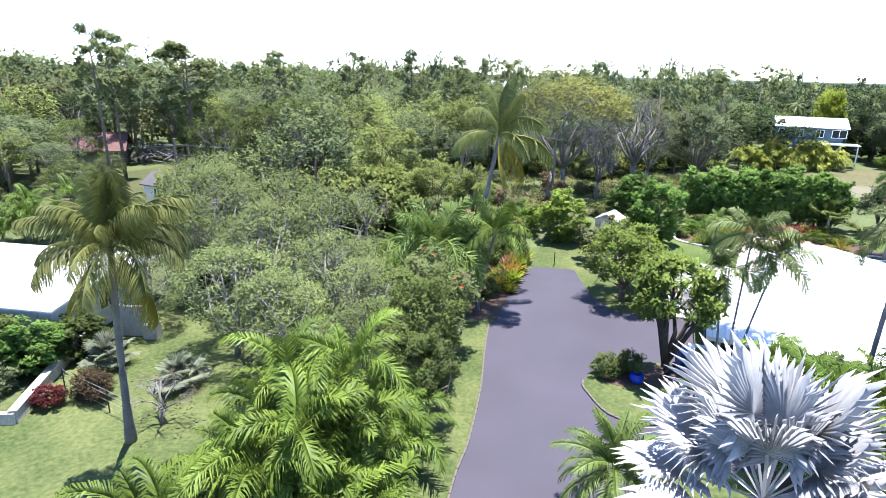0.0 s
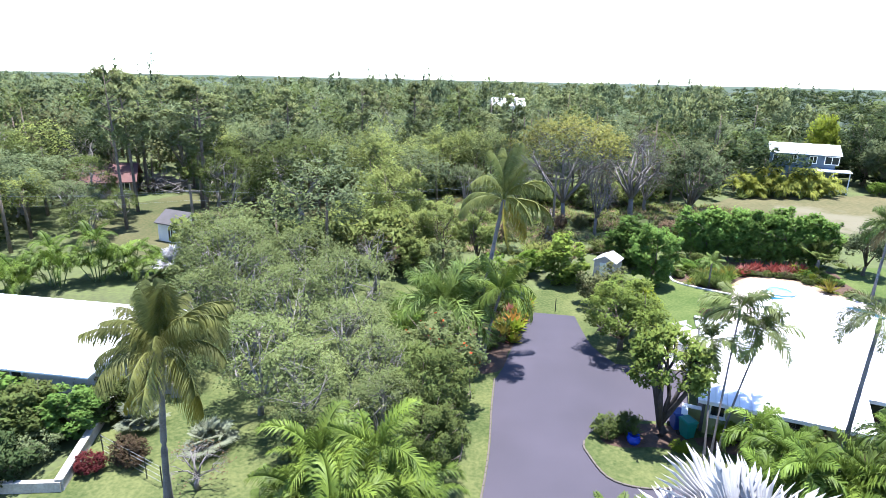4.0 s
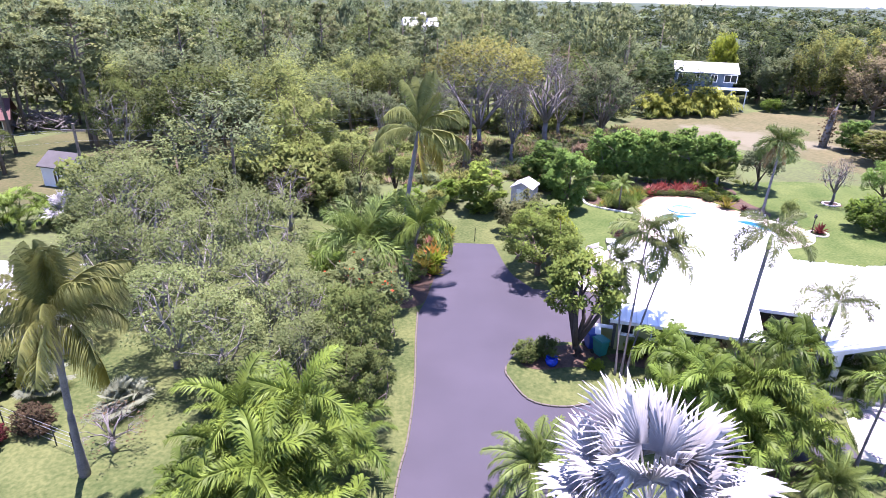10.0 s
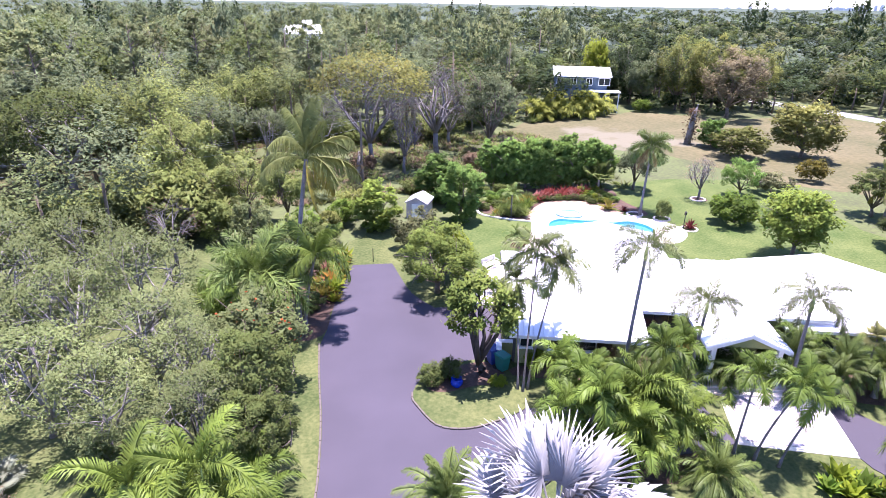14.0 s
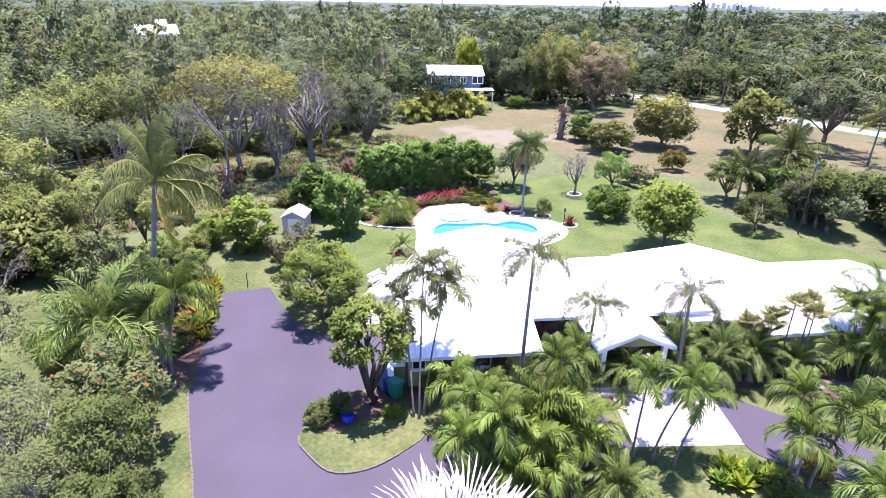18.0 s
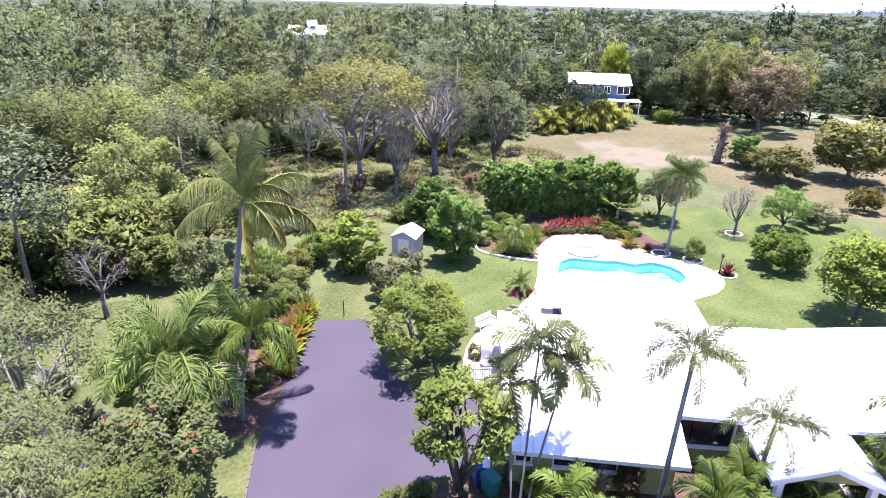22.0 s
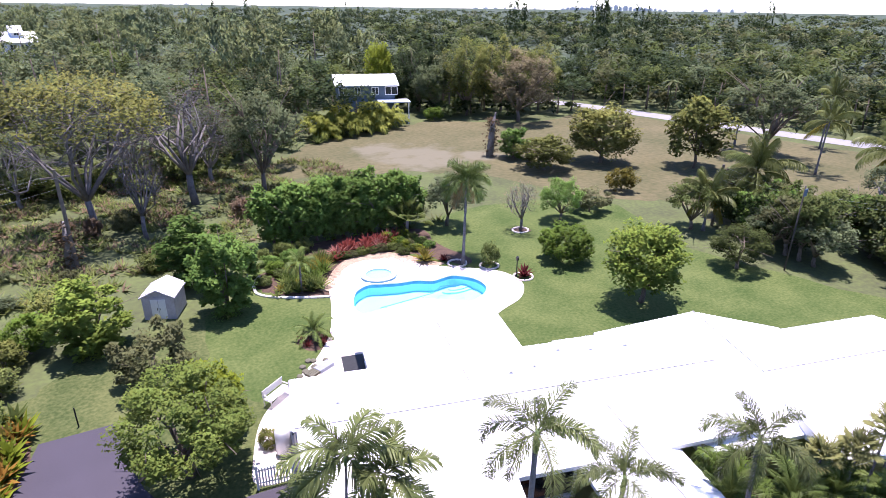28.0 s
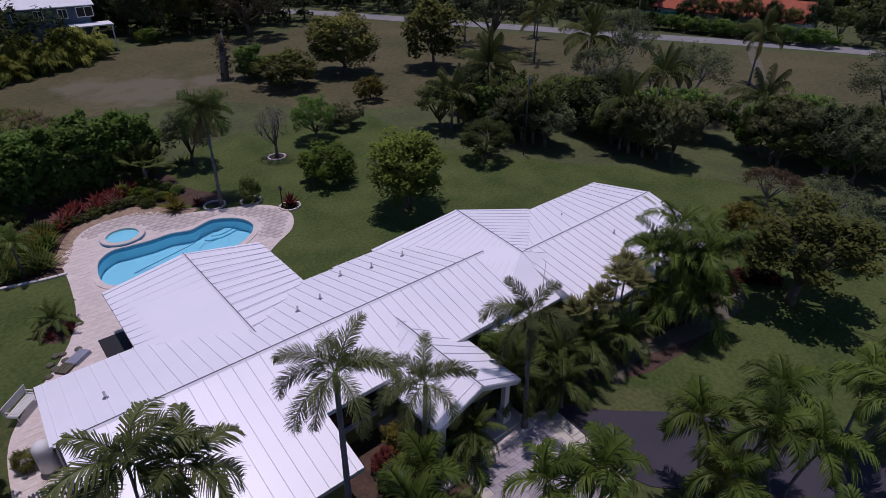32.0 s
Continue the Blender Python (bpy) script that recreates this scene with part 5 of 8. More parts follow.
def bare_template(seed, height=9.0, spread=3.2):
    rng = np.random.default_rng(seed)
    bm = bmesh.new()
    ramify(bm, (spread, spread, height * 0.36), height * 0.62, 6, 5, 4, 0.15, height * 0.25, rng)
    bmesh.ops.triangulate(bm, faces=bm.faces[:])
    bm.verts.index_update()
    v = np.array([x.co[:] for x in bm.verts])
    f = np.array([[x.index for x in fc.verts] for fc in bm.faces])
    bm.free()
    return v, f


def scatter(name, spots, temps, material, label, category="woods"):
    """Many trees as one mesh: spots are x, y, height factor, width factor, turn."""
    vs, fs, ns, base = [], [], [], 0
    for i, (x, y, h, w, a) in enumerate(spots):
        v, f, *more = temps[i % len(temps)]
        c, s = math.cos(a), math.sin(a)
        q = np.empty_like(v)
        q[:, 0] = (v[:, 0] * c - v[:, 1] * s) * w + x
        q[:, 1] = (v[:, 0] * s + v[:, 1] * c) * w + y
        q[:, 2] = v[:, 2] * h
        vs.append(q)
        fs.append(f + base)
        base += len(v)
        if more:
            o = more[0].copy()
            o[:, 0], o[:, 1] = more[0][:, 0] * c - more[0][:, 1] * s, more[0][:, 0] * s + more[0][:, 1] * c
            ns.append(o)
    ob = put(name, mesh_from(name, np.concatenate(vs), np.concatenate(fs), M[material], rounding=np.concatenate(ns) if ns else None))
    return tagged(ob, label, category, "", "stuff")


CLEAR = [
    [(-20, -20), (-21, 30), (-19, 42), (-9, 47), (-9, 58), (-8, 79), (2, 86), (12, 87), (20, 86), (28, 88), (34, 93), (38, 95), (56, 99), (70, 99), (82, 92), (96, 94), (92, 116), (104, 116), (110, 80), (117, 50), (122, 20), (126, -40), (60, -40)],
    [(-27, 45), (-8, 45), (-8, 66), (-22, 66)],
    [(-46, 30), (-20, 34), (-19, 46), (-27, 52), (-36, 50), (-48, 56)],
    [(-52, 56), (-36, 49), (-27, 50), (-16, 60), (-17, 67), (-30, 69), (-36, 73), (-44, 82), (-54, 78), (-56, 66)],
]
HOUSES = [(54, 107, 11), (4, 206, 11), (-53, 73.5, 6), (132, 22, 18), (200, 24, 14), (-28, 28, 12)]


def free(x, y):
    return not any(inside(x, y, p) for p in CLEAR) and all((x - a) ** 2 + (y - b) ** 2 > r * r for a, b, r in HOUSES)


def spread(count, d0, d1, power, gap, seed, a0=-58, a1=118):
    """Places in the woods between two distances, none nearer to another than gap."""
    rng = np.random.default_rng(seed)
    out, cells, tries = [], {}, 0
    while len(out) < count and tries < count * 30:
        tries += 1
        az, d = radians(rng.uniform(a0, a1)), d0 + (d1 - d0) * rng.uniform() ** power
        x, y = d * math.sin(az), d * math.cos(az)
        c = (int(x // gap), int(y // gap))
        if any((x - p) ** 2 + (y - q) ** 2 < gap * gap for i in (-1, 0, 1) for j in (-1, 0, 1) for p, q in cells.get((c[0] + i, c[1] + j), ())) or not free(x, y):
            continue
        cells.setdefault(c, []).append((x, y))
        out.append((x, y, rng.uniform(0.7, 1.3) * (1.55 if x < -4 and 95 < d < 260 else 1.3 if x < 20 and d < 260 else 1.0), rng.uniform(0.85, 1.3), rng.uniform(0, 6.28)))
    return out


near = spread(240, 44, 92, 0.75, 3.4, 20)
mid = spread(680, 90, 170, 0.75, 3.4, 21)
farther = spread(1600, 160, 420, 0.7, 4.5, 22)
far = spread(3700, 400, 1900, 1.3, 3.0, 23)
under = spread(800, 44, 210, 0.7, 1.8, 24)
MIX = (("leaf_mid", 0.20), ("leaf_grey", 0.36), ("leaf_pine", 0.24), ("leaf_dark", 0.03), ("leaf_olive", 0.17))
EAST = (0.24, 0.0, 0.04, 0.64, 0.08)


def kind_of(k, x, y):
    """Which of the five leaf colours a tree has; the eastern woods are darker."""
    u, acc = (k * 0.6180339) % 1, 0.0
    for j in range(5):
        acc += EAST[j] if x > 0.25 * y else MIX[j][1]
        if u < acc:
            return j
    return 4


for i, (m_, share) in enumerate(MIX):
    def cut(some):
        return [s for k, s in enumerate(some) if kind_of(k, s[0], s[1]) == i]
    scatter("woodland", cut(near), [template(2300, 0.148, (3.3, 3.3, 2.7), 4.9, 64, 0.8, 700 + i * 7 + j, tri=True, low=-0.6, up=1.9) for j in range(3)], ("leaf_oak", "leaf_grey", "leaf_pale", "leaf_oak", "leaf_grey")[i], "dense grey-green trees at the edge of the garden")
    scatter("woodland", cut(mid), [template(620, 0.31, (3.3, 3.3, 2.7), 4.9, 46, 0.9, 300 + i * 7 + j, tri=True, up=1.7) for j in range(5)], m_, "dense subtropical woodland of mixed grey-green trees")
    scatter("woodland", cut(farther), [template(230, 0.62, (3.5, 3.5, 2.7), 4.8, 30, 1.2, 400 + i * 7 + j, tri=True, up=1.8) for j in range(5)], m_, "dense woodland stretching away behind the houses")
    scatter("far_woods", cut(far), [template(84, 1.25, (5.0, 5.0, 2.8), 4.8, 20, 1.6, 500 + i * 7 + j, tri=True, up=2.0) for j in range(4)], m_, "distant flat treetops reaching to the horizon")
    scatter("undergrowth", cut(under), [template(90, 0.44, (1.7, 1.7, 1.3), 1.1, 12, 0.6, 600 + i * 7 + j, tri=True, low=-0.2) for j in range(4)], m_, "tangled undergrowth between the woodland trees")
east = spread(1100, 84, 250, 0.8, 2.3, 25, 24, 112)
for i, lf in enumerate(("leaf_mid", "leaf_dark", "leaf_olive")):
    scatter("undergrowth", east[i::3], [template(80, 0.5, (1.9, 1.9, 1.6), 1.3, 12, 0.7, 660 + i * 5 + j, tri=True, low=-0.3) for j in range(4)], lf, "tangled undergrowth between the woodland trees")
scatter("bare_trees", [s for s in near + mid if s[1] > 60][::40], [bare_template(60 + j) for j in range(3)], "twig_grey", "grey leafless trees standing in the woods")
trunk_t = []
for j in range(3):
    bm = tube([(0, 0, 0), (0.1 * j, 0.05, 2.4), (0.2, -0.1 * j, 5.0)], [0.2, 0.15, 0.08], 5)
    bmesh.ops.triangulate(bm, faces=bm.faces[:])
    bm.verts.index_update()
    trunk_t.append((np.array([v.co[:] for v in bm.verts]), np.array([[v.index for v in f.verts] for f in bm.faces])))
    bm.free()
scatter("woodland_trunks", [(x, y, h, 1, a) for x, y, h, w, a in near + mid if x * x + y * y < 150 ** 2], trunk_t, "bark", "brown trunks under the woodland crowns")

# tall slash pines that stand above the rest
rng = np.random.default_rng(71)
spots = []
while len(spots) < 64:
    az, d = radians(rng.uniform(-52, 24)), rng.uniform(84, 250)
    x, y = d * math.sin(az), d * math.cos(az)
    if free(x, y):
        spots.append((x, y, rng.uniform(0.85, 1.2), rng.uniform(0.8, 1.2), rng.uniform(0, 6.28)))
tall = []
while len(tall) < 130:
    az, d = radians(rng.uniform(-54, 30)), rng.uniform(125, 420)
    x, y = d * math.sin(az), d * math.cos(az)
    if free(x, y) and not (-0.5 < math.degrees(az) < 3.5 and d < 215):
        tall.append((x, y, rng.uniform(1.75, 2.35), rng.uniform(0.9, 1.5), rng.uniform(0, 6.28)))
for i, lf in enumerate(("leaf_grey", "leaf_pine", "leaf_slash")):
    scatter("tall_woodland", tall[i::3], [template(520, 0.34, (3.2, 3.2, 2.6), 5.0, 34, 0.8, 1300 + i * 5 + j, tri=True) for j in range(3)], lf, "tall grey-green crowns standing above the woods")
scatter("woodland_pines", spots, [template(520, 0.24, (2.2, 2.2, 2.6), 12.6, 22, 0.7, 950 + j, 0.6, -0.8, True) for j in range(4)], "leaf_slash", "open yellow-green crowns of tall slash pines")
scatter("woodland_trunks", [(x, y, h * 2.3, 0.9, a) for x, y, h, w, a in spots], trunk_t, "bark", "bare brown trunks of tall slash pines")

# canopy that carries the woods on to the horizon
bm = bmesh.new()
NA, NR = 220, 60
grid = []
for j in range(NR):
    d = 175 * (4300 / 175) ** (j / (NR - 1))
    row = []
    for i in range(NA + 1):
        az = radians(-62 + 184 * i / NA)
        h = 1.4 + min(1.2, j * 0.1) + 3.0 * noise.noise(Vector((i * 0.9, j * 1.7, 0))) + 2.0 * noise.noise(Vector((i * 2.9, j * 3.7, 5))) - (5 if j == 0 else 0)
        x, y = d * math.sin(az), d * math.cos(az)
        row.append(bm.verts.new((x, y, max(0.2, h) if free(x, y) else -0.6)))
    grid.append(row)
for a, b in zip(grid, grid[1:]):
    for i in range(NA):
        bm.faces.new((a[i], a[i + 1], b[i + 1], b[i]))
setm("canopy", (0.062, 0.080, 0.042), (0.030, 0.046, 0.024), 0.02, 0.95, 0.5, fine=0.12)
tagged(part("far_canopy", bm, M["canopy"], smooth=True), "hazy distant tree canopy", "woods", "", "stuff")
rng = np.random.default_rng(31)
# tall dark spires on the skyline
sp = [template(120, 0.55, (1.3, 1.3, 6.0), 8.0, 26, 0.7, 900 + j, 1.5, -0.95) for j in range(4)]
spots = []
for az, d, count, wide in ((-15, 330, 9, 4.5), (-9.5, 360, 8, 4), (-5, 380, 9, 4), (-34, 300, 8, 4), (16, 420, 3, 3), (41, 330, 9, 3), (47, 330, 12, 3.5), (52, 380, 8, 4), (25, 600, 6, 4), (60, 420, 6, 3)):
    for _ in range(count):
        a, dd = radians(az + rng.normal() * wide * 0.35), d + rng.normal() * 12
        spots.append((dd * math.sin(a), dd * math.cos(a), rng.uniform(1.1, 1.9), rng.uniform(0.8, 1.3), rng.uniform(0, 6)))
scatter("casuarina_rows", spots, sp, "leaf_dark", "rows of tall dark casuarinas on the skyline")
# palms among the far trees
pv, pf = [], []
for i in range(13):
    a = i * 2.4
    el = 0.9 - i * 0.1
    pts = [np.array([math.cos(a) * r, math.sin(a) * r, 6.6 + r * math.sin(el) * 0.8 - 0.22 * r * r]) for r in (0, 1.2, 2.4)]
    s = np.array([-math.sin(a), math.cos(a), 0]) * 0.32
    b = len(pv)
    for p, w in zip(pts, (0.3, 1, 0.2)):
        pv += [p - s * w - np.array([0, 0, 0.15 * w]), p, p + s * w - np.array([0, 0, 0.15 * w])]
    for q in (0, 3):
        pf += [(b + q, b + q + 3, b + q + 4, b + q + 1), (b + q + 1, b + q + 4, b + q + 5, b + q + 2)]
b = len(pv)
for z, r in ((0, 0.16), (6.6, 0.1)):
    pv += [np.array([r, 0, z]), np.array([-r * 0.5, r * 0.87, z]), np.array([-r * 0.5, -r * 0.87, z])]
pf += [(b, b + 1, b + 4, b + 3), (b + 1, b + 2, b + 5, b + 4), (b + 2, b, b + 3, b + 5)]
spots = []
for _ in range(260):
    az, d = radians(rng.uniform(22, 100)), rng.uniform(130, 420)
    x, y = d * math.sin(az), d * math.cos(az)
    if not any(inside(x, y, p) for p in CLEAR):
        spots.append((x, y, rng.uniform(0.9, 1.5), rng.uniform(0.6, 0.95), rng.uniform(0, 6)))
scatter("far_palms", spots, [(np.array(pv), np.array(pf))], "frond_veitchia", "coconut palms rising among the distant trees", "palms")
# hazy towers on the horizon
rng = np.random.default_rng(91)
for az, wdt, count, tall in ((49, 9, 22, 62), (40, 7, 8, 24), (58, 6, 6, 34), (12, 6, 5, 16), (-6, 5, 4, 14)):
    for i in range(count):
        u = (i + 0.5) / count
        h = tall * 0.5 * (0.35 + 0.65 * math.sin(math.pi * u)) * rng.uniform(0.5, 1.1)
        a, d = radians(az + (u - 0.5) * wdt), 4100 + 60 * (i % 3)
        w = rng.uniform(6, 13)
        bm = box(-w, -w, 0, w, w, h)
        box(-w * 0.5, -w * 0.5, h, w * 0.5, w * 0.5, h + 5, bm)
        t = put("tower_block", bm_mesh("tower_block", bm, M["city"]), None, pose(d * math.sin(a), d * math.cos(a), 0))
        tagged(t, "hazy blue-grey tower on the horizon", "tower", "skyline towers")

# ---- trees and shrubs of the garden ----
ORCHARD = "grey-green spreading fruit tree on the lawn"
for i, (x, y, h, w) in enumerate(((-12.2, 23.8, 6.0, 6.4), (-15.4, 30.9, 7.6, 7.0), (-12.0, 28.4, 7.4, 6.4), (-18.6, 35.6, 8.0, 8.0), (-9.0, 31.0, 7.8, 6.6), (-7.9, 25.8, 6.4, 6.2), (-21.0, 39.4, 8.0, 7.6), (-9.2, 21.8, 5.4, 5.2), (-5.6, 23.8, 5.6, 5.2), (-5.0, 20.6, 4.8, 4.8), (-13.6, 36.2, 7.4, 6.6), (-18.4, 26.6, 4.8, 5.2), (-18.2, 30.6, 6.0, 5.6))):
    tree("orchard_tree", x, y, "orchard", h, w, ORCHARD, "tree", None, i % 3, "orchard trees")
flower = tree("flowering_bush", -2.9, 26.4, "broad", 5.4, 5.4, "pale green bush dotted with orange flowers beside the drive", "shrub", "leaf_oak", 1)
rng = np.random.default_rng(77)
setm("petal", (0.62, 0.15, 0.05), (0.5, 0.08, 0.04), 1.0, spread=0.2, **LEAF)
fv = tree_arrays("broad", 1)[0][::131] * np.array([1.03, 1.03, 1.01])
put("blossom", mesh_from("blossom", *leaf_cloud(fv, 0.17, long=1.1, rng=rng), M["petal"]), flower)
for x, y, h, w, lf in ((-2.8, 19.2, 4.4, 4.0, "leaf_mid"), (-2.9, 22.6, 5.6, 5.0, "leaf_mid")):
    tree("garden_tree", x, y, "dense", h, w, "dense dark green bush along the drive verge", "shrub", lf, 0, "bushes along the drive")
tree("small_tree", -9.9, 43.1, "leafless", 5.6, 4.6, "small half-bare grey tree on the lawn", "tree", None, 0)
tree("tall_tree", 8.4, 68.5, "bare", 14.4, 15.0, "large half-bare tree with yellow-green tips", "tree", "leaf_tip", 0)
tree("tall_tree", 17.6, 73.0, "twiggy", 12.4, 11.5, "grey leafless tree among the woods", "tree", None, 0)
tree("tall_tree", 11.8, 65.0, "twiggy", 8.6, 5.6, "grey twiggy tree beside the large tree", "tree", None, 1)
tree("tall_tree", 24.5, 72.5, "feather", 11.0, 10.0, "grey-green feathery tree at the field edge", "tree", "leaf_grey", 0)
for i, (x, y, h, w) in enumerate(((3.0, 80.0, 8.0, 7.0), (13.5, 82.5, 9.0, 8.0), (21.0, 80.0, 9.0, 8.0), (28.5, 83.5, 8.0, 8.0), (-4.0, 74.0, 7.0, 6.0))):
    tree("tall_tree", x, y, "oak", h, w, "loose grey-green tree in the rough grass", "tree", ("leaf_grey", "leaf_pine")[i % 2], i % 3, "trees in the rough grass")
for x, y, h, w in ((-13.6, 53.6, 6.6, 6.4), (-9.0, 52.8, 6.0, 5.6), (-12.4, 63.0, 8.0, 7.0)):
    tree("tall_tree", x, y, "willow", h, w, "light green feathery tree behind the garden", "tree", None, int(-x) % 2)
tree("tall_tree", -11.0, 57.7, "willow", 9.6, 8.6, "light green drooping willow-like tree", "tree", None, 0)
tree("tall_tree", -5.0, 53.0, "willow", 6.8, 5.6, "light green feathery tree behind the bed", "tree", "leaf_pale", 1)
tree("tall_tree", -1.6, 50.6, "broad", 6.0, 4.8, "dense green tree behind the bed", "tree", "leaf_lime_soft", 1)
tree("tall_tree", -23.2, 64.2, "oak", 11.2, 12.6, "round olive-green tree with a short trunk beside the clearing", "tree", "leaf_mid", 1)
for x, y, h, w in ((-35.2, 64.8, 16.5, 7.6), (-42.1, 59.0, 18.0, 6.0), (-46.0, 67.5, 18.0, 6.8), (-39, 71, 17.0, 7.0), (-27, 72, 16.0, 6.0), (-20, 84, 16.5, 5.5), (-13, 90, 17, 5.5), (-6, 92, 16.5, 5.5), (2, 88, 16, 5), (-52, 80, 17, 6)):
    tree("pine_tree", x, y, "pine", h, w, "tall open slash pine with bare trunk", "pine tree", None, int(x) % 2, "pines")
for i, (x, y, h, w, lf) in enumerate(((-61.5, 66.5, 9.5, 9, "leaf_mid"), (-58.5, 63.5, 8.5, 8, "leaf_dark"), (-66, 70, 11, 10, "leaf_mid"), (-56.5, 60.5, 7.0, 7, "leaf_mid"), (-59.5, 77.5, 10.5, 10, "leaf_dark"), (-37.5, 72.5, 10.5, 8.5, "leaf_mid"), (-31.2, 62.5, 10.0, 7.0, "leaf_mid"), (-34.5, 77, 11.5, 9.5, "leaf_grey"), (-27.5, 66.5, 9.0, 8.0, "leaf_grey"), (-42.5, 84.5, 11, 9, "leaf_mid"), (-51, 89, 12, 10, "leaf_grey"), (-44.5, 62.5, 4.4, 4.2, "leaf_mid"), (-50.2, 65.2, 8.0, 6.5, "leaf_mid"), (-47.5, 57.5, 6.0, 7.0, "leaf_grey"), (-42.5, 53.5, 5.0, 6.0, "leaf_mid"))):
    tree("clearing_tree", x, y, "oak", h, w, "shady green tree round the neighbouring clearing", "tree", lf, i % 3, "trees round the clearing")
tree("driveway_tree", 8.75, 24.2, "tufted", 6.4, 4.6, "gnarled multi-stem tree with bright clipped tufts on the island", "tree", "leaf_tuft", 0)
tree("driveway_bush", 8.7, 34.4, "dense", 5.2, 6.4, "dense round light-green bush beside the drive", "shrub", "leaf_tuft", 0)
shrub("driveway_bush", 10.4, 36.6, 4.0, 3.2, "leaf_lime", "tall yellow-green shrub with upright shoots", kind="olive")
shrub("garden_shrub", 8.7, 42.2, 3.7, 4.4, "leaf_olive", "open olive-brown shrub by the lawn", kind="olive", variant=1)
shrub("lime_bush", 6.3, 47.6, 4.8, 4.8, "leaf_citrus", "bright lime-green rounded citrus bush", kind="round", variant=1)
shrub("round_shrub", 14.1, 48.0, 6.0, 4.6, "leaf_hedge", "tall clipped dark green round shrub", kind="round")
shrub("round_shrub", 13.6, 54.2, 5.2, 5.6, "leaf_hedge", "tall clipped dark green round shrub", kind="round", variant=1)
for i in range(11):
    s_ = i / 10
    shrub("tall_hedge", 20.6 + 11.6 * s_, 57.6 - 1.6 * s_, 5.5 + 0.5 * ((i * 0.618) % 1), 4.4, "leaf_hedge", "thick glossy dark green hedge tree behind the pool", "hedge", i % 2, "hedge behind the pool", "hedge")
tree("mango_tree", 38.4, 34.4, "mango", 6.0, 6.2, "dense bright green mango tree on the lawn", "tree", "leaf_citrus", 0)
tree("lawn_tree", 49.5, 34.0, "dense", 3.7, 4.6, "low round green tree on the lawn", "tree", "leaf_mid", 1)
shrub("lawn_shrub", 39.4, 42.6, 3.2, 5.4, "leaf_bright", "spreading green shrub on the lawn", kind="bush")
tree("lawn_tree", 45.6, 49.6, "dense", 4.4, 4.6, "bright green round tree on the lawn", "tree", "leaf_hedge", 0)
tree("flowering_tree", 40.6, 49.6, "twiggy", 4.8, 4.0, "small grey-pink nearly leafless tree", "tree", "leaf_tan", 1)
tree("lawn_tree", 35.6, 54.2, "broad", 5.2, 5.0, "grey-green tree behind the palm", "tree", "leaf_grey", 1)
shrub("lawn_shrub", 33.3, 44.9, 2.2, 1.9, "leaf_mid", "small upright green shrub in a stone ring")
shrub("lawn_shrub", 50.0, 50.0, 2.6, 4.6, "leaf_olive", "low brownish shrub mass", kind="olive", variant=1)
shrub("field_shrub", 58.3, 53.0, 3.0, 3.6, "leaf_yellow", "yellow-green shrub alone in the field")
shrub("field_shrub", 66.4, 63.4, 7.8, 9.8, "leaf_tip", "large round dense yellow-olive shrub in the field", kind="mango", variant=1)
tree("field_tree", 74.6, 55.1, "olive", 9.4, 9.0, "spreading yellow-green tree in the dry field", "tree", "leaf_gold", 0)
shrub("field_shrub", 57.4, 64.4, 4.4, 8.0, "leaf_gold", "brown-green thicket at the lawn end", kind="olive")
shrub("field_shrub", 58.0, 71.0, 4.4, 5.0, "leaf_hedge", "deep green shrub in the field", kind="round")
shrub("field_shrub", 64.2, 100, 2.6, 4.0, "leaf_bright", "bright green low shrub before the trees")
tree("lime_tree", 62.5, 117, "mango", 12.6, 6.5, "bright lime-green tree above the roof", "tree", "leaf_lime", 0)
tree("brown_casuarina", 76.5, 91.5, "willow", 12.6, 13.0, "light brown feathery casuarina", "tree", "leaf_casuarina", 0)
for x, y, h, w, lf in ((72, 101, 14.0, 10, "leaf_gold"), (80, 101, 14.4, 11, "leaf_gold"), (88, 99, 13, 10, "leaf_gold"), (68, 112, 12.5, 9, "leaf_dark"), (42, 108, 9.5, 8, "leaf_grey"), (67.5, 105, 10.5, 9, "leaf_grey"), (46, 123, 11, 9, "leaf_grey")):
    tree("field_edge_tree", x, y, "willow", h, w, "tall dense tree at the far field edge", "tree", lf, int(x) % 2, "trees at the field edge")
for i in range(11):
    tree("roadside_tree", 121.8 + 1.6 * ((i * 0.618) % 1), 6 + 3.4 * i + (5 if i > 8 else 0), ("dark", "broad")[i % 2], 4.6 + 2.6 * ((i * 0.38) % 1), 4.4, "dark tree in the hedge beyond the road", "tree", ("leaf_dark", "leaf_mid")[i % 2], 0, "trees beyond the road")
# thicket along the eastern lawn edge
rng = np.random.default_rng(33)
for i in range(48):
    s = ((i * 0.618034) % 1)
    depth = 2.4 + 9.0 * ((i * 0.7548777) % 1)
    x, y = (52.0 + 3.0 * s * s + depth, 41.5 - 22.5 * s) if i < 35 else (58.8 - 2.4 * s + depth * 0.8, 15.4 - 11.5 * s)
    lf = ("leaf_mid", "leaf_dark", "leaf_olive", "leaf_mid", "leaf_grey", "leaf_hedge")[i % 6]
    tree("thicket_tree", x, y, ("broad", "dark", "olive", "olive")[i % 4], rng.uniform(3.6, 6.2), rng.uniform(4.4, 6.0), "tangled tree in the thicket along the lawn", "tree", lf, i % 2, "lawn thicket")
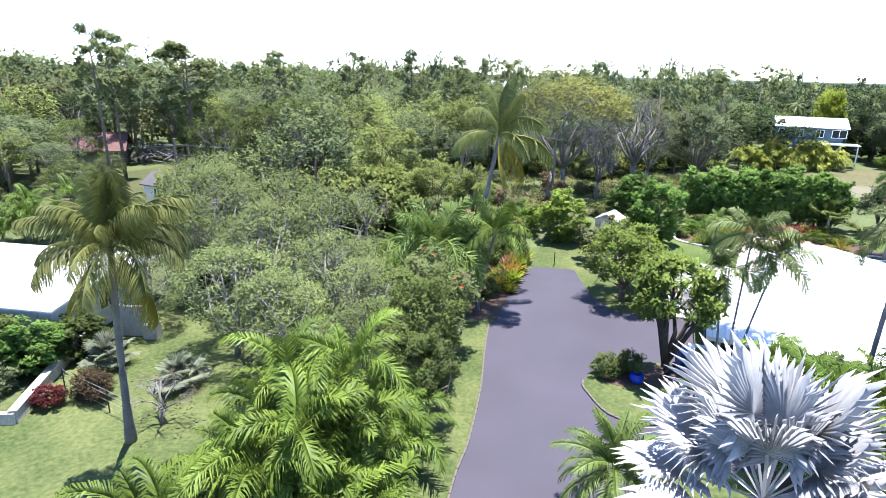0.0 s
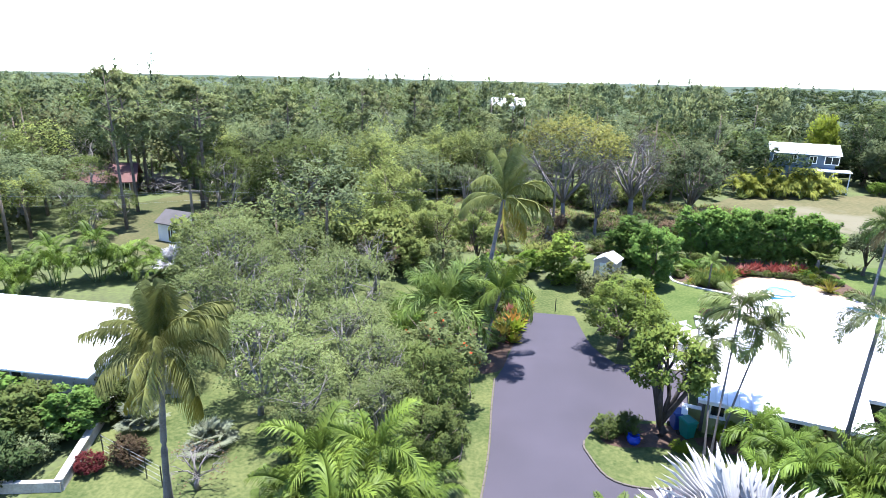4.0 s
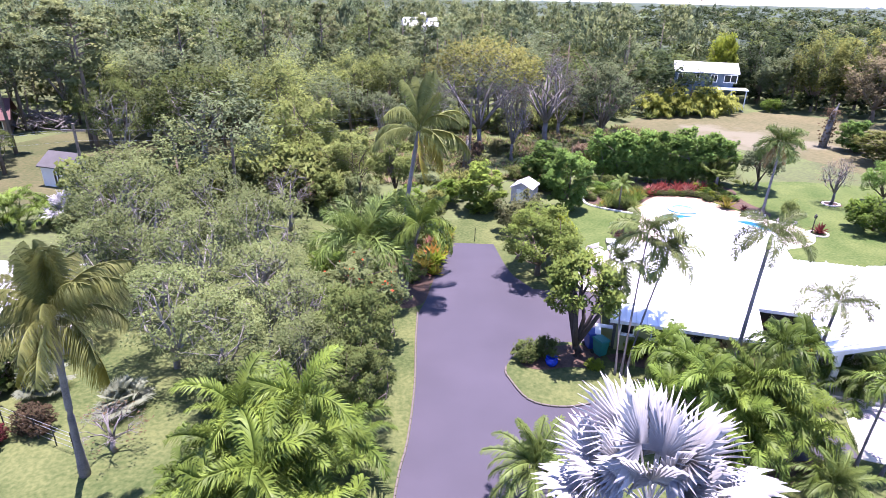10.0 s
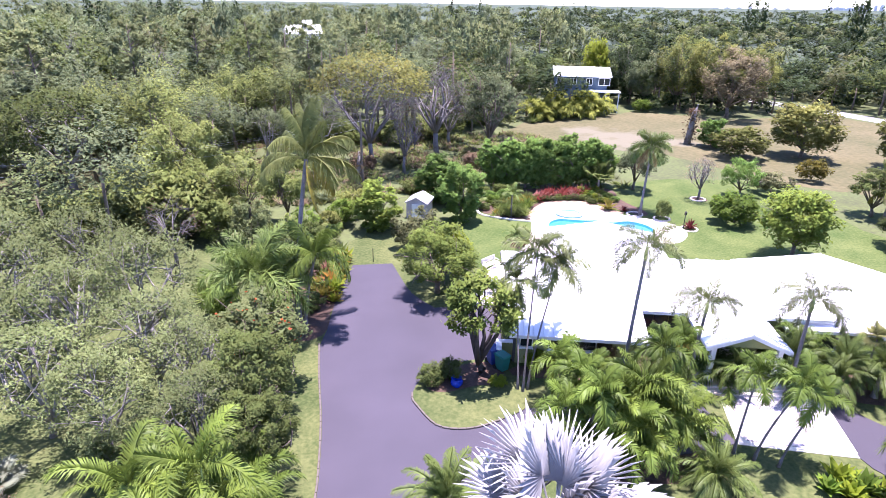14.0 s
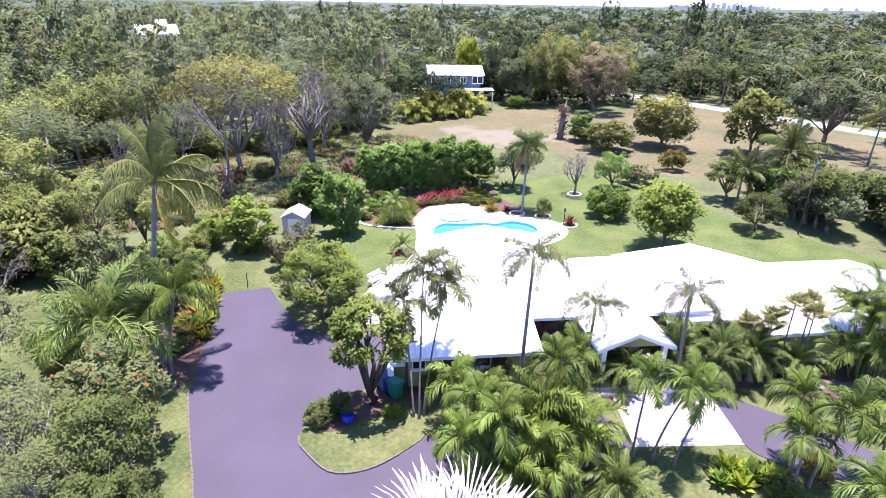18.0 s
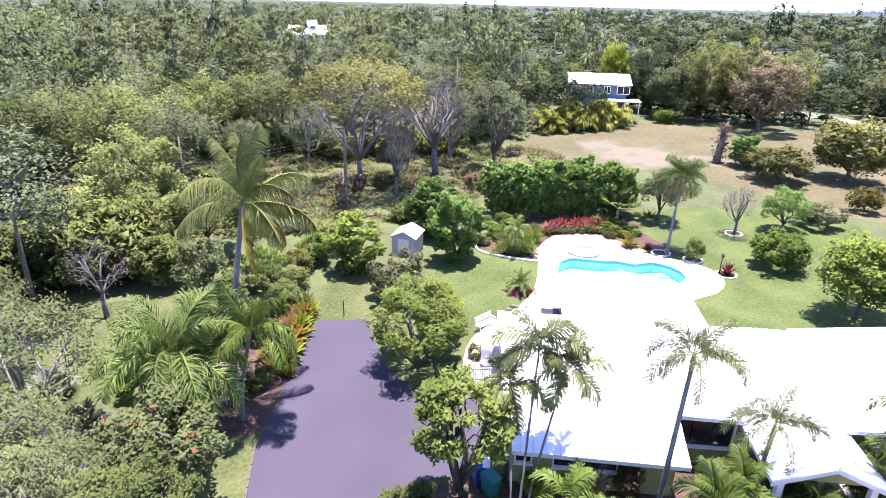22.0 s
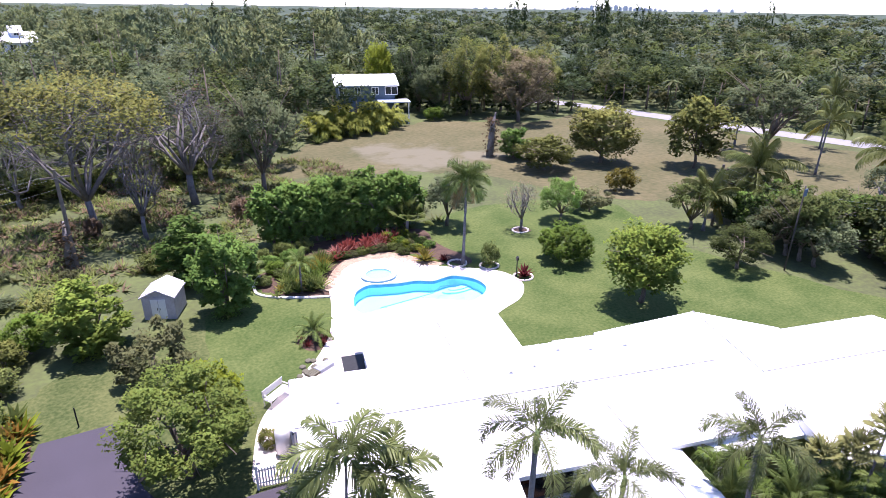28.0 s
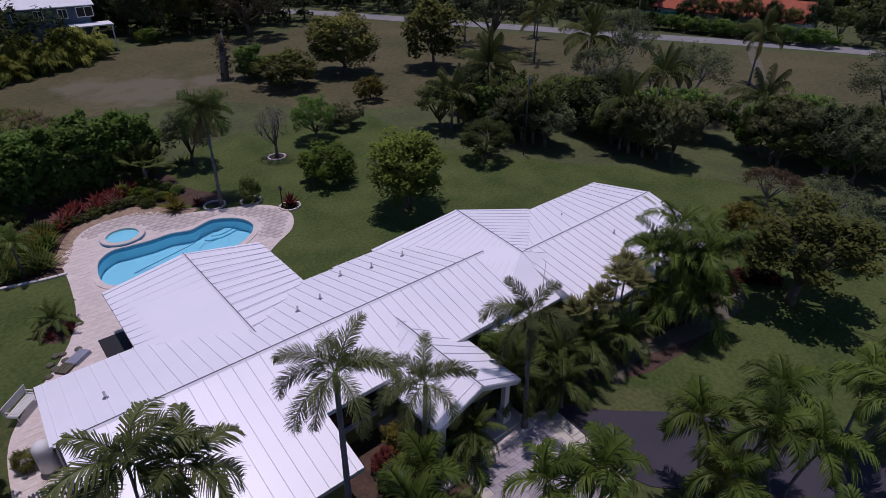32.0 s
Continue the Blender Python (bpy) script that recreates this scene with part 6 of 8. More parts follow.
for x, y, h, w, lf in ((66.0, 30.0, 7.5, 8.0, "leaf_grey"), (70.0, 22.0, 8.0, 8.5, "leaf_grey"), (78.0, 4.0, 9.0, 10.0, "leaf_grey"), (72, -4, 9, 10, "leaf_pine"), (84, 33, 8.6, 9, "leaf_pine")):
    tree("field_tree", x, y, "oak", h, w, "grey-green oak beside the dry field", "tree", lf, int(x) % 3, "oaks by the field")
tree("field_tree", 88.0, 53.5, "feather", 10.6, 14.0, "grey feathery tree before the road", "tree", "leaf_grey", 0)
tree("garden_tree", 39.9, 10.0, "broad", 6.6, 7.8, "broad olive-green tree casting a black shadow on the lawn", "tree", "leaf_gold", 1)
shrub("garden_shrub", 46.0, 13.5, 2.8, 3.2, "leaf_yellow", "yellow-green shrub by the path", kind="olive")
for x, y, h, w, lf in ((52.5, 12.5, 3.0, 4.6, "leaf_brown"), (47.0, 9.0, 5.2, 5.6, "leaf_grey"), (43.0, 4.6, 3.6, 3.0, "leaf_mid"), (55, 4, 6, 7, "leaf_dark"), (62, 9, 6, 7, "leaf_grey")):
    tree("garden_tree", x, y, "oak", h, w, "loose grey-green tree on the far lawn", "tree", lf, int(x) % 3, "trees on the side lawn")
# rough grass and weeds of the wild strip
rng = np.random.default_rng(43)
tufts = []
for i in range(3800):
    x, y = rng.uniform(-9, 36), rng.uniform(55, 86)
    if (17 < x < 32 and y < 60) or (9 < x < 16 and y < 57) or noise.noise(Vector((x * 0.25, y * 0.25, 3))) < -0.12:
        continue
    tufts.append((x, y, rng.uniform(0.4, 1.2), rng.uniform(0.6, 1.5), rng.uniform(0, 6.28)))


def tuft(seed, n=9):
    g = np.random.default_rng(seed)
    v, f = [], []
    for i in range(n):
        a, r, h = g.uniform(0, 6.28), g.uniform(0, 0.3), g.uniform(0.25, 0.7)
        p = np.array([math.cos(a) * r, math.sin(a) * r, 0])
        o = np.array([math.cos(a), math.sin(a), 0]) * g.uniform(0.3, 0.8)
        s = np.array([-math.sin(a), math.cos(a), 0]) * 0.08
        v += [p - s, p + s, p + o + np.array([0, 0, h])]
        f.append((3 * i, 3 * i + 1, 3 * i + 2))
    return np.array(v), np.array(f)


for i, lf in enumerate(("leaf_lime_soft", "leaf_olive", "leaf_pale", "leaf_tan")):
    scatter("rough_grass", tufts[i::4], [tuft(60 + i * 4 + j) for j in range(4)], lf, "tall rough grass and weeds on uncut ground", "grass")
edge = []
for i in range(130):
    u = rng.uniform()
    x, y = ((-26 + 17 * u, 46.5 + 2.5 * u) if i % 2 else (-9.5 - 5 * u, 48.5 + 3 * rng.uniform()))
    edge.append((x + rng.normal() * 0.8, y + rng.normal() * 0.8, rng.uniform(0.9, 2.2), rng.uniform(0.8, 1.3), rng.uniform(0, 6.28)))
for i in range(150):
    u = rng.uniform()
    edge.append((-12 + 46 * u + rng.normal(), 85 + 3 * math.sin(u * 9) + rng.normal() * 1.6 + (5 if u > 0.75 else 0), rng.uniform(0.7, 1.6), rng.uniform(0.7, 1.2), rng.uniform(0, 6.28)))
for i, lf in enumerate(("leaf_pale", "leaf_oak", "leaf_lime_soft")):
    scatter("edge_scrub", edge[i::3], [template(260, 0.24, (1.6, 1.6, 1.3), 1.1, 14, 0.55, 640 + i * 3 + j, tri=True, low=-0.2, up=1.6) for j in range(3)], lf, "leafy scrub along the edge of the woods", "scrub")
# wild strip west of the shed and under the big tree
rng = np.random.default_rng(44)
for i in range(30):
    x, y = rng.uniform(-8, 34), rng.uniform(56, 73)
    if (x - 12.5) ** 2 + (y - 54) ** 2 < 16 or (17 < x < 33 and y < 61):
        continue
    shrub("wild_shrub", x, y, rng.uniform(0.8, 2.2), rng.uniform(1.4, 3.4), ("leaf_olive", "leaf_lime_soft", "leaf_tan", "leaf_grey")[i % 4], "scrubby wild bush in rough grass", "shrub", i % 2, "wild scrub")
for i, (x, y, h, w) in enumerate(((-11.5, 47.5, 3.6, 4.4), (-15.5, 49.0, 4.0, 4.6), (-7.4, 47.2, 4.0, 4.0), (-4.4, 46.0, 4.2, 3.8), (-19.5, 50.0, 4.2, 5.0), (-25, 46, 4.0, 5.0), (-24.5, 40.5, 3.6, 4.6), (-29, 50, 4.2, 5.2))):
    shrub("boundary_shrub", x, y, h, w, ("leaf_oak", "leaf_pale", "leaf_lime_soft")[i % 3], "loose grey-green shrub along the lawn boundary", "shrub", i % 2, "boundary shrubs", "olive")
for i, (x, y, h, w) in enumerate(((-21.5, 17.0, 2.6, 3.4), (-22.5, 20.6, 2.8, 3.6), (-21.0, 13.6, 2.4, 3.2), (-24.6, 16, 3.0, 4.0), (-17.6, 33, 3.0, 3.6), (-27.4, 20.4, 2.6, 3.2))):
    shrub("neighbour_shrub", x, y, h, w, ("leaf_dark", "leaf_mid")[i % 2], "dark shrub beside the neighbouring house", "shrub", i % 2, "neighbouring shrubs")
for i, (x, y, h, w) in enumerate(((-22.6, 20.4, 3.0, 4.0), (-20.6, 20.9, 2.9, 3.4), (-19.6, 22.6, 2.4, 2.8), (-24.8, 20.8, 3.1, 4.0))):
    shrub("neighbour_shrub", x, y, h, w, ("leaf_mid", "leaf_hedge")[i % 2], "dense green shrub before the neighbouring wall", "shrub", i % 2, "neighbouring shrubs", "round")
shrub("neighbour_shrub", -20.9, 18.9, 1.5, 2.2, "leaf_grey", "low grey-green shrub in the walled bed", "shrub", 0, "neighbouring shrubs")

# ---- palms of the garden ----
palm("coconut_palm", -0.9, 32.4, 10.2, "coconut", 17, "tall coconut palm with drooping yellow-tipped fronds", (1.25, 1.5), 0.19)
palm("coconut_palm", -13.2, 16.5, 8.5, "ragged", 34, "tall coconut palm with ragged brown-edged fronds", (1.9, -2.2), 0.17, turn=40, scale=0.78, old=0.4)
palm("foxtail_palm", 15.25, 20.65, 7.7, "foxtail", 10, "slim foxtail palm with bushy plumes before the house", (0.65, 0.6), 0.13, shaft=0.7)
palm("foxtail_palm", 19.5, 20.9, 4.5, "foxtail", 10, "short foxtail palm beside the porch", (0.2, 0), 0.12, shaft=0.6, turn=30)
palm("foxtail_palm", 24.0, 18.8, 5.0, "foxtail", 10, "foxtail palm with a leaning trunk", (0.4, 0.4), 0.13, shaft=0.7, turn=70)
palm("royal_palm", 31.7, 46.2, 6.0, "queen", 28, "tall slim palm with a shaggy crown by the pool", (1.0, 1.2), 0.15, shaft=0.6)
for dx, dy, h, l in ((0, 0, 6.8, (1.2, 2.3)), (0.35, 0.2, 5.9, (1.8, 1.6)), (-0.2, 0.25, 5.0, (0.4, 2.2))):
    palm("slender_palm", 10.5 + dx, 22.2 + dy, h, "veitchia", 11, "slender grey-stemmed palm in a group of three", l, 0.07, shaft=0.5, scale=0.98, group="group of three slender palms", turn=h * 50)
palm("plume_palm", -3.1, 31.2, 3.9, "dypsis", 32, "short stout palm with long drooping plumes", (0.2, 0.2), 0.17, scale=1.2)
shrub("bed_shrub", -5.6, 34.2, 2.4, 3.0, "leaf_bright", "bright green bush behind the plume palm", "shrub", 0, "bed shrubs")
spiky("dracaena", -6.9, 36.4, 1.7, 30, "leaf_lime_soft", "pale spiky dracaena on the lawn", "dracaena", lift=50, width=0.10)
tree("twig_bush", -12.6, 17.8, "leafless", 2.2, 3.2, "grey-brown twiggy bush on the lawn", "shrub", None, 0)
tree("twig_bush", 14.5, 23.5, "leafless", 1.9, 1.9, "grey twiggy bush under the window", "shrub", None, 0)
shrub("bed_shrub", 12.1, 34.3, 1.1, 1.1, "leaf_gold", "small leafy shrub beside the tank", "shrub", 1, "bed shrubs")
palm("young_coconut_palm", -0.5, 31.2, 5.0, "young", 14, "young coconut palm in the bed beside the drive", (0.9, -0.1), 0.13)
palm("lawn_palm", 19.2, 48.4, 2.4, "small", 14, "small feather palm in the bordered bed", (0, 0), 0.10)
palm("lawn_palm", 17.5, 42.0, 0.7, "date", 20, "stubby date palm in a ring of red plants", (0, 0), 0.16, scale=0.75)
palm("date_palm", 4.3, 14.0, 2.3, "date", 34, "pygmy date palm with arching spiky fronds", (0, 0), 0.2, scale=1.15)
palm("coconut_palm", 60.0, 39.4, 5.2, "coconut", 20, "yellowing coconut palm in the thicket", (0, 0), 0.18)
palm("coconut_palm", 73.9, 34.0, 6.2, "coconut", 20, "coconut palm beyond the thicket", (0.6, 0), 0.18, turn=20)
palm("thicket_palm", 55.0, 40.6, 3.4, "coconut", 16, "low palm among the thicket trees", (0, 0), 0.15, scale=0.75)
for i, (x, y, h) in enumerate(((64, 15, 4.6), (58, 25, 4.2), (66, 24, 5.2), (85, 45, 6.5), (92, 60, 7), (95, 40, 6.5), (101, 52, 7.5), (88, 18, 6.0))):
    palm("thicket_palm", x, y, h, "coconut", 14, "palm rising out of the thicket", (0.3, 0), 0.15, scale=0.85, turn=i * 31, group="palms in the thicket")
for i, (x, y, h) in enumerate(((-36.5, 40.5, 6.0), (-34.2, 42.4, 6.2), (-38.6, 38.6, 5.8), (-32.2, 43.6, 5.4), (-29.0, 44.6, 4.2))):
    clump("areca_clump", x, y, h, 1.4, 6, "areca_green", "pale green palm clump in the neighbouring garden", 6, "neighbouring palms")
for i, (x, y) in enumerate(((41.0, 95.5), (43.6, 96.2), (46.2, 96.7), (48.8, 97.2), (51.2, 97.8), (53.4, 98.4))):
    clump("screen_palm", x, y, 5.6, 1.9, 5, "screen", "tall yellow-green screen palm in front of a far house", 6, "screen hedge", category="hedge", turn=i * 40)
fan_palm("bismarck_palm", 6.3, 9.5, 5.1, 1.62, 20, "frond_silver", "silver-blue fan palm with great stiff pleated leaves", 1.85, 0.25, fingers=32)
fan_palm("silver_palm", -28.1, 44.4, 1.0, 1.2, 16, "frond_silver", "silver-blue fan palm in the neighbouring garden", 0.8, 0.2)
for i, (x, y) in enumerate(((-10.0, 34.9), (-7.7, 31.5), (-17.6, 21.8), (-13.4, 20.5))):
    fan_palm("silver_palmetto", x, y, 0.4, 0.75, 18, "leaf_silver", "low grey-green fan palmetto on the lawn", 0.75, 0.1, "palmettos")
# areca clumps
AR = [(-5.4, 12.2, 6.9, 1.2, 9, "areca"), (-6.2, 15.4, 7.2, 1.2, 9, "areca"), (-4.2, 14.8, 7.0, 1.1, 8, "areca"), (-6.6, 10.4, 4.8, 1.2, 7, "areca"), (-8.8, 10.8, 4.2, 1.2, 6, "areca"), (-3.4, 11.4, 4.4, 1.1, 6, "areca"), (-3.4, 17.0, 4.8, 1.2, 7, "areca_green"), (-7.2, 14.6, 4.4, 1.2, 6, "areca_green"), (-5.0, 8.6, 3.8, 1.2, 6, "areca"),
      (12.8, 16.4, 4.8, 1.1, 6, "areca_green"), (14.4, 17.2, 6.2, 1.2, 9, "areca"), (13.6, 19.0, 4.6, 1.0, 5, "areca_green"), (15.6, 16.4, 4.6, 0.9, 5, "areca"),
      (34.7, 15.4, 9.0, 1.5, 12, "areca_green"), (35.1, 14.6, 7.6, 1.3, 8, "areca_green"), (25.9, 20.0, 4.2, 0.9, 5, "areca_green"), (30.6, 18.4, 4.0, 0.9, 5, "areca_green"), (21.2, 21.0, 3.4, 0.8, 4, "areca_green")]
# groups of short ringed palms with arched leaves: place, height, stems
GROUPS = [(11.4, 17.8, 4.2, 3), (16.6, 19.6, 4.6, 2), (11.8, 20.2, 3.4, 2), (24.0, 11.6, 4.9, 3), (26.4, 9.4, 4.6, 2), (29.0, 7.6, 4.8, 2), (31.6, 5.8, 4.6, 2), (22.9, 8.8, 4.0, 1), (34.2, 4.6, 4.4, 2)]
for i, (x, y, h, lx, ly) in enumerate(((18.4, 15.8, 3.6, 0.5, 0.3), (19.0, 15.2, 3.9, 0.9, -0.4), (19.8, 14.6, 2.8, 1.3, 0.2))):
    palm("court_palm", x, y, h, "adonidia", 9, "slim ringed palm leaning over the paved court", (lx, ly), 0.07, shaft=0.5, scale=1.0, turn=i * 50, group="palms by the paved court")
for x, y, h, sp_, st, kd in AR:
    clump("areca_clump", x, y, h, sp_, st, kd, "arching yellow-green areca palm clump" if kd == "areca" else "arching deep green areca palm clump", 6, "areca palms")
for x, y, h, st in GROUPS:
    for j in range(st):
        a = j * 2.3 + x
        palm("ringed_palm", x + 0.45 * math.cos(a), y + 0.45 * math.sin(a), (h - 0.9) * (1 - 0.16 * j), "adonidia", 10, "short ringed palm with dense arched green fronds", (0.6 * math.cos(a), 0.6 * math.sin(a)), 0.08, shaft=0.5, turn=j * 70 + x, group="ringed palms along the drive")
for x, y, s_ in ((27.0, 18.6, 1.0), (28.6, 17.8, 1.0), (26.0, 18.0, 0.8), (30.6, 16.6, 0.8), (21.6, 20.0, 0.8), (24.9, 20.0, 0.95)):
    palm("date_palm", x, y, 1.9 * s_, "date", 26, "bushy green date palm against the house wall", (0, 0), 0.16, scale=1.05 * s_, group="date palms by the house")
for x, y, h in ((29.4, 17.8, 3.8), (30.3, 17.4, 4.6), (31.2, 16.8, 4.0), (29.8, 18.2, 3.0), (28.6, 18.6, 3.2), (31.8, 17.4, 4.4)):
    fan_palm("thatch_palm", x, y, h, 0.52, 18, "leaf_thatch", "thin-stemmed thatch palm with small fans above the eave", 0.45, 0.05, "thatch palms", "fan palm", fingers=13)
palm("date_palm", 16.2, 14.2, 0.8, "date", 30, "low date palm on the front lawn", (0, 0), 0.18)
for i, (x, y, r_) in enumerate(((21.6, 13.2, 1.1), (22.3, 12.6, 1.0), (21.4, 12.4, 0.9), (22.9, 12.0, 1.0), (20.8, 12.9, 0.8))):
    spiky("ginger_plant", x, y, r_, 22, ("leaf_lime", "leaf_bright", "leaf_lime")[i % 3], "broad-leaved lime-green plant beside the curving drive", "shrub", "broad-leaved plants", lift=70, width=0.34)
# flower beds
rng = np.random.default_rng(55)
for i in range(16):
    x, y = 23.4 + i * 0.40 + rng.normal() * 0.15, 53.4 - 0.03 * i + rng.normal() * 0.4
    spiky("cordyline", x, y, rng.uniform(0.9, 1.3), 24, ("leaf_red", "leaf_pink", "leaf_red")[i % 3], "red-leaved cordyline in the pool bed", "cordyline", "red plants behind the pool", lift=60, width=0.16)
for i in range(9):
    spiky("bromeliad", 18.0 + i * 0.38, 49.0 + 0.35 * i + rng.normal() * 0.4, rng.uniform(0.6, 1.2), 20, ("leaf_yellow", "leaf_mid", "leaf_lime_soft")[i % 3], "yellow-green strappy bed plant", "bromeliad", "bed plants", lift=55, width=0.12)
for i in range(64):
    u, v = (i * 0.618) % 1, (i * 0.7549) % 1
    spiky("bromeliad", 17.5 + 3.1 * u + 2.4 * v, 48.7 + 5.0 * v - 0.8 * u, 0.7 + 0.5 * u, 18, ("leaf_lime_soft", "leaf_mid", "leaf_yellow", "frond_lush")[i % 4], "green and yellow strappy bed plant", "bromeliad", "bed plants", lift=55, width=0.12)
for i in range(26):
    u, v = (i * 0.618) % 1, (i * 0.7549) % 1
    shrub("bed_shrub", 17.4 + 3.8 * u + 1.2 * v, 51.0 + 4.6 * v + 0.3 * u, 0.7 + 0.8 * v, 1.5, ("leaf_mid", "leaf_lime_soft", "leaf_hedge", "leaf_bright")[i % 4], "leafy green shrub filling the planting bed", "shrub", i % 2, "bed shrubs")
for i in range(14):
    u, v = (i * 0.618) % 1, (i * 0.7549) % 1
    shrub("bed_shrub", 28.8 + 2.8 * u, 50.6 + 3.6 * v, 0.6 + 0.6 * v, 1.3, ("leaf_mid", "leaf_lime", "leaf_hedge")[i % 3], "leafy green shrub filling the planting bed", "shrub", i % 2, "bed shrubs")
for i in range(12):
    u = i / 11
    shrub("bed_shrub", 21.0 + 9.0 * u, 52.4 + 0.2 * math.sin(u * 4) - 0.6 * u, 0.5 + 0.3 * ((i * 0.618) % 1), 1.3, ("leaf_lime_soft", "leaf_mid", "leaf_olive")[i % 3], "low leafy shrub in a planting bed", "shrub", i % 2, "bed shrubs")
spiky("agave", 29.5, 48.4, 1.35, 34, "leaf_yellow", "large yellow-striped agave by the deck", "agave", width=0.11)
spiky("agave", 30.8, 47.6, 0.7, 24, "leaf_maroon", "small dark red rosette plant", "bromeliad", width=0.13)
spiky("cordyline", 34.3, 41.9, 1.0, 26, "leaf_maroon", "dark red cordyline beside the lamp post", "cordyline", lift=60, width=0.16)
for i in range(5):
    a = i * 1.26
    spiky("bromeliad", 17.5 + math.cos(a) * 0.75, 41.9 + math.sin(a) * 0.7, 0.5, 16, "leaf_maroon", "red bromeliad round the date palm", "bromeliad", "ring of red plants", width=0.14)
fan_palm("bird_of_paradise", 31.0, 53.6, 1.6, 0.8, 20, "leaf_mid", "large-leaved white bird of paradise plant", 1.4, 0.15, category="shrub")
fan_palm("bird_of_paradise", 16.4, 51.5, 1.0, 0.8, 12, "frond_green", "palmetto between the clipped shrubs", 1.0, 0.12, category="shrub")
CROTON = ("leaf_lime", "leaf_yellow", "leaf_lime_soft", "leaf_pink", "leaf_yellow", "leaf_mid", "leaf_orange", "leaf_lime")
for i in range(30):
    s = i / 29
    x, y = 1.4 + 1.4 * s - 1.5 * ((i * 0.618) % 1), 34.6 + 7.6 * s + rng.normal() * 0.3
    for k in range(2):
        spiky("croton", x + k * 0.25, y, 0.8 + 0.35 * ((i * 0.382) % 1), 20, CROTON[(i * 3 + k) % 8], "colourful croton with red and yellow leaves", "croton", "crotons along the drive", lift=50, width=0.2, z=0.55 * k * ((i * 0.7) % 1))
for i, (x, y, h, w, lf) in enumerate(((-0.4, 38.6, 2.8, 2.6, "leaf_mid"), (-1.6, 40.2, 2.6, 2.6, "leaf_dark"), (0.9, 41.0, 2.4, 2.2, "leaf_mid"), (-2.6, 32.4, 2.2, 2.6, "leaf_bright"), (-3.8, 30.6, 2.6, 2.8, "leaf_mid"), (0.0, 33.6, 1.4, 1.8, "leaf_mid"), (6.0, 24.0, 1.3, 1.8, "leaf_mid"), (7.0, 24.2, 1.5, 1.6, "leaf_mid"), (9.4, 23.0, 0.8, 1.0, "leaf_lime"),
        (12.0, 24.2, 1.2, 1.6, "leaf_lime"), (13.6, 23.7, 1.3, 1.6, "leaf_lime"), (15.6, 23.1, 2.2, 1.4, "leaf_brown"), (19.4, 22.6, 1.0, 1.2, "leaf_red"), (20.4, 22.6, 1.6, 1.6, "leaf_yellow"), (18.8, 21.6, 1.3, 1.4, "leaf_lime_soft"), (22.6, 11.2, 1.0, 1.8, "leaf_mid"), (25.0, 11.4, 1.4, 1.6, "leaf_yellow"), (-16.6, 19.2, 1.4, 2.2, "leaf_brown"), (-18.0, 18.4, 1.0, 1.6, "leaf_maroon"), (-9.0, 20.6, 2.6, 2.8, "leaf_oak"), (-7.0, 21.0, 2.4, 2.6, "leaf_mid"), (39.9, 13.2, 0.9, 1.8, "leaf_maroon"), (41.0, 12.4, 1.0, 1.8, "leaf_maroon"), (41.6, 11.3, 0.9, 1.8, "leaf_maroon"))):
    shrub("bed_shrub", x, y, h, w, lf, "low leafy shrub in a planting bed", "shrub", i % 2, "bed shrubs")
for i, (x, y, h, w) in enumerate(((1.2, 42.8, 2.0, 2.2), (0.4, 44.4, 2.6, 2.6), (1.8, 45.4, 1.8, 2.2), (0.0, 46.8, 2.8, 2.8), (2.0, 47.6, 2.2, 2.4), (-1.8, 45.2, 2.8, 2.8), (-2.4, 43.2, 2.4, 2.6), (-3.8, 41.6, 1.8, 2.2), (3.2, 49.4, 2.6, 3.0), (4.4, 51.6, 2.8, 3.2))):
    shrub("bed_shrub", x, y, h, w, ("leaf_lime_soft", "leaf_mid", "leaf_pale", "leaf_bright", "leaf_gold")[i % 5], "leafy shrub behind the end of the drive", "shrub", i % 2, "bed shrubs", "olive")
for i, (x, y) in enumerate(((41, 94), (39, 92.5), (44, 95), (17.0, 52.5))):
    spiky("dracaena", x, y, 1.6, 26, "leaf_mid", "spiky green dracaena beside the hedge", "dracaena", "", lift=50, width=0.12)

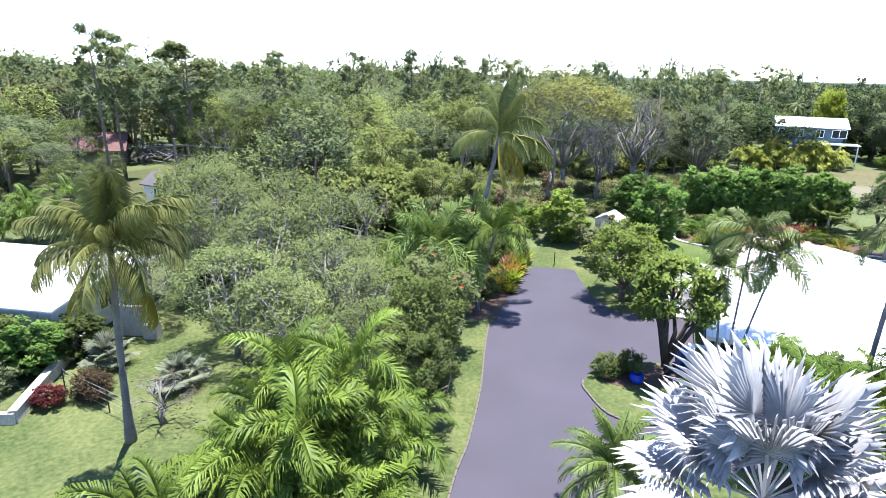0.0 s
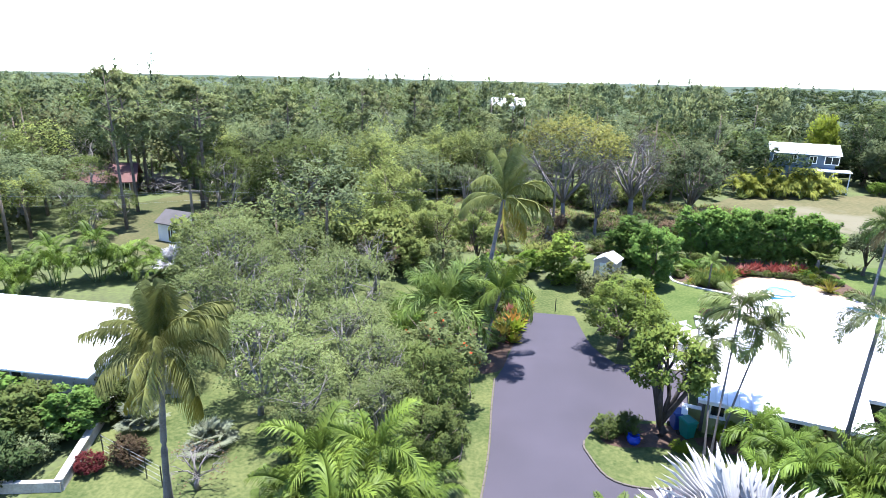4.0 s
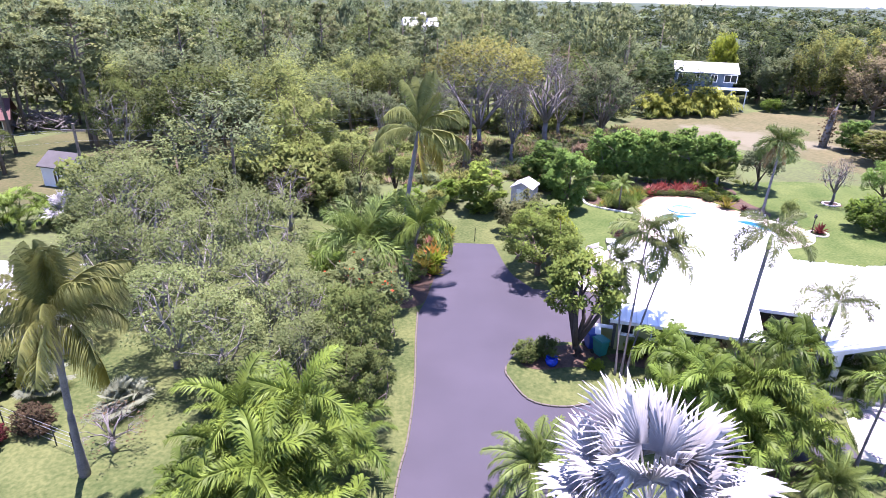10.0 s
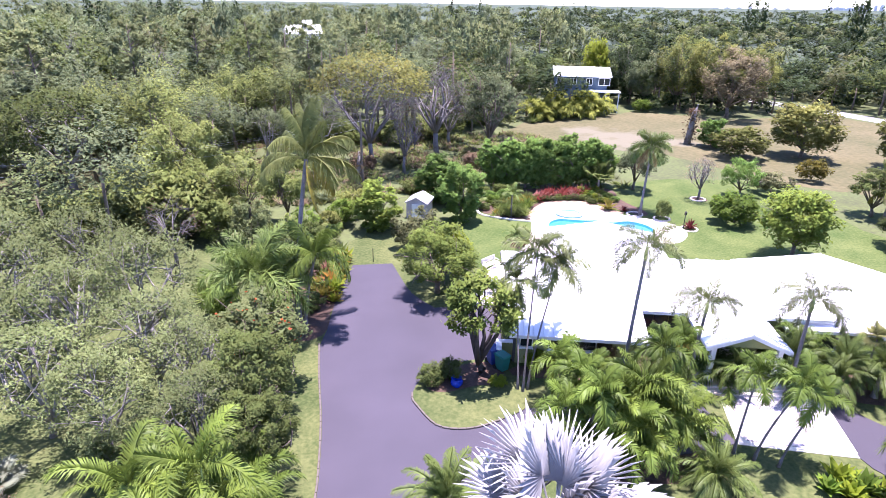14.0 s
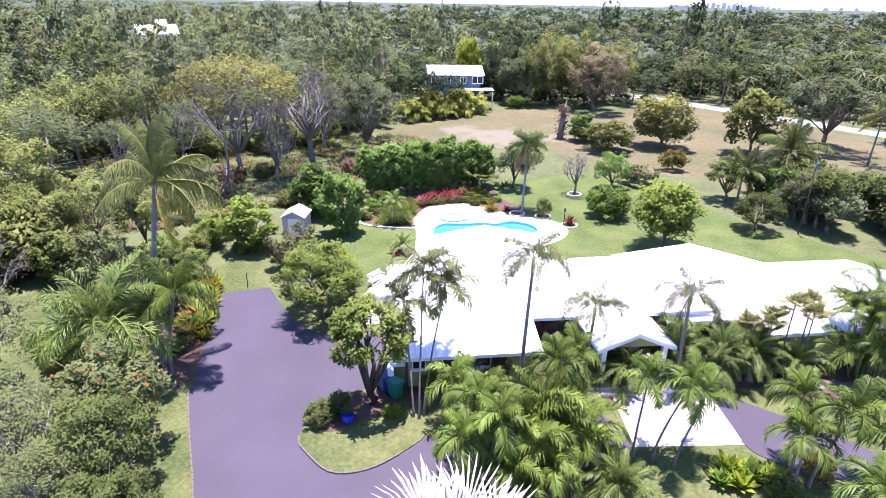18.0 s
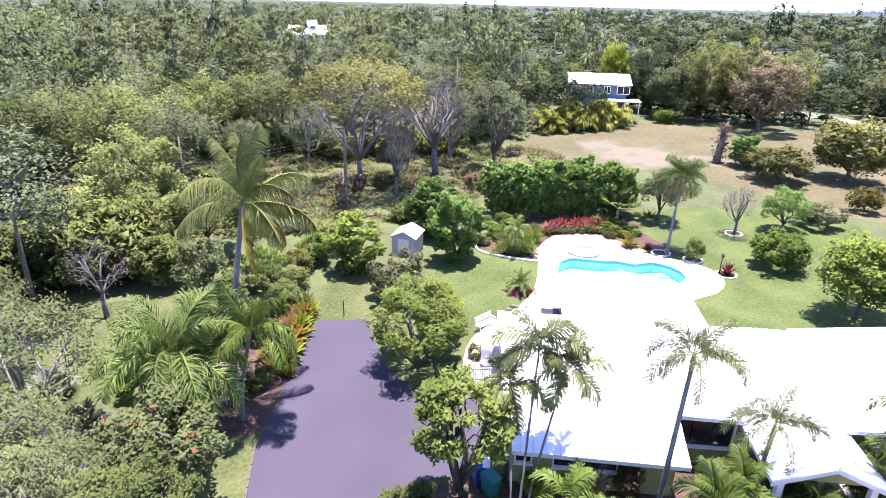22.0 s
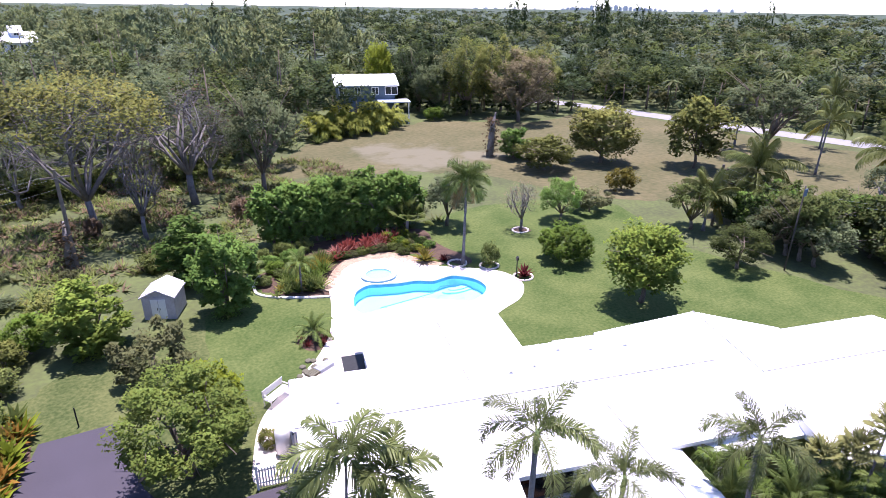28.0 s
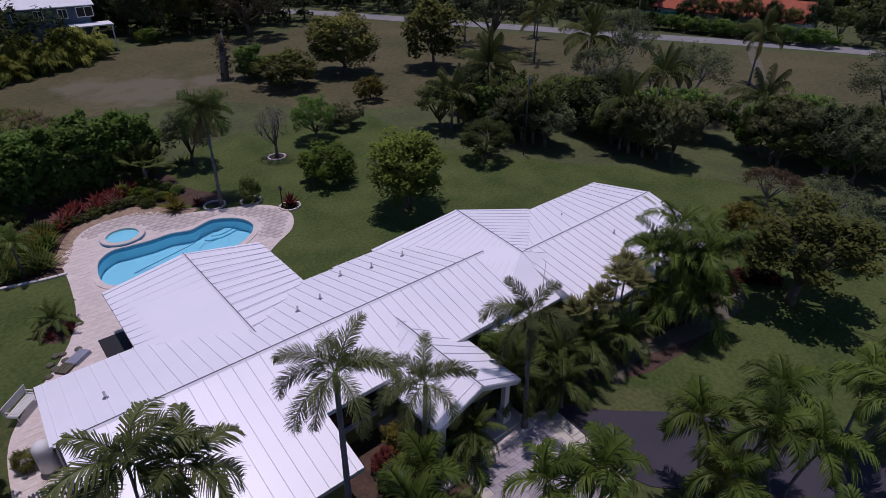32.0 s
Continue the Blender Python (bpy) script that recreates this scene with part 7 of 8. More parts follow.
# ---- buildings beyond the garden ----
def gable_house(name, x, y, turn, lx, ly, eave, ridge, wall_m, roof_m, label, windows=(), over=0.5, ribs=0):
    """A house with gable roof: ridge along its local x. windows: (side, along, sill, width, height) with side 's', 'n', 'e', 'w'."""
    h = thing(name, pose(x, y, 0, 0, 0, turn), label, "house")
    part("wall", box(-lx / 2, -ly / 2, 0, lx / 2, ly / 2, eave), M[wall_m], h)
    for s in (-1, 1):
        bm = bmesh.new()
        X, Y = lx / 2 + over, ly / 2 + over
        k = (ridge - eave) / (ly / 2)
        lo = eave - over * k
        a = [bm.verts.new(v) for v in ((-X, s * Y, lo), (X, s * Y, lo), (X, 0, ridge), (-X, 0, ridge))]
        b = [bm.verts.new((v.co.x, v.co.y, v.co.z + 0.10)) for v in a]
        bm.faces.new(a)
        bm.faces.new(b)
        for i in range(4):
            bm.faces.new((a[i], a[(i + 1) % 4], b[(i + 1) % 4], b[i]))
        bmesh.ops.recalc_face_normals(bm, faces=bm.faces[:])
        rf = part("roof", bm, M[roof_m], h)
        for i in range(ribs):
            px = -X + (i + 0.5) * 2 * X / ribs
            p, q = Vector((px, s * Y, lo + 0.10)), Vector((px, 0, ridge + 0.10))
            part("rib", tube([p, q], [0.03, 0.03], 4), M[roof_m], rf)
    for s in (-1, 1):
        bm = bmesh.new()
        X = s * (lx / 2 - 0.05)
        f = [bm.verts.new(v) for v in ((X, -ly / 2, eave), (X, ly / 2, eave), (X, 0, ridge - 0.05))]
        g = [bm.verts.new((v.co.x - s * 0.1, v.co.y, v.co.z)) for v in f]
        bm.faces.new(f)
        bm.faces.new(g[::-1])
        for i in range(3):
            bm.faces.new((f[i], f[(i + 1) % 3], g[(i + 1) % 3], g[i]))
        bmesh.ops.recalc_face_normals(bm, faces=bm.faces[:])
        part("gable_wall", bm, M[wall_m], h)
    for side, along, sill, w, hh in windows:
        d = {"s": (along, -ly / 2, 0), "n": (along, ly / 2, 180), "e": (lx / 2, along, 90), "w": (-lx / 2, along, -90)}[side]
        m = pose(d[0], d[1], 0, 0, 0, d[2])
        fr = bmesh.new()
        for x0, z0, x1, z1 in ((-w / 2, sill, -w / 2 + 0.1, sill + hh), (w / 2 - 0.1, sill, w / 2, sill + hh), (-w / 2, sill, w / 2, sill + 0.1), (-w / 2, sill + hh - 0.1, w / 2, sill + hh), (-0.04, sill, 0.04, sill + hh)):
            box(x0, -0.06, z0, x1, 0.0, z1, fr)
        wd = part("window", fr, M["trim_white"], h, "white framed window")
        wd.matrix_basis = m
        part("pane", box(-w / 2 + 0.1, -0.03, sill + 0.1, w / 2 - 0.1, -0.01, sill + hh - 0.1), M["glass"], wd)
    return h


far_house = gable_house("far_house", 54.8, 108.4, -20, 9.6, 7.5, 6.3, 7.5, "wall_blue", "roof_far", "blue-grey two-storey house with a white roof behind a screen of plants",
                        [("s", -4, 4.5, 1.6, 1.3), ("s", -1.6, 4.5, 1.2, 1.3), ("s", 4.2, 4.5, 2.2, 1.4), ("s", 1.4, 4.5, 1.2, 1.3), ("s", -4, 0.8, 1.8, 1.6), ("s", 0, 0.8, 1.8, 1.6), ("e", 0, 3.9, 1.8, 1.3)], 0.7, 12)
part("verandah_roof", prism([(1.6, -7.0), (7.0, -7.0), (7.0, -3.76), (1.6, -3.76)], 3.6, 3.75), M["roof_far"], far_house, "white lean-to verandah roof")
for vx in (1.9, 4.3, 6.7):
    part("post", box(vx - 0.08, -6.8, 0, vx + 0.08, -6.64, 3.6), M["trim_white"], far_house)
gable_house("white_villa", 3.4, 206, 8, 10, 7, 9.2, 11.2, "wall_white", "roof_far", "large white villa deep in the woods",
            [("s", -2.5, 7.0, 1.4, 1.4), ("s", 0, 7.0, 1.4, 1.4), ("s", 2.5, 7.0, 1.4, 1.4)], 0.8, 8)
villa = gable_house("tower_room", 5.0, 205.2, 8, 2.0, 2.0, 11.6, 12.7, "wall_white", "roof_far", "white lookout room rising over the villa roof", [("s", 0, 10.4, 1.2, 0.9)], 0.5)
gable_house("red_roofed_house", -57, 77.5, 25, 8, 7, 2.6, 4.4, "wall_tan", "red_roof", "low house with a faded red roof among pines", [("s", -3, 1.0, 1.4, 1.2), ("s", 3, 1.0, 1.4, 1.2)], 0.7)
gable_house("garden_shed", -33.9, 56.0, -20, 3.4, 3.0, 2.1, 3.1, "wall_white", "wall_dark", "small pale garden shed with a dark roof", [("s", 0.2, 0.1, 0.9, 1.7)], 0.25)
gable_house("orange_roofed_house", 130, 26, 78, 24, 11, 3.0, 5.2, "wall_white", "orange_roof", "house with a bright orange tiled roof beyond the road", [("n", -6, 1.0, 1.6, 1.2), ("n", 0, 1.0, 1.6, 1.2), ("n", 6, 1.0, 1.6, 1.2)], 0.8)
gable_house("orange_roofed_house", 198, 26, 70, 22, 12, 3.2, 5.6, "wall_white", "orange_roof", "distant house with an orange tiled roof", [], 0.8)
gable_house("neighbour_house", -28.3, 27.2, -4, 15, 7.6, 2.6, 3.15, "wall_white", "roof_far", "neighbouring house with a white low-pitched roof", [("s", -4, 0.9, 1.5, 1.2), ("s", 3, 0.9, 1.5, 1.2), ("e", 0, 0.9, 1.4, 1.2)], 0.8, 16)
sc = thing("tennis_screen", pose(123.8, 37.6, 0, 0, 0, -71), "green windscreen fence beyond the road", "fence")
part("screen", box(-7, -0.04, 0.3, 7, 0.04, 2.4), M["teal"], sc)
for i in range(8):
    part("post", box(-7 + 2 * i - 0.04, -0.1, 0, -7 + 2 * i + 0.04, -0.02, 2.5), M["metal_dark"], sc)
for i in range(16):
    s_ = i / 15
    shrub("road_hedge", 118.5 + 2.2 * (1 - s_), 43.0 - 32.0 * s_, 2.8, 4.4, "leaf_hedge", "clipped dark hedge along the road", "hedge", i % 2, "road hedge", "olive")

# heap of dead branches beyond the clearing
rng = np.random.default_rng(88)
heap = thing("brush_heap", pose(-50.5, 81.5, 0), "large grey heap of cut dead branches", "brush heap")
for j in range(60):
    a, r, el = rng.uniform(0, 6.28), 4.4 * math.sqrt(rng.uniform()), rng.uniform(-0.15, 0.55)
    c = Vector((math.cos(a) * r, math.sin(a) * r * 0.7, 0.25 + 2.2 * max(0, 1 - (r / 4.6) ** 2) * rng.uniform(0.3, 1)))
    t_ = rng.uniform(0, 6.28)
    d = Vector((math.cos(t_) * math.cos(el), math.sin(t_) * math.cos(el), math.sin(el))) * rng.uniform(1.2, 2.4)
    bm = tube([c - d, c + Vector(rng.normal(size=3)) * 0.15, c + d], [0.10, 0.07, 0.02], 5)
    for k in range(4):
        q = c + d * rng.uniform(-0.3, 0.8)
        e = q + d * 0.3 + Vector(rng.normal(size=3)) * 0.6
        tube([q, q.lerp(e, 0.5), e], [0.05, 0.035, 0.015], 4, bm)
    for v in bm.verts:
        v.co.z = max(v.co.z, 0.0)
    part("branch", bm, M["twig_grey"], heap)

# ---- shed, fence, walls ----
shed = gable_house("storage_shed", 10.7, 50.6, 62, 2.6, 2.4, 1.9, 2.5, "shed_wall", "shed_roof", "small pale plastic storage shed by the trees", [], 0.15, 6)
bm = box(-1.36, 0.02, 0.05, -1.31, 0.55, 1.75)
dr = part("door", bm, M["trim_white"], shed, "pale ribbed shed door")
part("handle", box(-1.40, 0.08, 0.85, -1.37, 0.12, 1.05), M["metal_dark"], dr)
dr = part("door", box(-1.36, -0.55, 0.05, -1.31, -0.02, 1.75), M["trim_white"], shed, "pale ribbed shed door")
shed.matrix_basis = shed.matrix_basis @ Matrix.Scale(0.82, 4)
part("handle", box(-1.40, -0.12, 0.85, -1.37, -0.08, 1.05), M["metal_dark"], dr)

gate = thing("garden_gate", pose(10.9, 32.0, 0, 0, 0, -14), "white picket gate closing the side path", "gate")
for i in range(12):
    part("picket", box(0.05 + i * 0.12, -0.015, 0.12, 0.11 + i * 0.12, 0.015, 1.15), M["trim_white"], gate)
for z in (0.3, 0.95):
    part("rail", box(0, 0.017, z, 1.45, 0.05, z + 0.08), M["trim_white"], gate)
for x in (-0.08, 1.45):
    part("post", box(x, -0.05, 0, x + 0.1, 0.05, 1.3), M["trim_white"], gate)

lw = thing("garden_wall", pose(-18.4, 17.0, 0, 0, 0, 107), "low pale rendered wall along the boundary", "wall", "", "structure")
part("wall", box(0, -0.14, 0, 9.0, 0.14, 0.55, None, 0.02), M["wall_weathered"], lw)
part("coping", box(-0.03, -0.18, 0.55, 9.03, 0.18, 0.62, None, 0.015), M["wall_weathered"], lw)
lw = thing("garden_wall", pose(-19.4, 25.2, 0, 0, 0, 4), "stepped weathered wall by the neighbouring house", "wall", "", "structure")
part("wall", box(0, -0.12, 0, 1.6, 0.12, 1.7), M["wall_weathered"], lw)
part("step_block", box(1.61, -0.5, 0, 2.3, 0.12, 0.8), M["wall_weathered"], lw)
lw = thing("garden_wall", pose(-21.1, 16.6, 0, 0, 0, 9), "low tan wall round a red planting bed", "wall", "", "structure")
part("wall", box(0, -0.12, 0, 2.8, 0.12, 0.5), M["wall_weathered"], lw)
fn = thing("wire_fence", pose(-18.2, 19.6, 0, 0, 0, -25), "thin wire fence across the lawn", "fence")
for i in range(5):
    part("post", tube([(i * 1.1, 0, 0), (i * 1.1, 0, 1.1)], [0.03, 0.03], 6), M["metal_dark"], fn)
for z in (0.25, 0.55, 0.85, 1.05):
    part("wire", tube([(0, 0, z), (4.4, 0, z)], [0.008, 0.008], 4), M["steel"], fn)

# ---- small things near the house ----
def bin_(x, y, turn, body, lid, label):
    t = thing("wheeled_bin", pose(x, y, 0.1, 0, 0, turn), label, "bin", "wheeled bins")
    bm = box(-0.3, -0.36, 0.08, 0.3, 0.36, 0.98)
    for v in bm.verts:
        if v.co.z < 0.5:
            v.co.x *= 0.8
            v.co.y *= 0.78
    bmesh.ops.bevel(bm, geom=bm.edges[:], offset=0.03, segments=2, affect="EDGES")
    part("body", bm, M[body], t, smooth=False)
    bm = box(-0.33, -0.40, 0.985, 0.33, 0.40, 1.06)
    for v in bm.verts:
        if v.co.z > 1.02:
            v.co.x *= 0.86
            v.co.y *= 0.86
    part("lid", bm, M[lid], t)
    part("handle", tube([(-0.25, 0.44, 0.95), (0.25, 0.44, 0.95)], [0.02, 0.02], 6), M[body], t)
    for sx in (-1, 1):
        part("wheel", tube([(sx * 0.22, 0.3, 0.13), (sx * 0.28, 0.3, 0.13)], [0.13, 0.13], 12), M["tyre"], t)


bin_(10.05, 24.3, 25, "bin_green", "bin_green", "green wheeled recycling bin beside the house")
bin_(9.75, 25.05, 10, "bin_blue", "bin_blue", "blue wheeled bin beside the house")
bm = bmesh.new()
prof = [(0.10, 0.0), (0.24, 0.05), (0.33, 0.2), (0.34, 0.34), (0.27, 0.46), (0.30, 0.52), (0.26, 0.52), (0.22, 0.44)]
rings = [[bm.verts.new((r * math.cos(2 * math.pi * k / 20), r * math.sin(2 * math.pi * k / 20), z)) for k in range(20)] for r, z in prof]
for a, b in zip(rings, rings[1:]):
    for k in range(20):
        bm.faces.new((a[k], a[(k + 1) % 20], b[(k + 1) % 20], b[k]))
bm.faces.new(rings[0][::-1])
bm.faces.new(rings[-1])
pot = put("garden_pot", bm_mesh("garden_pot", bm, M["pot_blue"], True), None, pose(7.2, 23.4, 0.1))
tagged(pot, "glossy cobalt blue glazed garden pot on the island", "pot")
spiky("pot_plant", 7.2, 23.42, 0.6, 20, "leaf_lime_soft", "green strappy plant rising from the blue pot", "pot plant", z=0.55, lift=60)
tank = thing("gas_tank", pose(12.55, 33.5, 0.05), "upright pale grey gas cylinder by the side wall", "gas tank")
part("body", tube([(0, 0, 0.1), (0, 0, 0.15), (0, 0, 1.25), (0, 0, 1.42), (0, 0, 1.5)], [0.30, 0.36, 0.36, 0.26, 0.1], 16), M["roof_far"], tank, smooth=True)
part("foot_ring", tube([(0, 0, 0), (0, 0, 0.1)], [0.28, 0.28], 16), M["steel"], tank)
bench = thing("garden_bench", pose(13.6, 37.4, 0.055, 0, 0, 30), "weathered pale slatted garden bench on the path", "bench")
for i in range(5):
    part("seat_slat", box(-0.75, -0.24 + i * 0.1, 0.42, 0.75, -0.16 + i * 0.1, 0.45), M["wall_white"], bench)
for i in range(4):
    part("back_slat", box(-0.75, 0.28, 0.52 + i * 0.1, 0.75, 0.31, 0.60 + i * 0.1), M["wall_white"], bench)
for x in (-0.7, 0.66):
    part("leg", box(x, -0.22, 0, x + 0.05, -0.17, 0.42), M["wall_white"], bench)
    part("leg", box(x, 0.25, 0, x + 0.05, 0.28, 0.92), M["wall_white"], bench)
    part("armrest", box(x, -0.24, 0.62, x + 0.05, 0.26, 0.66), M["wall_white"], bench)
mat_ = put("pool_mat", bm_mesh("pool_mat", box(-0.62, -0.95, 0, 0.62, 0.95, 0.04, None, 0.015), M["metal_dark"]), None, pose(18.3, 38.2, 0.055, 0, 0, -18.5))
tagged(mat_, "dark rectangular mat lying on the pool deck", "mat")
crate = thing("garden_crate", pose(16.0, 38.6, 0.06, 0, 0, 24), "tan wooden slatted crate at the end of the deck", "crate")
for i in range(4):
    part("slat", box(-0.36, -0.3 + i * 0.155, 0.0, 0.36, -0.17 + i * 0.155, 0.14), M["sand"], crate)
cover = thing("folded_cover", pose(16.75, 38.85, 0.06, 0, 0, 20), "folded blue-grey striped cover on the deck", "cover")
for i in range(3):
    part("fold", box(-0.52, -0.36 + 0.03 * i, 0.0 + i * 0.06, 0.52, 0.34 - 0.03 * i, 0.057 + i * 0.06, None, 0.02), M["cover_cloth"], cover)
rng = np.random.default_rng(77)
for i in range(9):
    bm = bmesh.new()
    bmesh.ops.create_icosphere(bm, subdivisions=2, radius=0.19)
    for v in bm.verts:
        v.co *= 1 + 0.3 * noise.noise(v.co * 3 + Vector((i * 5, 0, 0)))
        v.co.z *= 0.6
    rk = put("garden_rock", bm_mesh("garden_rock", bm, M["sand"]), None, Matrix.Identity(4) @ pose(15.2 + 0.22 * i + rng.normal() * 0.2, 38.9 + 0.10 * i + rng.normal() * 0.3, 0.07))
    tagged(rk, "tan limestone rock at the deck edge", "rock", "deck edge rocks")
lp = thing("lamp_post", pose(33.95, 42.4, 0.02), "short black garden lamp post by the deck", "lamp")
part("pole", tube([(0, 0, 0), (0, 0, 1.25)], [0.045, 0.035], 8), M["metal_dark"], lp)
part("base", tube([(0, 0, 0), (0, 0, 0.12)], [0.10, 0.06], 8), M["metal_dark"], lp)
part("lantern", box(-0.09, -0.09, 1.25, 0.09, 0.09, 1.5, None, 0.015), M["glass"], lp)
part("cap", tube([(0, 0, 1.5), (0, 0, 1.62)], [0.14, 0.02], 8), M["metal_dark"], lp)
post = put("marker_post", bm_mesh("marker_post", tube([(0, 0, 0), (0, 0, 1.15)], [0.035, 0.03], 8), M["metal_dark"]), None, pose(4.94, 40.6, 0.0))
tagged(post, "thin dark post at the end of the drive", "post")
for (x, y) in ((33.3, 44.9), (34.2, 41.9), (40.6, 49.6), (31.4, 46.6)):
    edging("tree_ring", [(x + 0.75 * math.cos(q), y + 0.7 * math.sin(q)) for q in (2 * math.pi * k / 12 for k in range(12))], 0.16, 0.12, 0.0, "travertine", "ring of tan stones round a plant", True, 0.36)
tagged(sheet("garden_bed", spline([(40.0, 49.0), (41.4, 49.0), (41.4, 50.3), (40.0, 50.3)], 4), 0.035, M["mulch"]), "round mulch patch under a small tree")

# dead trunk wrapped in vine
dt = thing("dead_trunk", pose(55.9, 73.6, 0), "dead tree trunk wrapped in dry brown vines", "tree")
part("trunk", tube([(0, 0, 0), (0.2, 0, 2.5), (0.5, 0.2, 4.6), (0.9, 0.2, 5.8)], [0.5, 0.42, 0.3, 0.1], 8), M["bark_grey"], dt, smooth=True)
pts = np.stack([RNG.normal(size=500) * 0.5 + 0.25, RNG.normal(size=500) * 0.5, RNG.uniform(0.1, 5.2, 500)], 1)
v_, f_ = leaf_cloud(pts, 0.22)
put("vines", mesh_from("vines", v_, f_, M["leaf_brown"]), dt)
dt = thing("dead_trunk", pose(6.0, 61.5, 0), "dead stump overgrown with dry creeper", "tree")
part("trunk", tube([(0, 0, 0), (0.1, 0, 2.2), (0.2, 0.1, 3.8)], [0.35, 0.28, 0.1], 8), M["bark_grey"], dt, smooth=True)
pts = np.stack([RNG.normal(size=500) * 0.5, RNG.normal(size=500) * 0.5, RNG.uniform(0.1, 3.8, 500)], 1)
v_, f_ = leaf_cloud(pts, 0.2)
put("vines", mesh_from("vines", v_, f_, M["leaf_brown"]), dt)

# overhead wires
def wire_line(points, label):
    w = thing("power_line", pose(0, 0, 0), label, "power line")
    for i, (x, y, z) in enumerate(points):
        p = part("pole", tube([(x, y, 0), (x, y, z + 0.3)], [0.15, 0.11], 8), M["bark"], w, "brown wooden pole")
        part("crossarm", box(x - 0.9, y - 0.05, z - 0.35, x + 0.9, y + 0.05, z - 0.22), M["bark"], p)
    for off, dz in ((-0.8, 0), (0.8, 0), (0, -0.9)):
        for a, b in zip(points, points[1:]):
            pa, pb = Vector(a) + Vector((off, 0, dz - 0.2)), Vector(b) + Vector((off, 0, dz - 0.2))
            path = [pa.lerp(pb, s / 10) - Vector((0, 0, 4 * 0.9 * (s / 10) * (1 - s / 10))) for s in range(11)]
            part("wire", tube(path, [0.006] * 11, 4), M["steel"], w, "thin sagging wire")


wire_line([(-62, 44.0, 7.5), (-27.5, 47.0, 7.5), (6.4, 60.8, 7.6)], "wooden poles with sagging wires behind the garden")
wire_line([(57.0, 41.0, 5.6), (61.0, 24.0, 5.6), (66.0, 6.0, 5.6)], "poles and wires over the eastern thicket")

# ---- parked car ----
def car(x, y, turn, label):
    t = thing("parked_car", pose(x, y, 0.02, 0, 0, turn), label, "car")
    prof = [(-2.25, 0.32), (-2.28, 0.62), (-2.15, 0.86), (-1.55, 0.95), (-0.95, 1.42), (0.55, 1.45), (1.35, 0.98), (2.05, 0.86), (2.26, 0.62), (2.22, 0.32)]
    bm = bmesh.new()
    rows = []
    for yy, s, dz in ((-0.88, 0.98, 0), (-0.90, 1.0, 0.0), (-0.62, 1.0, 0.03), (0.62, 1.0, 0.03), (0.90, 1.0, 0.0), (0.88, 0.98, 0)):
        row = []
        for px, pz in prof:
            inset = max(0, pz - 0.95) * 0.42
            y2 = math.copysign(max(0.2, abs(yy) - (inset if abs(yy) > 0.8 else 0)), yy)
            row.append(bm.verts.new((px * s, y2, pz + (dz if pz > 0.8 else 0))))
        rows.append(row)
    for a, b in zip(rows, rows[1:]):
        for i in range(len(prof) - 1):
            bm.faces.new((a[i], a[i + 1], b[i + 1], b[i]))
        bm.faces.new((a[-1], a[0], b[0], b[-1]))
    bm.faces.new(rows[0])
    bm.faces.new(rows[-1][::-1])
    bmesh.ops.recalc_face_normals(bm, faces=bm.faces[:])
    body = part("body", bm, M["car_paint"], t, "cream white car body")

    def pane(pts, nm):
        bm = bmesh.new()
        f = [bm.verts.new(p) for p in pts]
        g = [bm.verts.new(Vector(p) - Vector((0, 0, 0.02))) for p in pts]
        bm.faces.new(f)
        bm.faces.new(g[::-1])
        for i in range(4):
            bm.faces.new((f[i], f[(i + 1) % 4], g[(i + 1) % 4], g[i]))
        bmesh.ops.recalc_face_normals(bm, faces=bm.faces[:])
        part(nm, bm, M["glass"], body, "dark tinted glass")
    pane([(0.64, -0.56, 1.45), (0.64, 0.56, 1.45), (1.26, 0.68, 1.075), (1.26, -0.68, 1.075)], "windscreen")
    pane([(-1.48, -0.66, 1.035), (-1.48, 0.66, 1.035), (-1.0, 0.56, 1.425), (-1.0, -0.56, 1.425)], "rear_window")
    pane([(-0.45, -0.4, 1.488), (0.25, -0.4, 1.495), (0.25, 0.4, 1.495), (-0.45, 0.4, 1.488)], "sunroof")
    for sy in (-1, 1):
        pane([(-0.95, sy * 0.75, 1.36), (0.5, sy * 0.75, 1.38), (1.05, sy * 0.90, 1.02), (-1.3, sy * 0.90, 1.02)], "side_window")
        for px in (-1.42, 1.42):
            wl = part("wheel", tube([(px, sy * 0.72, 0.32), (px, sy * 0.92, 0.32)], [0.32, 0.32], 18), M["tyre"], t, "black tyre")
            part("rim", tube([(px, sy * 0.90, 0.32), (px, sy * 0.935, 0.32)], [0.2, 0.17], 12), M["steel"], wl)
        part("headlight", box(2.14, sy * 0.55 - 0.2, 0.62, 2.27, sy * 0.55 + 0.2, 0.76, None, 0.02), M["trim_white"], t)
        part("tail_light", box(-2.29, sy * 0.6 - 0.18, 0.68, -2.18, sy * 0.6 + 0.18, 0.82, None, 0.02), M["leaf_red"], t)
        part("mirror", box(0.85, sy * 0.98 - 0.07, 0.98, 1.02, sy * 0.98 + 0.07, 1.1, None, 0.02), M["car_paint"], t)


car(17.0, 10.2, -21, "cream white saloon car parked on the front lawn")

sign = thing("marker_pole", pose(52.5, 31.8, 0), "thin grey pole with a blue panel in the thicket", "pole")
part("pole", tube([(0, 0, -0.1), (0.05, 0, 3.4), (0.0, 0, 6.9)], [0.07, 0.06, 0.05], 7), M["bark_dark"], sign, smooth=True)
part("panel", box(-0.22, -0.14, 6.1, 0.22, -0.06, 6.7, None, 0.03), M["wall_blue"], sign, "faded blue panel")

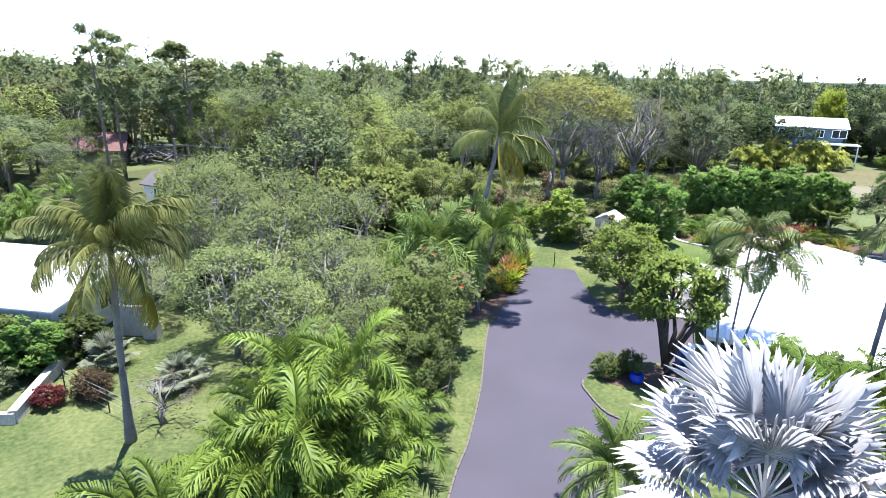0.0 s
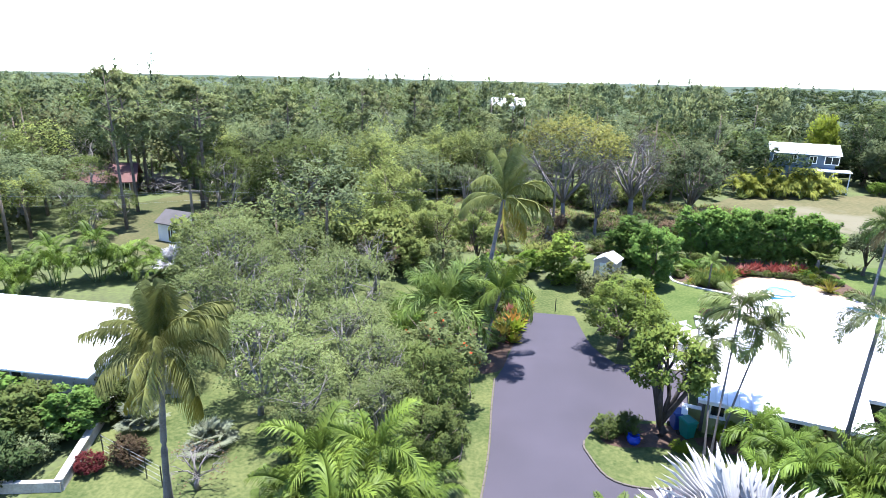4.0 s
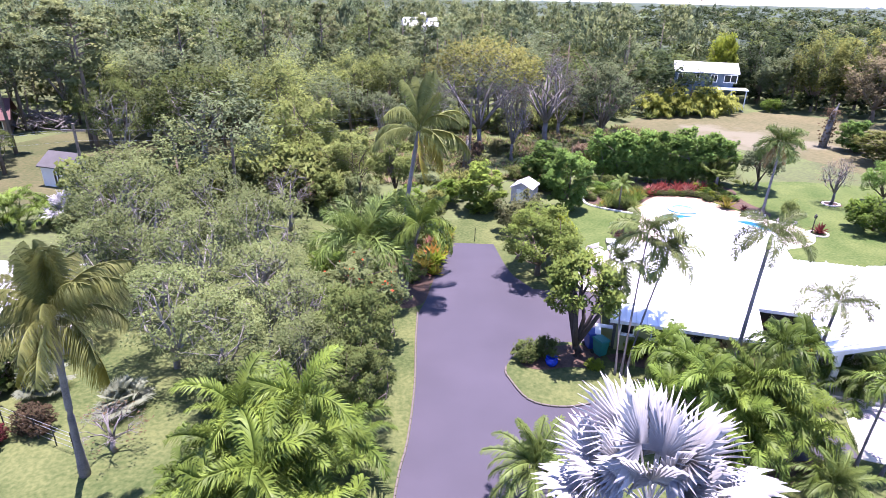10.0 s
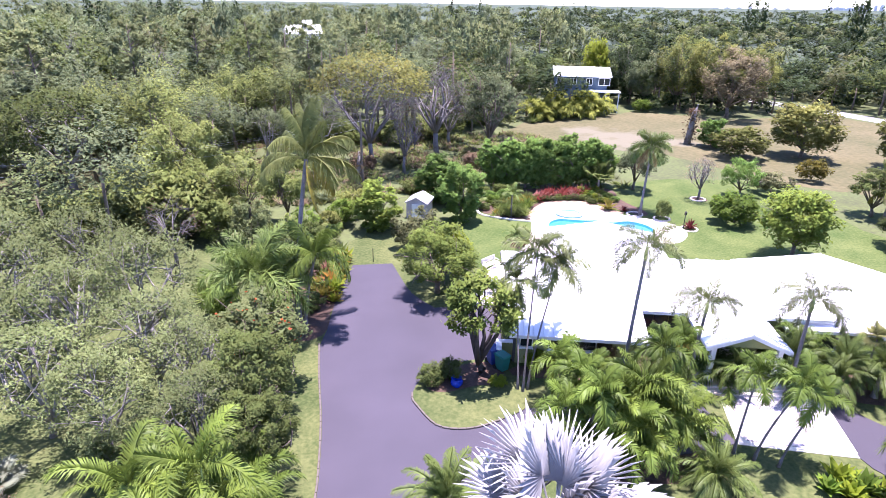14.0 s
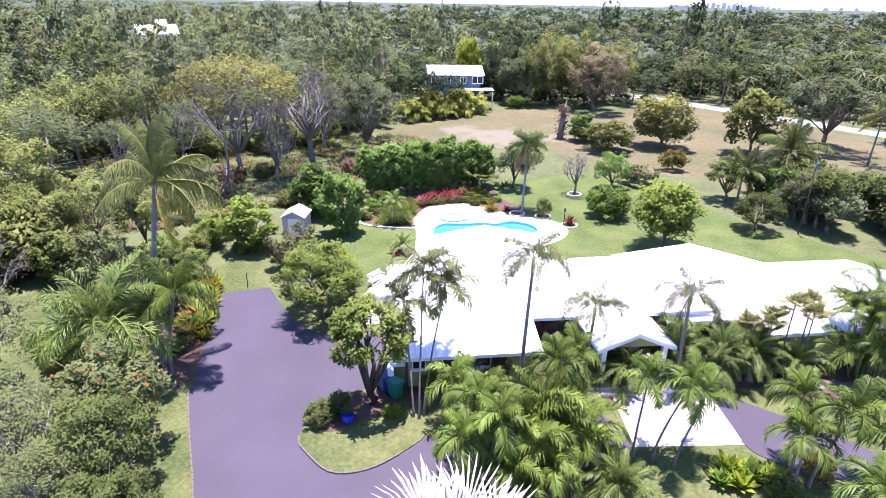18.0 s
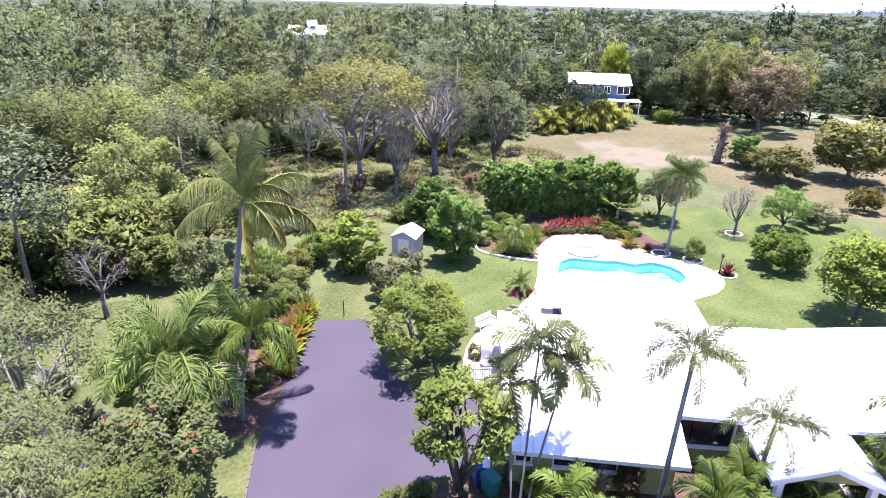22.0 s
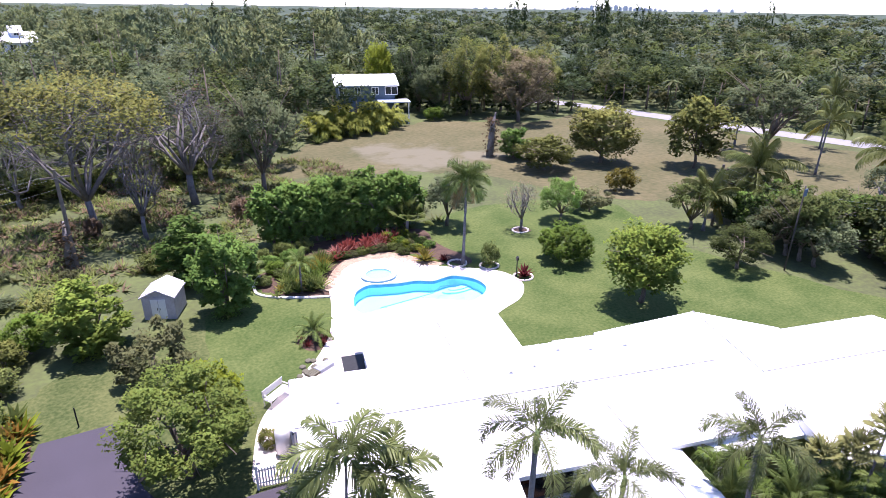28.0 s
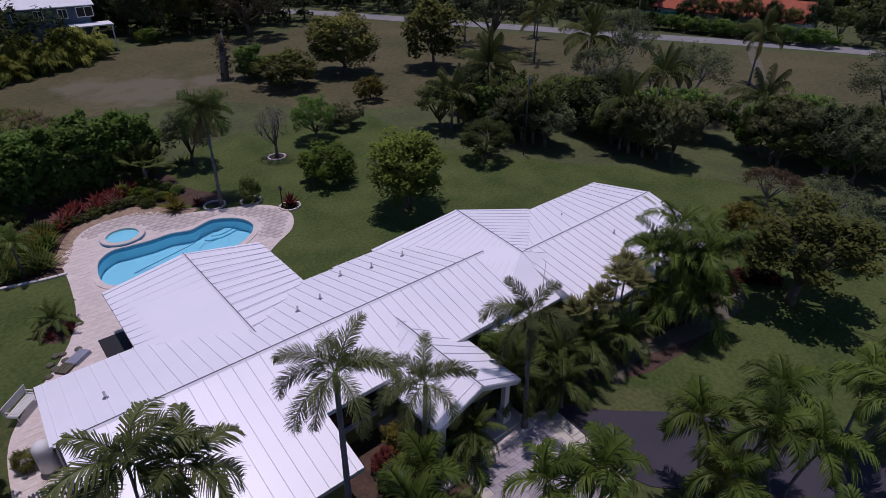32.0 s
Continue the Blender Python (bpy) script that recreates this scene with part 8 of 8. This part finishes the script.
yard = thing("yard_wall", HM, "low lime-yellow yard wall with a white cap at the house corner", "wall")
part("wall", box(-0.6, 0.30, 0.0, 0.34, 0.50, 1.12), M["wall_lime"], yard)
part("wall", box(-0.6, -0.55, 0.0, -0.4, 0.297, 1.12), M["wall_lime"], yard)
part("cap", box(-0.66, 0.24, 1.123, 0.34, 0.56, 1.2, None, 0.015), M["trim_white"], yard)
part("cap", box(-0.66, -0.6, 1.123, -0.34, 0.237, 1.2, None, 0.015), M["trim_white"], yard)

# ---- paving pieces ----
def laid(parent, poly, holes, w, h, thick, z, material, turn, limit=300, gap=0.012, near=None, bond=0.5):
    """Slabs laid in rows over an outline: the nearest as parts, the rest as one joined part."""
    me = bm_mesh("slab", box(-w / 2 + gap / 2, -h / 2 + gap / 2, 0, w / 2 - gap / 2, h / 2 - gap / 2, thick), M[material])
    rot = pose(0, 0, 0, 0, 0, turn)
    inv = rot.inverted()
    loc = [inv @ Vector((x, y, 0)) for x, y in poly]
    x0, x1, y0, y1 = min(p.x for p in loc), max(p.x for p in loc), min(p.y for p in loc), max(p.y for p in loc)
    spots = []
    j = 0
    y = y0
    while y < y1:
        x = x0 + (bond * w if j % 2 else 0)
        while x < x1:
            cs = [rot @ Vector((x + dx * w / 2, y + dy * h / 2, 0)) for dx, dy in ((-1, -1), (1, -1), (1, 1), (-1, 1), (0, 0))]
            if all(inside(c.x, c.y, poly) and not any(inside(c.x, c.y, q) for q in holes) for c in cs):
                spots.append(cs[4])
            x += w
        y += h
        j += 1
    if near:
        spots.sort(key=lambda c: (c.x - near[0]) ** 2 + (c.y - near[1]) ** 2)
    for c in spots[:limit]:
        put("slab", me, parent, pose(c.x, c.y, z, 0, 0, turn))
    if len(spots) > limit:
        vs, fs = [], []
        base = np.array([v.co[:] for v in me.vertices])
        quads = np.array([list(p.vertices) for p in me.polygons])
        for c in spots[limit:]:
            m = np.array(pose(c.x, c.y, z, 0, 0, turn))
            fs.append(quads + len(vs) * len(base))
            vs.append(base @ m[:3, :3].T + m[:3, 3])
        ob = put("slabs", mesh_from("slabs", np.concatenate(vs), np.concatenate(fs), M[material]), parent)
        ob["kind"] = "stuff"


deck = bpy.data.objects["pool_deck"]
POOL_WIDE = [(26 + (x - 26) * 1.07, 43.7 + (y - 43.7) * 1.09) for x, y in POOL]
SPA_WIDE = [(25.05 + (x - 25.05) * 1.35, 47.85 + (y - 47.85) * 1.35) for x, y in SPA]
HOUSE_FOOT = [tuple((HM @ Vector((a, b, 0)))[:2]) for a, b in ((0.3, 10.3), (3.9, 10.3), (3.9, 15.6), (11.2, 15.5), (11.2, 5), (0.3, 5))]
laid(deck, DECK, [POOL_WIDE, SPA_WIDE, HOUSE_FOOT], 0.6, 0.4, 0.012, 0.05, "travertine", -18.5, 300, near=(13, 36))
COURT = [(19.0, 16.25), (24.0, 14.15), (25.9, 18.3), (21.0, 20.6)]
court = tagged(sheet("paved_court", COURT, 0.045, M["paver_edge"], drop=0.045), "grey and tan block-paved entrance court")
inner = [(19.15, 16.4), (23.4, 14.6), (25.1, 18.5), (21.05, 20.4)]
laid(court, inner, [], 0.42, 0.28, 0.03, 0.045, "paver", -24, 300, near=(22, 17))
for i in range(15):
    s_ = (i + 0.5) / 15
    x, y = 23.75 + (25.5 - 23.75) * s_, 14.5 + (18.35 - 14.5) * s_
    bm = box(-0.13, -0.26, 0, 0.13, 0.26, 0.04, None, 0.008) if i == 0 else None
    if bm:
        edge_me = bm_mesh("edge_slab", bm, M["paver_edge"])
    put("edge_slab", edge_me, court, pose(x, y, 0.045, 0, 0, 65.5))
